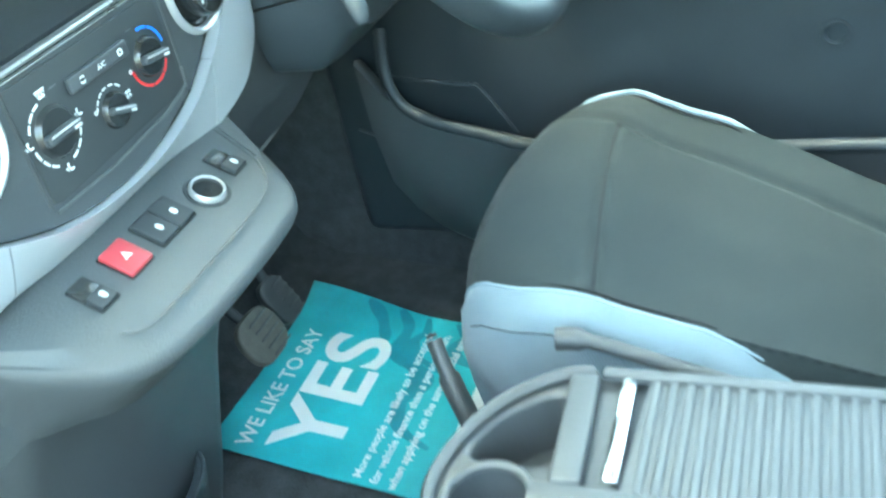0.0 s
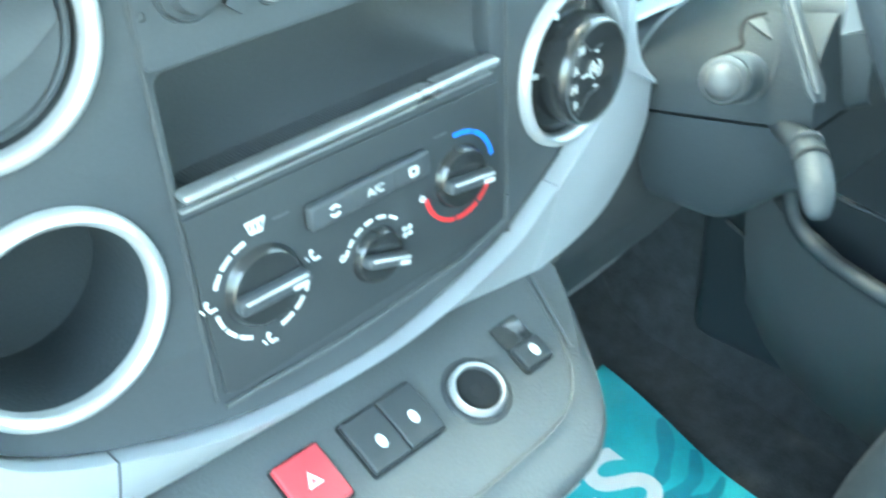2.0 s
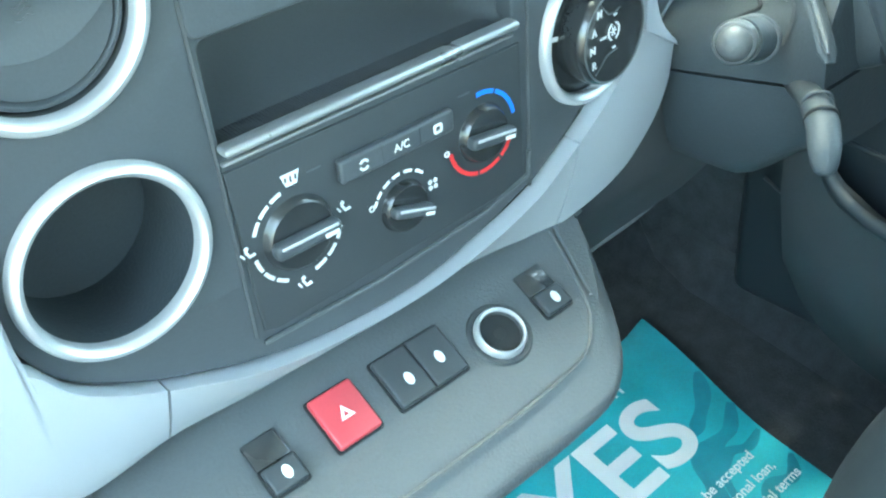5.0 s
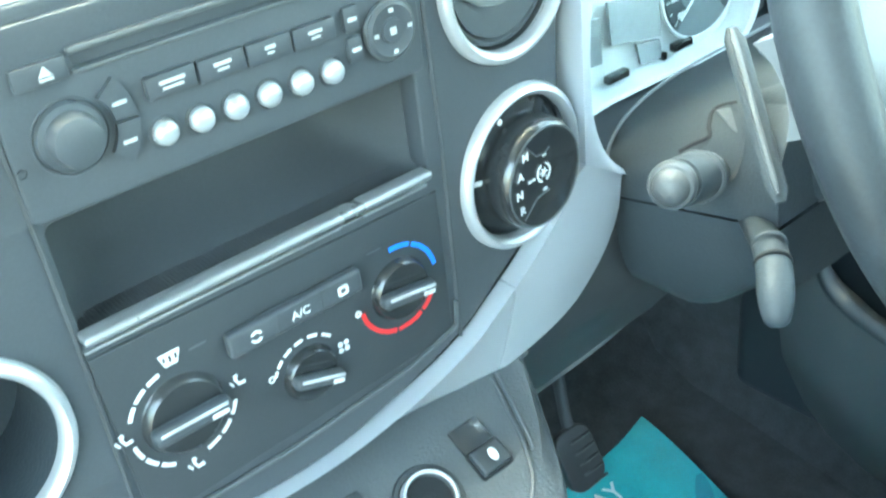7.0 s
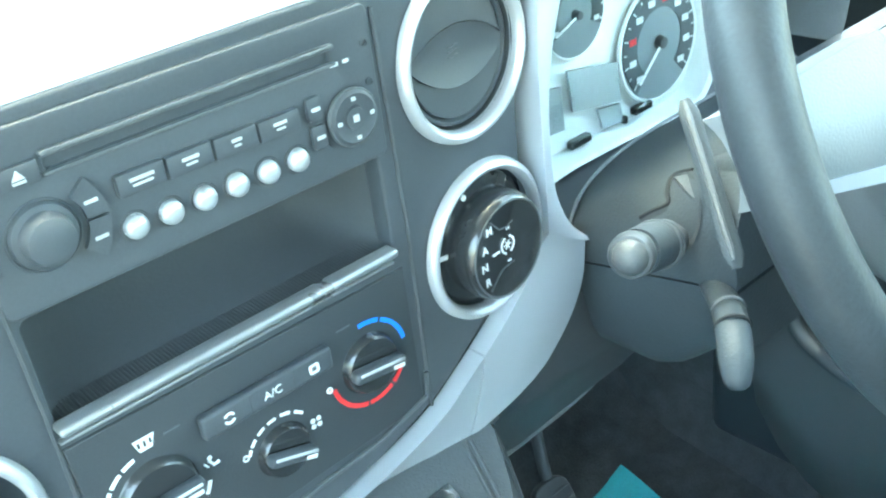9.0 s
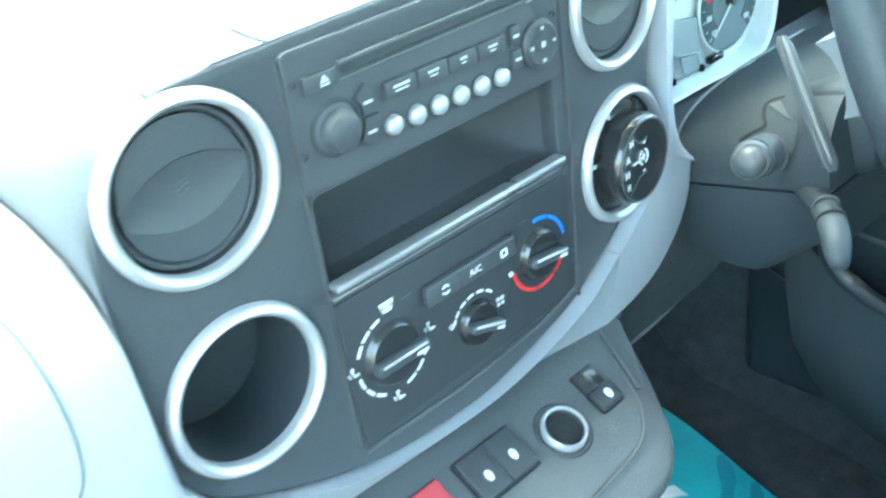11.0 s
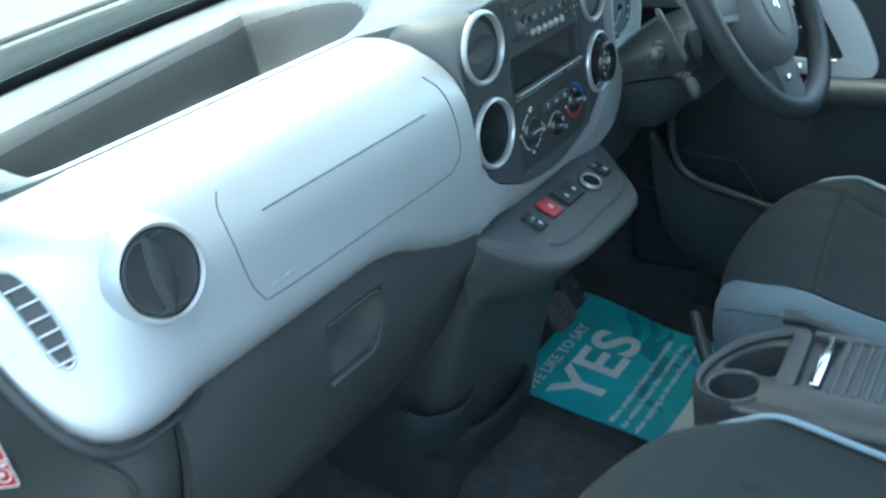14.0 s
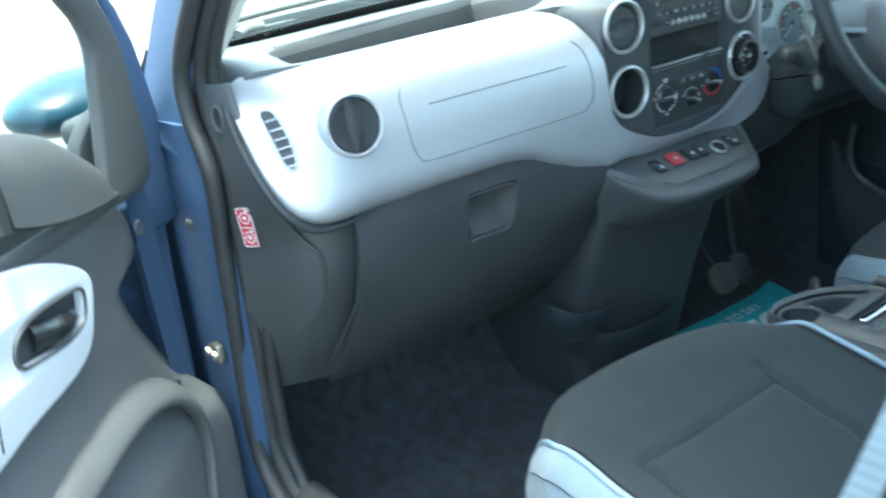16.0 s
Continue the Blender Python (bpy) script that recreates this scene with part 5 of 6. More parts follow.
part("surround", plate([(mid.x + (p.x - mid.x) * 0.95, mid.z + (p.z - mid.z) * 0.95) for p in LOOP], [], 0.004, Matrix(((1, 0, 0, 0), (0, 0, -1, 0.094), (0, 1, 0, 0), (0, 0, 0, 1)))), M_GAUGE, clu, "pale grey dial surround")


def dial(x, z, R, needle, sweep, start, bars, red=()):
    """A round grey gauge with a darker scale band, number bars and a pale needle at rest."""
    m = Matrix(((1, 0, 0, x), (0, 0, -1, 0.0895), (0, 1, 0, z), (0, 0, 0, 1)))
    d = part("dial", lathe([(0, 0.0008), (R, 0.0008), (R, -0.002)], m, 48), M_DIAL, clu, "grey dial face")
    part("dial_rim", torus(R * 1.03, R * 0.035, m, 48, 6), M_GAUGE, d, "thin pale rim")
    part("scale_band", arc_band(R * 0.60, R * 0.98, start - sweep - 8, start + 8, 0.0014, m, 44), M_BAND, d, "darker scale band")
    for k in range(2 * bars - 1):
        a = radians(start - sweep * k / (2 * bars - 2))
        part("tick", box((R * 0.92, 0, 0.0018), (R * (0.10 if k % 2 == 0 else 0.06), 0.0009, 0.0004), 0, 1, m @ Matrix.Rotation(a, 4, "Z")), M_ICON, d)
    for k in range(bars):
        a = radians(start - sweep * k / (bars - 1))
        part("number_bar", box((R * 0.75 * math.cos(a), R * 0.75 * math.sin(a), 0.0018), (R * 0.17, R * 0.11, 0.0004), 0, 1, m), M_REDPRINT if k in red else M_ICON, d)
    part("needle", box((R * 0.42, 0, 0.004), (R * 0.86, R * 0.055, 0.001), 0.0004, 1, m @ Matrix.Rotation(radians(needle), 4, "Z")), M_WHITE, d)
    part("needle_hub", lathe([(0, 0.006), (R * 0.10, 0.0055), (R * 0.13, 0)], m, 20), M_GREY, d)


dial(0.392, 0.6625, 0.040, 222, 262, 222, 10, (2, 5))
dial(0.309, 0.706, 0.027, 200, 220, 200, 6)
for q in ([(0.299, 0.672), (0.348, 0.662), (0.350, 0.634), (0.302, 0.643)], [(0.326, 0.636), (0.349, 0.632), (0.352, 0.6185), (0.330, 0.621)], [(0.262, 0.668), (0.292, 0.664), (0.293, 0.634), (0.263, 0.636)]):
    part("display", plate(q, [], 0.002, Matrix(((1, 0, 0, 0), (0, 0, -1, 0.0885), (0, 1, 0, 0), (0, 0, 0, 1)))), M_DISPLAY, clu, "pale grey display panel")
for x, z, w in ((0.371, 0.6215, 0.019), (0.352, 0.6195, 0.004), (0.306, 0.6210, 0.020)):
    part("dark_slot", box((x, 0.0885, z), (w, 0.006, 0.0058), 0.001, 1), M_GLOSS, clu)
lens = part("lens", shell([[Vector((x, 0.074 + 0.05 * (z - 0.62), z)) for z in (0.612, 0.66, 0.71, 0.76)] for x in (0.228, 0.28, 0.33, 0.38, 0.422)], (0, 0.002, 0)), M_LENS, clu, "clear lens")
lens.visible_shadow = False
part("lower_trim", shell([[Vector((x, 0.090, 0.612)), Vector((x, 0.072, 0.600)), Vector((x, 0.035, 0.590)), Vector((x, 0.020, 0.570))] for x in (0.19, 0.25, 0.32, 0.40, 0.48, 0.55)], (0, 0.004, -0.004)), M_FACIA, clu)

col = thing("steering_column", (0.36, -0.03, 0.50), "dark grey steering column shroud with a round-ended stalk and a paddle", "steering column")
def shroud_at(q, a, out=0.0):
    """q: 0 to 1 towards the wheel; a: the angle round the upper half, 180 degrees at the passenger's side."""
    return Vector((0.372 + (0.150 + out) * math.copysign(abs(math.cos(a)) ** 0.55, math.cos(a)), 0.020 - 0.110 * q + 0.012 * math.sin(a), 0.595 + 0.020 * q + (0.045 + 0.020 * q + out) * math.sin(a) ** 0.7))


UNDER = [(0.222, 0.588), (0.2235, 0.575), (0.2275, 0.556), (0.233, 0.538), (0.239, 0.528), (0.249, 0.522), (0.275, 0.519), (0.32, 0.518)]
upper, lower = [], []
for t in range(11):
    q = t / 10
    lift = 0.046 * step(0.35, 1.0, q)
    upper.append([shroud_at(q, math.pi * k / 32) for k in range(33)])
    low = [Vector((x + 0.003, 0.021 - 0.110 * q, min(z + lift * (0.60 - z) / 0.08, 0.589 + 0.020 * q))) for x, z in UNDER]
    lower.append([Vector((0.225, 0.021 - 0.110 * q, 0.5915 + 0.020 * q))] + low + [Vector((0.744 - p.x, p.y, p.z)) for p in reversed(low)] + [Vector((0.519, 0.021 - 0.110 * q, 0.5915 + 0.020 * q))])
part("upper_shroud", loft(upper), M_COLUMN, col, angle=50)
part("lower_shroud", loft(lower), M_COLUMN, col, angle=50)
# paler rear edge of the shroud against the trim under the gauges
part("shroud_edge", tube([shroud_at(0.0, a, 0.0012) + Vector((0, 0.001, 0)) for a in (3.0 - 1.5 * k / 20 for k in range(21))], 0.0010, 6), M_HUB, col, "thin paler rear edge")
# cut-out in the shroud's flank, its shade painted as a dark sheet: the stalk comes out of it, a hooked edge above
cut = smooth_path([shroud_at(q, a, 0.0004) for q, a in ((0.44, 2.713), (0.51, 2.640), (0.58, 2.575), (0.55, 2.470), (0.525, 2.36), (0.535, 2.295), (0.57, 2.268), (0.62, 2.258))], 5)
floor_ = smooth_path([shroud_at(q, a, 0.0004) for q, a in ((0.48, 3.060), (0.56, 3.04), (0.64, 3.02), (0.70, 2.99), (0.75, 2.95), (0.79, 2.85), (0.80, 2.70), (0.78, 2.56))], 5)
part("cut_out", shell([[a.lerp(b, q) + Vector((-0.0006, 0, 0.0003)) for q in (0, 0.25, 0.5, 0.75, 1)] for a, b in zip(cut, floor_)], (0.001, 0.001, -0.001)), M_RECESS_SHADE, col, "dark sheet for the stalk opening's shade", 60)
part("shroud_notch", tube(cut, 0.0013, 8), M_THREAD, col, "dark hooked edge of the shroud")
part("notch_face", shell([[shroud_at(0.555 + 0.07 * t, 2.335 - 0.02 * t, 0.0020), shroud_at(0.70 + 0.04 * t, 2.50 + 0.04 * t, 0.0020)] for t in (0, 0.5, 1)], (0.001, 0.002, -0.001)), M_GREY, col, "small pale face inside the notch")
st = part("stalk", tube(smooth_path([(0.262, -0.036, 0.610), (0.225, -0.051, 0.631), (0.190, -0.064, 0.648), (0.172, -0.0685, 0.6545)], 5), [0.0072] * 8 + [0.0120] * 6 + [0.0117, 0.0113], 20), M_COLUMN, col, "dark grey stalk")
tip_dir = Vector((-0.86, -0.42, 0.25)).to_track_quat("Z", "Y").to_matrix().to_4x4()
TIP = Vector((0.1635, -0.0712, 0.6575))
part("stalk_end", lathe([(0.0095, -0.010), (0.0112, -0.004), (0.0113, 0.0008), (0.0104, 0.0030), (0.0090, 0.0036), (0.0089, 0.0032), (0.0084, 0.0052), (0.0064, 0.0078), (0.0034, 0.0092), (0, 0.0096)], Matrix.Translation(TIP) @ tip_dir, 36), M_BLACK, st, "rounded stalk end")
part("stalk_collar", torus(0.0121, 0.0011, Matrix.Translation((0.192, -0.0632, 0.647)) @ tip_dir, 32, 8), M_GREY, st, "ribbed collar")
part("stalk_collar", torus(0.0119, 0.0009, Matrix.Translation((0.197, -0.0615, 0.6447)) @ tip_dir, 32, 8), M_FACIA, st, "ribbed collar")
# switch housing behind the paddle, reaching to the wheel
part("switch_housing", loft([[Vector((cx + 0.020 * math.copysign(abs(math.cos(a)) ** 0.6, math.cos(a)), y, cz + h * math.copysign(abs(math.sin(a)) ** 0.6, math.sin(a)))) for a in (2 * math.pi * k / 28 for k in range(28))] for cx, y, cz, h in ((0.272, -0.030, 0.634, 0.020), (0.270, -0.060, 0.638, 0.030), (0.268, -0.082, 0.642, 0.034), (0.275, -0.100, 0.646, 0.030))]), M_COLUMN, col, "dark switch housing behind the wheel", 50)
blade = [Vector((0.246 - 0.037 * t, -0.040 - 0.058 * t, 0.698 - 0.062 * t)) for t in (k / 14 for k in range(15))]
pad_ = part("paddle", tube([p + Vector((0.003, 0.0015, 0)) for p in blade], [0.003] + [0.0056] * 13 + [0.003], 12, flat=0.5), M_COLUMN, col, "curved dark shift paddle")
part("paddle_edge", tube([p + Vector((-0.003, -0.0024, 0.0022)) for p in blade[:-1]], [0.0012] + [0.0019] * 12 + [0.001], 8), M_GREY, pad_, "smooth paler leading edge")
lv = part("lower_stalk", tube(smooth_path([(0.275, -0.030, 0.590), (0.248, -0.053, 0.603), (0.206, -0.096, 0.614)], 6), [0.007] * 5 + [0.0080] * 8, 14, flat=0.85), M_COLUMN, col, "short lower stalk")
part("stalk_tip", tube(smooth_path([(0.207, -0.095, 0.614), (0.194, -0.107, 0.612), (0.183, -0.116, 0.606), (0.176, -0.122, 0.596)], 5), [0.0078] + [0.0086] * 9 + [0.0084, 0.008, 0.0074, 0.0066, 0.0055, 0.003], 16, flat=0.85), M_COLUMN, lv, "smooth dark stalk tip")
band = Matrix.Translation((0.197, -0.1045, 0.6130)) @ Vector((-0.70, -0.66, -0.20)).to_track_quat("Z", "Y").to_matrix().to_4x4()
part("stalk_band", torus(0.0083, 0.0010, band, 28, 6), M_THREAD, lv, "dark joint line")
part("stalk_band", torus(0.0078, 0.0009, band @ Matrix.Translation((0, 0, -0.013)), 28, 6), M_GREY, lv, "worn grey ring")

whl = thing("steering_wheel", (0.372, -0.14, 0.68), "black leather three-spoke steering wheel with pale satin inserts", "steering wheel")
WM = Matrix.Translation((0.345, -0.140, 0.703)) @ Matrix(((1, 0, 0, 0), (0, 0.433, -0.901, 0), (0, 0.901, 0.433, 0), (0, 0, 0, 1)))
part("rim", torus(0.164, 0.0165, WM, 96, 16, 1.0, 0.184), M_LEATHER, whl, "black leather rim")
secs = []
for c, k in ((-0.060, 0.92), (-0.045, 1.04), (-0.015, 1.08), (0.000, 1.04), (0.010, 0.95), (0.0165, 0.82), (0.0195, 0.66), (0.0210, 0.40), (0.0215, 0.12)):
    secs.append([WM @ Vector((k * 0.074 * math.copysign(abs(math.cos(a)) ** 0.75, math.cos(a)) * (1.0 - 0.22 * max(0, -math.sin(a))), -0.032 + k * (0.060 if math.sin(a) > 0 else 0.082) * math.copysign(abs(math.sin(a)) ** 0.8, math.sin(a)), c)) for a in (2 * math.pi * q / 44 for q in range(44))])
hub = part("hub", loft(secs), M_HUB, whl, "soft grey airbag cover, lightened for sky light", 60)
for e in (1.0, 0.91):
    part("cover_seam", tube([WM @ Vector((-0.002 + e * 0.040 * math.cos(a), -0.034 + e * 0.050 * math.sin(a), 0.0204 - 0.0006 * abs(math.sin(a)) + 0.0004 * (e < 1))) for a in (2 * math.pi * k / 48 for k in range(48))], 0.0006, 6, closed=True), M_HUB, hub)
part("badge", join(box((-0.004, -0.024, 0.0220), (0.012, 0.014, 0.002), 0.001, 2, WM), box((0.000, -0.036, 0.0220), (0.006, 0.016, 0.002), 0.001, 2, WM), box((-0.010, -0.034, 0.0220), (0.004, 0.008, 0.002), 0.001, 2, WM)), M_CHROME, hub, "plain chrome badge")
for sgn in (-1, 1):
    rows = [[WM @ Vector((sgn * (0.060 + 0.100 * t), 0.004 + 0.012 * t + w * (0.036 - 0.014 * t), -0.004 - 0.006 * t + 0.008 * (1 - w * w))) for w in (-1, -0.75, -0.5, 0, 0.5, 0.75, 1)] for t in (k / 8 for k in range(9))]
    part("spoke", shell(rows, WM.to_3x3() @ Vector((0, 0, -0.022))), M_HUB, whl)
    part("spoke_insert", shell([[p + WM.to_3x3() @ Vector((0, 0, 0.0014)) for p in r[:2]] for r in rows[1:8]], WM.to_3x3() @ Vector((0, 0, -0.003))), M_SILVER, whl, "pale satin insert")
rows = [[WM @ Vector((w * (0.040 - 0.008 * t), -0.075 - 0.100 * t, -0.004 - 0.006 * t + 0.008 * (1 - w * w))) for w in (-1, -0.75, -0.5, 0, 0.5, 0.75, 1)] for t in (k / 8 for k in range(9))]
part("spoke", shell(rows, WM.to_3x3() @ Vector((0, 0, -0.022))), M_HUB, whl)
for w in (-0.024, 0.024):
    part("spoke_insert", box((w, -0.134, 0.000), (0.010, 0.010, 0.008), 0.003, 3, WM), M_CHROME, whl, "small bright insert")


# ---- seats ----
def seat(name, at, XL, XR, yf, yb, ztop, label="", front_round=0.07, lc=0.055, rc=0.055, drop=(0.03, 0.03), sag=0.0, both=True, seams=(0.225, 0.14, 0.74), ends=(9, 9)):
    """A cushion with pale side bolsters, piping, seams, and a raked backrest. XL, XR: its edges by depth from the front."""
    s = thing(name, at, label, "car seat", "front seats")
    def top(u, d):
        """u: 0 to 1 across; d: metres back from the front edge."""
        z = ztop - 0.20 * max(0, d - 0.10) * step(0.08, 0.2, d) + 0.016 * (abs(2 * u - 1) ** 3) * step(0.02, 0.2, d)
        fr = max(0, front_round - d)
        z -= front_round - math.sqrt(max(0, front_round ** 2 - fr * fr)) if fr < front_round else front_round
        cor = max(0, abs(2 * u - 1) - 0.62) / 0.38
        return z - drop[u > 0.5] * cor ** 3 * (1 - step(0.0, 0.22, d)) - sag * max(0, 1 - 2 * u) ** 2
    depth = yf - yb
    s0, ua, ub = seams
    ds = [0.0, 0.004, 0.012, 0.024, 0.04, 0.06, 0.085] + [0.10 + (depth - 0.10) * k / 90 for k in range(91)]
    us = [k / 90 for k in range(91)]
    rows = []
    for u in us:
        r = []
        for z in (ztop - front_round - 0.10, ztop - front_round - 0.05):
            xl, xr = lerp(XL, 0), lerp(XR, 0)
            r.append(Vector((xl + (xr - xl) * u, yf - 0.01 - (rc if u > 0.5 else lc) * abs(2 * u - 1) ** 2.6, z)))
        for d in ds:
            xl, xr = lerp(XL, d), lerp(XR, d)
            y = yf - d - (rc if u > 0.5 else lc) * (abs(2 * u - 1) ** 2.6) * (1 - step(0, 0.25, d))
            sd = s0 - (0.015 if ua > 0.1 else 0.045) * (u - ua) / (ub - ua)
            gap = abs(d - sd) if ua <= u <= ub else 1
            gap = min(gap, abs(u - ub + 0.16 * (d - sd)) * (xr - xl) if d > (sd - 0.04 if ua > 0.1 else 0.03) else 1)
            gap = min(gap, abs(u - ua) * (xr - xl) if ua > 0.1 and d > sd else 1)
            wr = -0.0060 * math.exp(-(gap / 0.007) ** 2) + 0.0018 * noise.noise(Vector((u * 6, d * 22, xl * 9)))
            r.append(Vector((xl + (xr - xl) * u, y, top(u, d) + wr)))
        rows.append(r)
    cushion = part("cushion", shell(rows, (0, 0, -0.03)), M_CLOTH, s, "charcoal cloth cushion", 60)
    for edge, sg in ((0, -1), (-1, 1)):
        line = rows[edge][2:]
        pts = []
        stop = ends[sg > 0]
        if stop < 1:
            part("side_panel", shell([[p + Vector((-sg * 0.002, 0, -0.002)), p + Vector((sg * 0.006, 0, -0.014)), p + Vector((sg * 0.012, 0, -0.045)), p + Vector((sg * 0.002, 0, -0.150))] for p in line], (-sg * 0.010, 0, -0.010)), M_CLOTH, cushion, "charcoal cloth side panel", 60)
            line = [p for p in line if yf - p.y < stop]
        edge_ = []
        for p in line:
            f = math.sqrt(min(1, max(0.02, (stop - (yf - p.y)) / 0.09)))
            p = p + Vector((sg * 0.010 * (1 - f), 0, -0.040 * (1 - f)))
            edge_.append(p)
            pts.append([p, p + Vector((sg * 0.012, 0.004, -0.010 * f)), p + Vector((sg * 0.022, 0.004, -0.035 * f)), p + Vector((sg * 0.020, 0.002, -0.080 * f)), p + Vector((sg * 0.006, 0, -0.150 * f))])
        line = edge_
        part("bolster", shell(pts, (-sg * 0.016, 0, -0.022)), M_BLUE_CLOTH, cushion, "pale blue side bolster", 60)
        fl = [[Vector((q.x, q.y, q.z)) for q in pts[0]], [Vector((q.x - sg * 0.05, q.y + 0.010, q.z - 0.006)) for q in pts[0]]]
        part("front_gusset", shell(fl, (0, -0.012, 0)), M_BLUE_CLOTH, cushion, "pale blue front corner")
        part("bolster_seam", tube([r[2] + Vector((sg * 0.0012, 0, 0.0)) for r in pts[3:]], 0.0007, 6), M_THREAD, cushion)
        if sg > 0 or both:
            part("piping", tube([p + Vector((sg * 0.001, 0, 0.0015)) for p in line], 0.0036, 8), M_PIPE, cushion, "pale blue piping")
        else:
            part("stitched_edge", tube([p + Vector((0, 0, 0.0006)) for p in line], 0.0018, 6), M_PIPE, cushion, "thin pale stitched edge")
        part("seam", tube([p + Vector((-sg * 0.008, 0, 0.0008)) for p in line], 0.0013, 6), M_THREAD, cushion)
    if True:
        def on(u, d):
            xl, xr = lerp(XL, d), lerp(XR, d)
            return Vector((xl + (xr - xl) * u, yf - d - (rc if u > 0.5 else lc) * (abs(2 * u - 1) ** 2.6) * (1 - step(0, 0.25, d)), top(u, d) + 0.0002))
        s0, ua, ub = seams
        for pts in ([on(ua + (ub - ua) * k / 20, s0 - (0.015 if ua > 0.1 else 0.045) * k / 20) for k in range(21)], [on(ua, (s0 if ua > 0.1 else 0.6) + 0.02 * k) for k in range(13 if ua > 0.1 else 2)], [on(ub - 0.004 * k, (s0 - 0.04 if ua > 0.1 else 0.02) + 0.025 * k) for k in range(15)]):
            part("seam", tube([p + Vector((0, 0, -0.0052)) for p in pts], 0.0011, 6), M_THREAD, cushion)
    # base and backrest
    xl, xr = lerp(XL, depth), lerp(XR, depth)
    cx = (xl + xr) / 2
    part("base", box((cx, yf - 0.30, (ztop - 0.16) / 2), (0.36, 0.40, ztop - 0.06), 0.03, 3), M_BLACK, s)
    rows = []
    for k in range(15):
        t = k / 14
        zc, yc = ztop - 0.04 + 0.62 * t, yb + 0.06 - 0.20 * t
        hw = 0.228 - 0.03 * t - 0.05 * step(0.8, 1, t)
        rows.append([Vector((cx + hw * u, yc + 0.045 * abs(u) ** 3 * (1 - 0.6 * t) - 0.02 * (1 - abs(u)), zc)) for u in (-1, -0.85, -0.7, -0.4, 0, 0.4, 0.7, 0.85, 1)])
    back = part("backrest", shell(rows, (0, -0.10, -0.01)), M_CLOTH, s, "charcoal cloth backrest", 60)
    for a, b in ((0, 2), (6, 8)):
        part("backrest_bolster", shell([[p + Vector((0, 0.006, 0)) for p in r[a:b + 1]] for r in rows[:12]], (0, -0.03, 0)), M_BLUE_CLOTH, back, "pale blue side bolster", 60)
    return s, cushion


seat("driver_seat", (0.39, -0.35, -0.05), [(0, 0.262), (0.02, 0.250), (0.07, 0.224), (0.14, 0.212), (0.2, 0.204), (0.3, 0.196), (0.5, 0.185)], [(0, 0.560), (0.03, 0.597), (0.07, 0.606), (0.11, 0.594), (0.16, 0.566), (0.25, 0.545), (0.34, 0.505), (0.5, 0.42)], -0.094, -0.62, 0.318,
     front_round=0.055, lc=0.014, rc=0.035, drop=(0.010, 0.012), sag=0.016, both=False, ends=(0.363, 0.336), seams=(0.165, 0.02, 0.84), label="charcoal cloth driver's seat with pale blue bolsters and piping")
seat("passenger_seat", (-0.37, -0.45, -0.05), [(0, -0.565), (0.12, -0.605), (0.5, -0.615)], [(0, -0.190), (0.07, -0.167), (0.15, -0.162), (0.3, -0.165), (0.5, -0.160)], -0.170, -0.76, 0.360,
     label="charcoal cloth passenger seat with pale blue bolsters and piping")
lever = part("seat_lever", tube(smooth_path([(0.162, -0.241, 0.292), (0.165, -0.27, 0.290), (0.160, -0.34, 0.274), (0.156, -0.40, 0.260)], 6), [0.011] * 6 + [0.007] * 13, 12), M_BLACK)
tagged(lever, "black plastic seat adjusting lever beside the driver's cushion", "lever")

# ---- armrest console between the seats ----
arm = thing("armrest_console", (0.0, -0.5, 0.0), "black armrest console with cup holders and a ribbed sliding lid", "centre console")
AX0, AX1 = -0.092, 0.100
rim = smooth_path([(0.100, -0.30, 0), (0.096, -0.268, 0), (0.070, -0.232, 0), (0.035, -0.207, 0), (-0.01, -0.192, 0), (-0.055, -0.192, 0), (-0.084, -0.212, 0), (-0.092, -0.25, 0)], 4)
out = [(p.x, p.y) for p in rim] + [(AX0, -0.95), (AX1, -0.95)]
part("body", plate(out, [circle(-0.048, -0.243, 0.033, 36), [(p.x, p.y) for p in smooth_path([(0.068, -0.272, 0), (0.000, -0.280, 0), (-0.008, -0.240, 0), (-0.004, -0.214, 0), (0.030, -0.222, 0), (0.058, -0.245, 0)], 4, True)]], 0.16, Matrix.Translation((0, 0, 0.322)), 0.006), M_BLACK, arm)
part("plinth", box((-0.003, -0.58, 0.08), (0.17, 0.74, 0.18), 0.02, 2), M_BLACK, arm)
part("cup_rim", torus(0.034, 0.0042, pose(-0.048, -0.243, 0.3225), 48, 10), M_GREY, arm, "grey rim of the cup holder")
part("cup_well", lathe([(0.0332, 0.0), (0.030, -0.075), (0, -0.075)], pose(-0.048, -0.243, 0.321), 40, close=False), M_DEEP, arm)
part("tray_floor", box((0.03, -0.246, 0.262), (0.10, 0.085, 0.004), 0.001, 1), M_DEEP, arm)
part("front_wall", shell([[Vector((p.x, p.y + 0.002, 0.316)), Vector((p.x, p.y, 0.328)), Vector((p.x, p.y - 0.004, 0.3325)), Vector((p.x * 0.97, p.y - 0.008, 0.331))] for p in rim[2:]], (-0.002, -0.003, -0.004)), M_GREY, arm)
part("cross_panel", box((0.030, -0.293, 0.3275), (0.122, 0.026, 0.010), 0.004, 3, Matrix.Translation((0.03, -0.293, 0)) @ Matrix.Rotation(radians(6), 4, "Z") @ Matrix.Translation((-0.03, 0.293, 0))), M_GREY, arm)
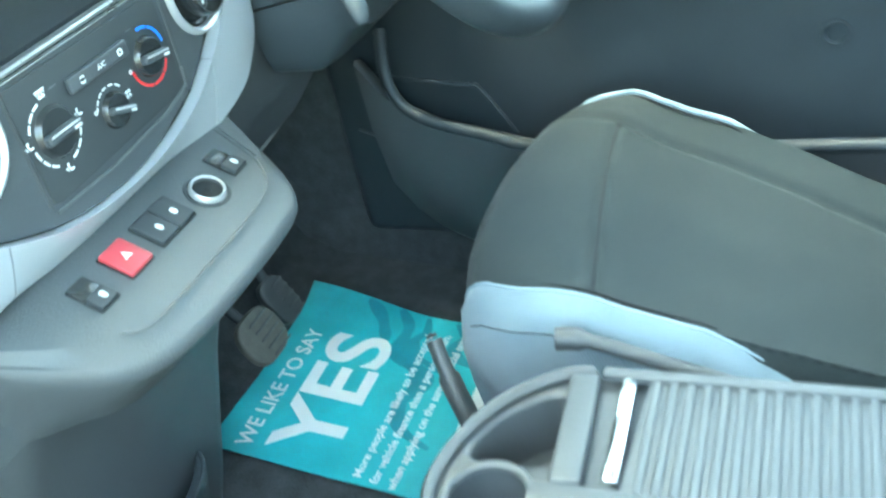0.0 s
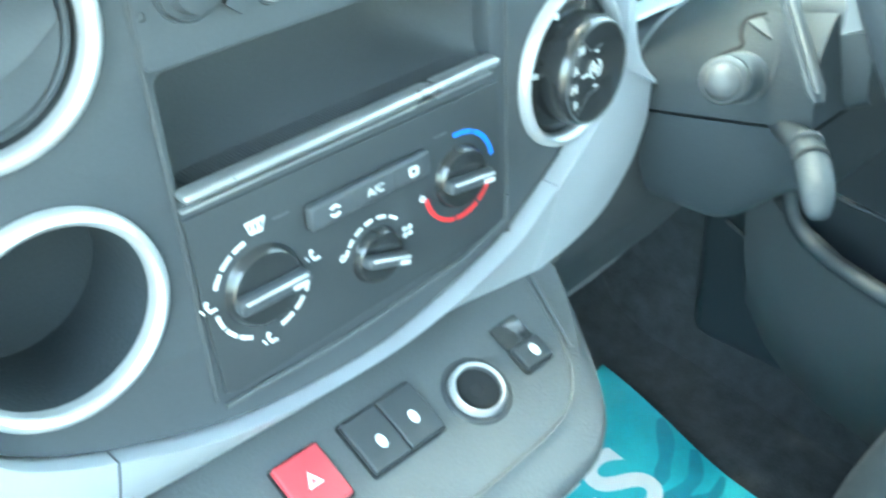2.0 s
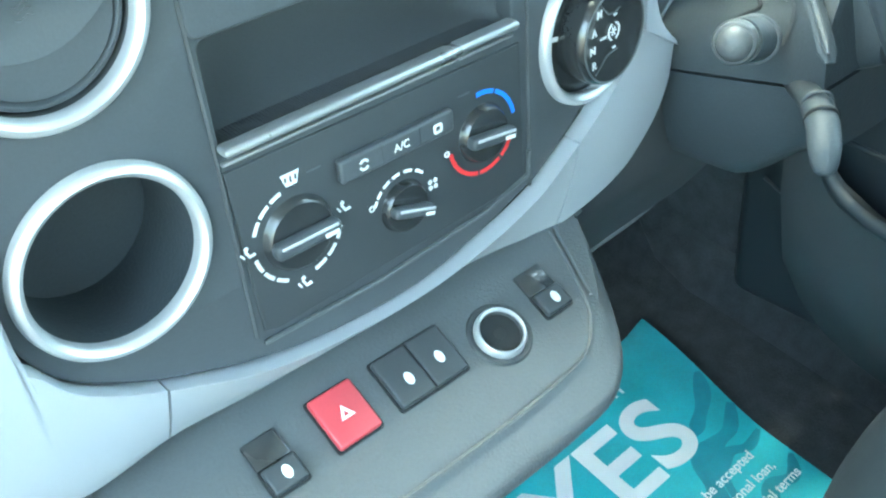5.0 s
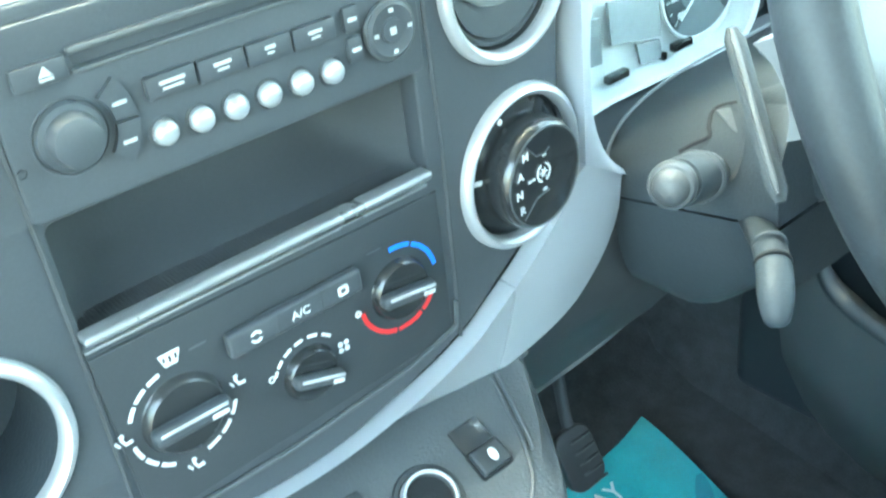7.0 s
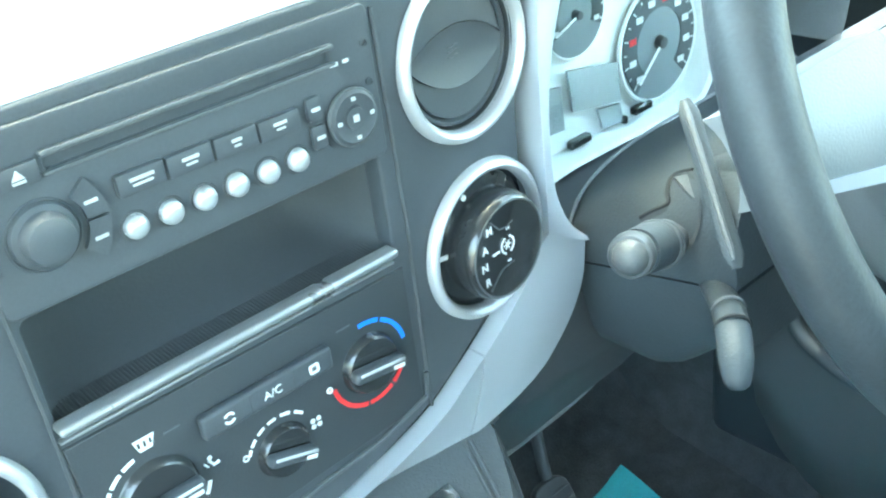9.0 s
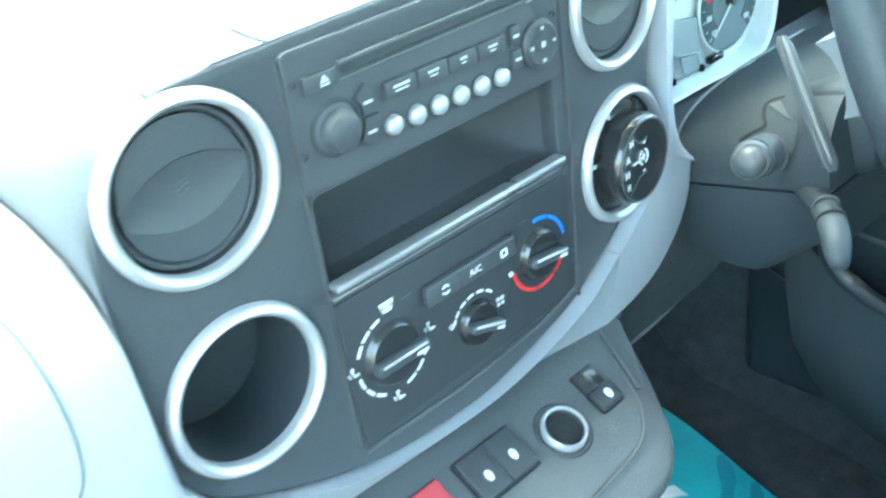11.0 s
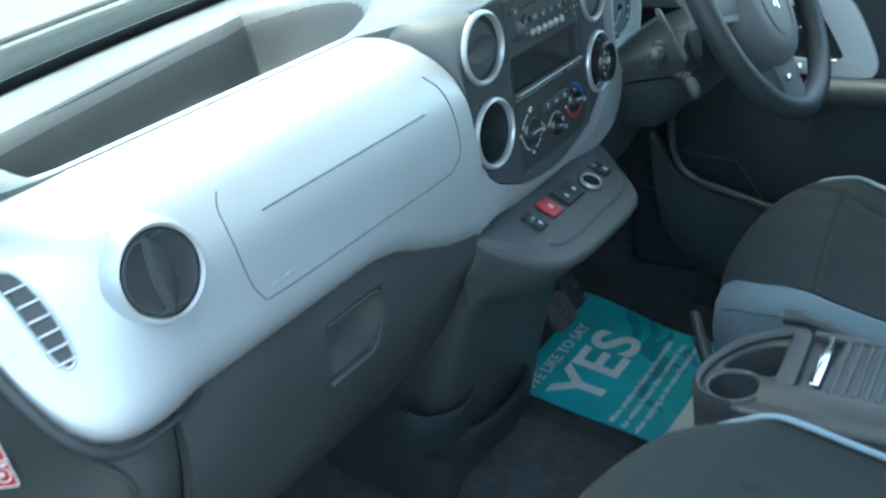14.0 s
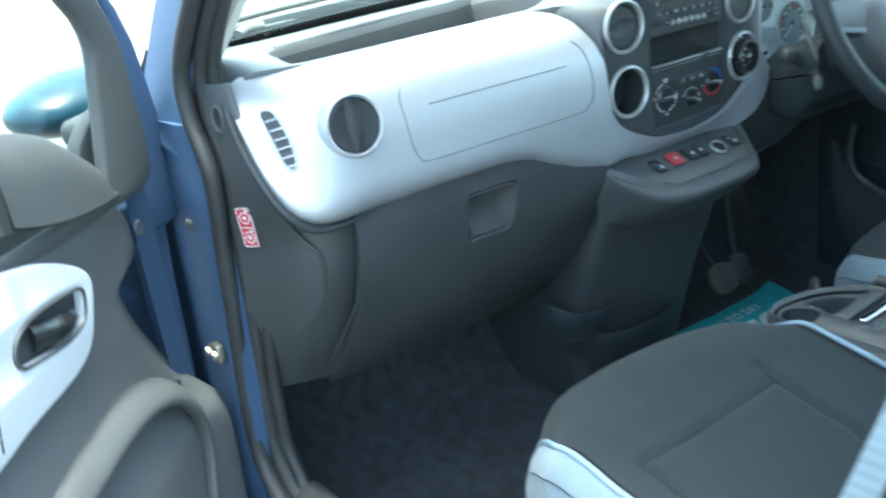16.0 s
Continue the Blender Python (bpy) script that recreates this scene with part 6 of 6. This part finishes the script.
part("lid_strip", box((0.030, -0.3295, 0.333), (0.113, 0.0125, 0.0045), 0.002, 3, Matrix.Translation((0.030, -0.3295, 0)) @ Matrix.Rotation(radians(4), 4, "Z") @ Matrix.Translation((-0.030, 0.3295, 0))), M_CHROME, arm, "bright chrome strip")
lid = part("sliding_lid", box((0.027, -0.565, 0.3265), (0.124, 0.45, 0.006), 0.002, 2), M_GREY, arm, "ribbed grey sliding lid")
for k in range(31):
    part("rib", tube([(-0.033, -0.354 - 0.0135 * k, 0.3290), (0.087, -0.347 - 0.0135 * k, 0.3290)], 0.0045, 8, flat=0.75), M_GREY, lid)
part("side_rail", box((0.0940, -0.60, 0.330), (0.012, 0.60, 0.008), 0.003, 3), M_GREY, arm)
part("side_rail", shell([[Vector((x, y, z)) for x, z in ((-0.032, 0.331), (-0.045, 0.332), (-0.060, 0.328), (-0.078, 0.312), (-0.095, 0.270), (-0.098, 0.20))] for y in (-0.275, -0.30, -0.35, -0.95)], (0.004, 0, -0.004)), M_BLACK, arm)

for o in arm.children_recursive:
    for q in o.data.vertices:
        q.co.x, q.co.z = q.co.x + 0.010, q.co.z - 0.022

hb = thing("handbrake", (0.13, -0.2, 0.12), "black handbrake lever between console and driver's seat", "handbrake")
part("lever", tube(smooth_path([(0.206, -0.092, 0.242), (0.192, -0.104, 0.219), (0.176, -0.122, 0.186), (0.161, -0.147, 0.134), (0.146, -0.192, 0.04)], 6), [0.0085] * 8 + [0.0115] * 8 + [0.010] * 9, 14), M_BLACK, hb)
part("button", lathe([(0, 0.005), (0.0055, 0.003), (0.0065, 0)], Matrix.Translation((0.207, -0.090, 0.244)) @ Vector((0.4, 0.4, 0.8)).to_track_quat("Z", "Y").to_matrix().to_4x4(), 16), M_GREY, hb)

# ---- paper mat with its printing ----
pm = thing("paper_floor_mat", (0.41, 0.17, 0.004), "teal printed paper mat on the driver's floor carpet", "paper mat")
def mat_p(x, y, up=0.0):
    """A point of the sheet: x metres along its lines of print, y metres up it."""
    p = Vector((0.235 + x + 0.03 * y, y + 0.025 * x, 0))
    p.z = -0.0265 + 0.13 * (p.y - 0.12) + 0.0035 * noise.noise(Vector((p.x * 9, p.y * 9, 3))) + 0.010 * step(0.30, 0.36, x) * step(0.10, 0.2, y) + up
    return p
def side_l(y):
    return -0.002 + 0.002 * step(0.15, 0.30, y)
def side_r(y):
    return 0.330 + 0.020 * step(0.10, 0.31, y)
rows = []
for i in range(33):
    r = []
    for j in range(35):
        y = -0.055 + 0.362 * j / 34
        y -= 0.006 * math.sin(math.pi * i / 32) * step(0.2, 0.307, y)
        r.append(mat_p(side_l(y) + (side_r(y) - side_l(y)) * i / 32, y))
    rows.append(r)
part("sheet", shell(rows, (0, 0, -0.0015)), M_PAPER, pm)
for pts, wd in (([(0.330, 0.150), (0.300, 0.128), (0.268, 0.125), (0.235, 0.118), (0.215, 0.085), (0.190, 0.070), (0.150, 0.085), (0.105, 0.070), (0.080, 0.020)], 0.016), ([(0.325, 0.105), (0.295, 0.098), (0.270, 0.108), (0.245, 0.100), (0.228, 0.070), (0.215, 0.030)], 0.009),
                ([(0.335, 0.205), (0.312, 0.178), (0.280, 0.160), (0.258, 0.150)], 0.012), ([(0.325, 0.060), (0.300, 0.040), (0.272, 0.050), (0.250, 0.030), (0.240, -0.01)], 0.010)):
    line = smooth_path([(a, b, 0) for a, b in pts], 6)
    m_ = len(line) - 1
    rr = []
    for k, p in enumerate(line):
        d = (line[min(m_, k + 1)] - line[max(0, k - 1)]).normalized()
        w = wd * (0.15 + math.sin(math.pi * (0.06 + 0.9 * k / m_)) * (0.75 + 0.25 * math.sin(k * 0.5)))
        rr.append([mat_p(p.x - d.y * w * e, p.y + d.x * w * e, 0.0006) for e in (-1, 0, 1)])
    part("print_swirl", shell(rr, (0, 0, -0.0004)), M_PAPER_DARK, pm, "darker teal printed swirl")
part("white_swoosh", shell([[mat_p(a, -0.054, 0.0006), mat_p(a, (b - 0.054) / 2, 0.0006), mat_p(a, b, 0.0006)] for a, b in ((0.004 + 0.011 * k, 0.002 - 0.008 * math.sin(math.pi * (0.1 + 0.5 * k / 20))) for k in range(21))], (0, 0, -0.0004)), M_WHITE, pm, "white printed swoosh")
def lay(text, x0, y0, size, width=1.0, bold=0.0):
    bm = lettering(text, size, Matrix.Identity(4), 0.0006, "LEFT", width, bold)
    for vtx in bm.verts:
        vtx.co = mat_p(x0 + vtx.co.x, y0 + vtx.co.y, 0.0014 + vtx.co.z)
    return part("lettering", bm, M_WHITE, pm, "white printed words", flat=True)
lay("WE LIKE TO SAY", 0.0125, 0.2580, 0.0335, 0.966, 0.0003)
lay("YES", 0.0263, 0.1760, 0.1330, 1.14, 0.0026)
for k, tx in enumerate(("More people are likely to be accepted", "for vehicle finance than a personal loan,", "when applying on the same financial terms")):
    lay(tx, 0.0070 - 0.003 * k, 0.0900 - 0.0245 * k, 0.0170, 1.07, 0.0002)

# ---- pedals ----
for nm, x, z, lab in (("brake_pedal", 0.290, 0.142, "worn rubber brake pedal on a black arm"), ("accelerator_pedal", 0.385, 0.126, "black ribbed accelerator pedal")):
    pd = thing(nm, (x, 0.2, 0.1), lab, "pedal")
    pm_ = Matrix.Translation((x + 0.02, 0.200 if nm[0] == "b" else 0.230, z)) @ Euler((radians(-30), 0, 0)).to_matrix().to_4x4()
    w, h = (0.076, 0.066) if nm[0] == "b" else (0.050, 0.068)
    pad = part("pad", plate(rrect(-w / 2, -h / 2, w / 2, h / 2, w * 0.34), [], 0.012, pm_ @ Matrix.Translation((0, 0.006, 0)) @ Euler((radians(90), 0, 0)).to_matrix().to_4x4(), 0.003), M_WORN if nm[0] == "b" else M_BLACK, pd, "rounded rubber pad")
    for k in range(5):
        part("pad_rib", box((0, -0.0075, -h * 0.36 + h * 0.18 * k), (w * 0.55, 0.0022, 0.003), 0.001, 1, pm_), M_BLACK, pad)
    part("arm", tube(smooth_path([(x + 0.02, 0.215 if nm[0] == "b" else 0.245, z), (x + 0.03, 0.27, z + 0.05), (x + 0.04, 0.30, 0.34), (x + 0.04, 0.30, 0.42)], 5), 0.007, 10), M_DEEP, pd)

# ---- driver's door (closed) ----
dd = thing("door_2", (0.70, -0.3, 0.05), "closed driver's door with black trim, silver insert and a pocket", "door", kind="structure")
part("trim", box((0.71, -0.40, 0.358), (0.06, 1.30, 0.628), 0.02, 3), M_COLUMN, dd)
part("skin", box((0.79, -0.40, 0.30), (0.06, 1.34, 0.75), 0.03, 3), M_PAINT, dd)
# top pad's grey holds the sky light from the window
part("belt_pad", box((0.706, -0.42, 0.651), (0.072, 1.26, 0.050), 0.020, 4), M_HUB, dd, "padded door top, sky light in its grey")
part("window_seal", box((0.735, -0.42, 0.681), (0.030, 1.26, 0.012), 0.004, 2), M_RUBBER, dd)
dm = Matrix(((0, 0, -1, 0.672), (1, 0, 0, 0), (0, 1, 0, 0), (0, 0, 0, 1)))
ins = [(0.02, 0.545), (0.015, 0.605), (-0.02, 0.622), (-0.10, 0.621), (-0.165, 0.616), (-0.190, 0.598), (-0.207, 0.570), (-0.228, 0.517), (-0.233, 0.487), (-0.222, 0.469), (-0.187, 0.466), (-0.10, 0.474), (-0.02, 0.49)]
cup = [(-0.030, 0.575), (-0.060, 0.590), (-0.105, 0.591), (-0.132, 0.582), (-0.150, 0.560), (-0.170, 0.520), (-0.175, 0.504), (-0.160, 0.498), (-0.100, 0.501), (-0.045, 0.515), (-0.026, 0.545)]
cup = [(p.x, p.y) for p in smooth_path([(a, b, 0) for a, b in cup], 4, True)]
part("insert", plate([(p.x, p.y) for p in smooth_path([(a, b, 0) for a, b in ins], 4, True)], [cup], 0.012, dm, 0.004), M_SILVER_LIT, dd, "silver door insert, painted paler for daylight")
part("handle_recess", plate(cup, [], 0.004, dm @ Matrix.Translation((0, 0, -0.009))), M_HUB, dd, "grey handle recess")
part("recess_lip", box((0.668, -0.150, 0.4995), (0.010, 0.040, 0.007), 0.003, 3), M_RING, dd, "bright lower lip of the recess")
part("door_handle", box((0.668, -0.080, 0.548), (0.010, 0.090, 0.022), 0.005, 3), M_GLOSS, dd, "glossy black pull handle")
part("armrest", box((0.668, -0.42, 0.445), (0.055, 0.62, 0.050), 0.022, 4), M_BLACK, dd)
part("pocket", shell([[Vector((x, y, z)) for x, z in ((0.668, 0.03 + e), (0.628, 0.07 + e), (0.606, 0.17 + e), (0.602, 0.268 + e), (0.608, 0.272 + e), (0.620, 0.268 + e))] for y, e in ((0.15, 0.10), (0.12, 0.055), (0.09, 0.028), (0.05, 0.008), (0.0, -0.005), (-0.085, -0.027), (-0.30, -0.033), (-0.62, -0.028))], (0.006, 0, -0.002)), M_BLACK, dd)
part("pocket_lip", tube(smooth_path([(0.640, 0.120, 0.400), (0.612, 0.112, 0.360), (0.605, 0.105, 0.328), (0.602, 0.088, 0.301), (0.600, 0.055, 0.283), (0.600, 0.015, 0.271), (0.600, -0.035, 0.258), (0.600, -0.085, 0.246), (0.602, -0.30, 0.240), (0.602, -0.6, 0.245)], 6), 0.0085, 10), M_COLUMN, dd, "worn grey pocket lip")
part("pocket_edge", tube(smooth_path([(0.677, 0.165, 0.318), (0.677, 0.126, 0.310), (0.677, 0.030, 0.298), (0.677, 0.010, 0.292), (0.677, -0.033, 0.222)], 5), 0.0035, 8), M_COLUMN, dd)
part("trim_line", tube([(0.655, 0.20, 0.243), (0.640, 0.10, 0.213), (0.63, 0.0, 0.184), (0.63, -0.1, 0.165)], 0.002, 6), M_GREY, dd)
wp = part("window_pane", shell([[Vector((0.745 - 0.13 * t, y, 0.68 + 0.60 * t)) for t in (0, 0.5, 1)] for y in (0.05, -0.3, -0.6, -1.0)], (0.003, 0, 0)), M_GLASS, dd, "clear side window")
wp.visible_shadow = False
part("lock_bezel", torus(0.014, 0.003, Matrix.Translation((0.674, -0.448, 0.352)) @ Matrix.Rotation(radians(90), 4, "Y"), 24, 8), M_COLUMN, dd)

# ---- passenger's door (open) ----
pdr = thing("door_1", (-0.80, 0.185, 0.05), "open blue passenger door with black trim, silver insert and pocket", "door", kind="structure")
TH = radians(48)
U, NN = Vector((-math.sin(TH), -math.cos(TH), 0)), Vector((math.cos(TH), -math.sin(TH), 0))
HP = Vector((-0.80, 0.185, 0))
DM = Matrix(((U.x, 0, NN.x, HP.x), (U.y, 0, NN.y, HP.y), (0, 1, 0, 0), (0, 0, 0, 1)))


def dp(a, z, n=0.0):
    """A point of the open door: a along it from the hinge, z up, n in towards the cabin."""
    return DM @ Vector((a, z, n))


rows = []
for i in range(31):
    t = i / 30
    r = []
    for j in range(71):
        q = j / 70
        z = 0.02 + (0.70 + 0.02 * t + 0.030 * step(0.22, 0.40, t) - 0.02) * q
        a0 = lerp([(0.0, -0.012), (0.30, -0.010), (0.34, 0.010), (0.39, 0.055), (0.425, 0.085), (0.49, 0.130), (0.53, 0.150), (0.56, 0.158), (0.58, 0.156), (0.592, 0.135), (0.602, 0.103), (0.615, 0.090), (0.64, 0.090), (0.685, 0.112), (0.72, 0.118)], z)
        a = a0 + (1.08 - a0) * t ** 1.3
        n = -0.022 + 0.012 * math.sin(math.pi * q) - 0.028 * (1 - step(0, 0.05, a - a0)) 
        n += 0.020 * step(0.42, 0.34, z)
        n += 0.012 * step(0.10, 0.30, a) * step(0.50, 0.40, z)
        n -= 0.020 * step(0.66, 0.72, z)
        r.append(dp(a, z, n))
    rows.append(r)
# trim of the open door, with its daylight put into the grey
part("trim", shell(rows, -0.03 * NN), M_DOOR_LIT, pdr, "grained black door trim, lightened for daylight")
rows = []
for z in (-0.05, 0.1, 0.3, 0.5, 0.62, 0.66, 0.68):
    a0 = lerp([(-0.05, 0.06), (0.3, 0.030), (0.5, 0.040), (0.66, 0.048), (0.68, 0.05)], z)
    rows.append([dp(a, z, n) for a, n in ((a0 + 0.065, -0.030), (a0 + 0.015, -0.034), (a0 - 0.005, -0.040), (a0 - 0.025, -0.055), (a0 - 0.040, -0.085), (a0 - 0.030, -0.100), (0.2, -0.105), (0.6, -0.11), (1.10, -0.105), (1.10, -0.035))])
part("skin", shell(rows, (0, 0, 0.002)), M_PAINT, pdr, "metallic blue door skin")
# window frame and panes
GLASS_IN = [(0.190, 0.700), (0.178, 0.735), (0.168, 0.775), (0.159, 0.815), (0.150, 0.850), (0.147, 0.868), (0.150, 0.886), (0.160, 0.905), (0.190, 0.937), (0.25, 0.985), (0.40, 1.080), (0.58, 1.165), (0.76, 1.225), (0.98, 1.23), (1.04, 1.17), (1.05, 0.70)]
FRAME_OUT = [(0.126, 0.680), (0.100, 0.683), (0.088, 0.687), (0.078, 0.694), (0.072, 0.704), (0.070, 0.725), (0.070, 0.750), (0.0735, 0.790), (0.0755, 0.825), (0.080, 0.860), (0.090, 0.890), (0.110, 0.925), (0.170, 0.980), (0.38, 1.125), (0.57, 1.215), (0.75, 1.275), (1.0, 1.285), (1.10, 1.2), (1.11, 0.680)]
part("window_frame", plate(FRAME_OUT, [GLASS_IN], 0.018, DM @ Matrix.Translation((0, 0, -0.004)), 0.0075), M_FRAME, pdr, "dark grey window frame and sail panel", 60)
BLUE_OUT = [(-0.050, 0.600), (-0.052, 0.70), (-0.036, 0.76), (-0.025, 0.808), (-0.013, 0.855), (0.012, 0.905), (0.09, 0.985), (0.31, 1.140), (0.54, 1.240), (0.75, 1.305), (1.02, 1.310), (1.13, 1.21), (1.13, 0.600)]
part("outer_frame", plate(BLUE_OUT, [[(a - 0.110 + 0.090 * (a > 0.9), z + 0.012 - 0.052 * (z < 0.71)) for a, z in GLASS_IN]], 0.030, DM @ Matrix.Translation((0, 0, -0.040)), 0.006), M_PAINT, pdr, "blue outer window frame")
wp = part("window_pane", shell([[dp(a, z, -0.031) for z in (0.66, top)] for a, top in ((0.10, 0.87), (0.14, 0.90), (0.25, 0.98), (0.4, 1.08), (0.58, 1.17), (0.76, 1.23), (1.05, 1.23))], -0.004 * NN), M_GLASS, pdr, "clear side window")
wp.visible_shadow = False
part("pane_divider", tube([dp(0.404, 0.730, 0.004), dp(0.400, 0.85, 0.002), dp(0.392, 1.075, -0.008)], 0.017, 12, flat=0.7), M_RUBBER, pdr)
# rounded speaker pod at the foot of the window
rows = []
for k in range(33):
    t = 0.77 * k / 32
    a = 0.180 + 0.270 * t
    h = lerp([(0, 0.004), (0.03, 0.030), (0.06, 0.043), (0.10, 0.054), (0.16, 0.067), (0.22, 0.079), (0.3, 0.090), (0.4, 0.097), (0.5, 0.100), (0.68, 0.097), (1, 0.080)], t)
    rows.append([dp(a, 0.700 + 0.004 * t + 0.055 * t ** 2.5 + h * w, 0.010 * step(-0.05, 0.12, t) - 0.006 * w - 0.028 * w ** 6) for w in (-0.02, 0.0, 0.15, 0.35, 0.55, 0.72, 0.84, 0.92, 0.97, 1.0)])
part("speaker_pod", shell(rows, -0.03 * NN), M_FRAME, pdr, "rounded black speaker pod", 60)
part("pod_seam", tube([dp(0.180 + 0.270 * t, 0.699 + 0.004 * t + 0.055 * t ** 2.5, 0.0045) for t in (0.77 * k / 12 for k in range(13))], 0.0035, 8), M_THREAD, pdr)
ins = [(0.274, 0.632), (0.284, 0.590), (0.304, 0.558), (0.345, 0.539), (0.44, 0.526), (0.52, 0.510), (0.90, 0.45), (0.92, 0.69), (0.50, 0.702), (0.42, 0.692), (0.365, 0.681), (0.310, 0.660)]
hole = [(p.x, p.y) for p in smooth_path([(0.300, 0.626, 0), (0.335, 0.632, 0), (0.385, 0.633, 0), (0.420, 0.625, 0), (0.434, 0.608, 0), (0.428, 0.592, 0), (0.400, 0.586, 0), (0.345, 0.582, 0), (0.310, 0.590, 0), (0.299, 0.606, 0)], 4, True)]
part("insert", plate([(p.x, p.y) for p in smooth_path([(a, b, 0) for a, b in ins], 4, True)], [hole], 0.016, DM @ Matrix.Translation((0, 0, 0.004)), 0.005), M_SILVER_LIT, pdr, "silver door insert, painted paler for daylight")
hd = part("handle_cup", plate([(x, y) for x, y in hole], [], 0.004, DM @ Matrix.Translation((0, 0, -0.010))), M_DEEP, pdr)
part("door_handle", shell([[dp(0.312 + 0.080 * t, 0.598 + 0.010 * t + w * (0.010 + 0.006 * t), -0.004 + 0.010 * math.sin(math.pi * t) + 0.006 * (1 - w * w)) for w in (-1, -0.5, 0, 0.5, 1)] for t in (k / 8 for k in range(9))], -0.005 * NN), M_GLOSS, hd, "glossy black pull handle")
part("cup_rim", tube([DM @ Vector((x, y, 0.0045)) for x, y in hole], 0.0022, 8, closed=True), M_BLACK, hd)
part("insert_seam", tube([dp(0.44, 0.694, 0.0052), dp(0.442, 0.66, 0.0052), dp(0.455, 0.645, 0.0052), dp(0.475, 0.62, 0.0052), dp(0.49, 0.53, 0.0052)], 0.0012, 6), M_GREY, pdr)
part("screw_cap", lathe([(0.0045, 0.002), (0.0075, 0.003), (0.010, 0.001)], DM @ Matrix.Translation((0.135, 0.641, -0.008)), 24, close=False), M_DEEP, pdr)
# bin at the door's foot: an arched opening with a rounded border
arch = smooth_path([(0.16, 0.10, 0), (0.145, 0.22, 0), (0.124, 0.31, 0), (0.122, 0.35, 0), (0.140, 0.392, 0), (0.180, 0.430, 0), (0.232, 0.449, 0), (0.295, 0.450, 0), (0.37, 0.436, 0), (0.45, 0.414, 0), (0.60, 0.36, 0)], 6)
part("bin_border", tube([dp(p.x, p.y, 0.008) for p in arch], 0.024, 16, flat=0.45), M_FRAME, pdr, "rounded border of the door bin")
part("bin_floor", shell([[dp(a, z, -0.004 - 0.02 * math.sin(math.pi * min(1, (a - 0.12) * 3))) for z in (0.08, 0.25, 0.42)] for a in (0.125, 0.2, 0.3, 0.4, 0.6)], -0.004 * NN), M_COLUMN, pdr)

# door mirror outside
mir = thing("door_mirror", tuple(dp(0.0, 0.72, -0.16)), "glossy blue door mirror housing reflecting the sky", "door mirror")
rows = []
for k in range(25):
    a = 2 * math.pi * k / 24
    r = []
    for j in range(13):
        b = math.pi * j / 12
        r.append(dp(-0.150 + 0.135 * math.cos(a) * math.sin(b) ** 0.8, 0.757 + 0.046 * math.sin(a) * math.sin(b) ** 0.8 - 0.004 * math.cos(a), -0.235 + 0.085 * math.cos(b)))
    rows.append(r)
bm = bmesh.new()
vs = [[bm.verts.new(p) for p in r] for r in rows[:-1]]
for i in range(24):
    for j in range(12):
        bm.faces.new((vs[i][j], vs[(i + 1) % 24][j], vs[(i + 1) % 24][j + 1], vs[i][j + 1]))
part("housing", bm, M_MIRROR_SHELL, mir, angle=80)
part("foot", plate([(0.0, 0.80), (0.044, 0.792), (0.085, 0.781), (0.115, 0.768), (0.138, 0.750), (0.150, 0.715), (0.150, 0.66), (0.0, 0.66)], [], 0.022, DM @ Matrix.Translation((0, 0, -0.058)), 0.004), M_DEEP, mir, "black triangular mirror foot")
part("arm", box((0, 0, 0), (0.07, 0.04, 0.11), 0.015, 3, DM @ Matrix.Translation((-0.035, 0.735, -0.125))), M_DEEP, mir)

# red warning sticker on the dashboard's end
LM = Matrix.Translation((-0.7672, 0.0870, 0.601)) @ Matrix(((0.535, -0.10, -0.84, 0), (-0.845, -0.03, -0.535, 0), (0.03, 0.995, -0.10, 0), (0, 0, 0, 1))) @ Matrix.Diagonal((0.76, 0.84, 1, 1))
stk = thing("warning_sticker", (-0.767, 0.089, 0.57), "red and white warning sticker on the dashboard's end panel", "sticker")
part("sheet", plate(rrect(-0.0140, -0.033, 0.0140, 0.033, 0.003), [], 0.0008, LM), M_STICKER, stk)
part("border", plate(rrect(-0.0148, -0.034, 0.0148, 0.034, 0.0035), [rrect(-0.0134, -0.0325, 0.0134, 0.0325, 0.003)], 0.0006, LM @ Matrix.Translation((0, 0, 0.0004))), M_WHITE, stk)
for z in (0.017, -0.017):
    part("symbol_ring", torus(0.0095, 0.0010, LM @ Matrix.Translation((0.001, z, 0.0008)), 28, 6, 0.3), M_WHITE, stk)
    part("symbol_bar", join(box((0.001, z, 0.0008), (0.006, 0.006, 0.0005), 0.001, 1, LM), box((0.008, z + 0.012, 0.0008), (0.006, 0.003, 0.0005), 0, 1, LM)), M_WHITE, stk)
part("symbol_bar", box((0, 0, 0.0006), (0.026, 0.0012, 0.0005), 0, 1, LM), M_WHITE, stk)

# lever by the sill
tagged(part("bonnet_lever", tube(smooth_path([(-0.742, 0.02, 0.17), (-0.740, 0.005, 0.14), (-0.735, -0.01, 0.10), (-0.728, -0.02, 0.085)], 5), 0.008, 10, flat=0.7), M_GREY), "grey plastic lever on the black sill trim", "lever")
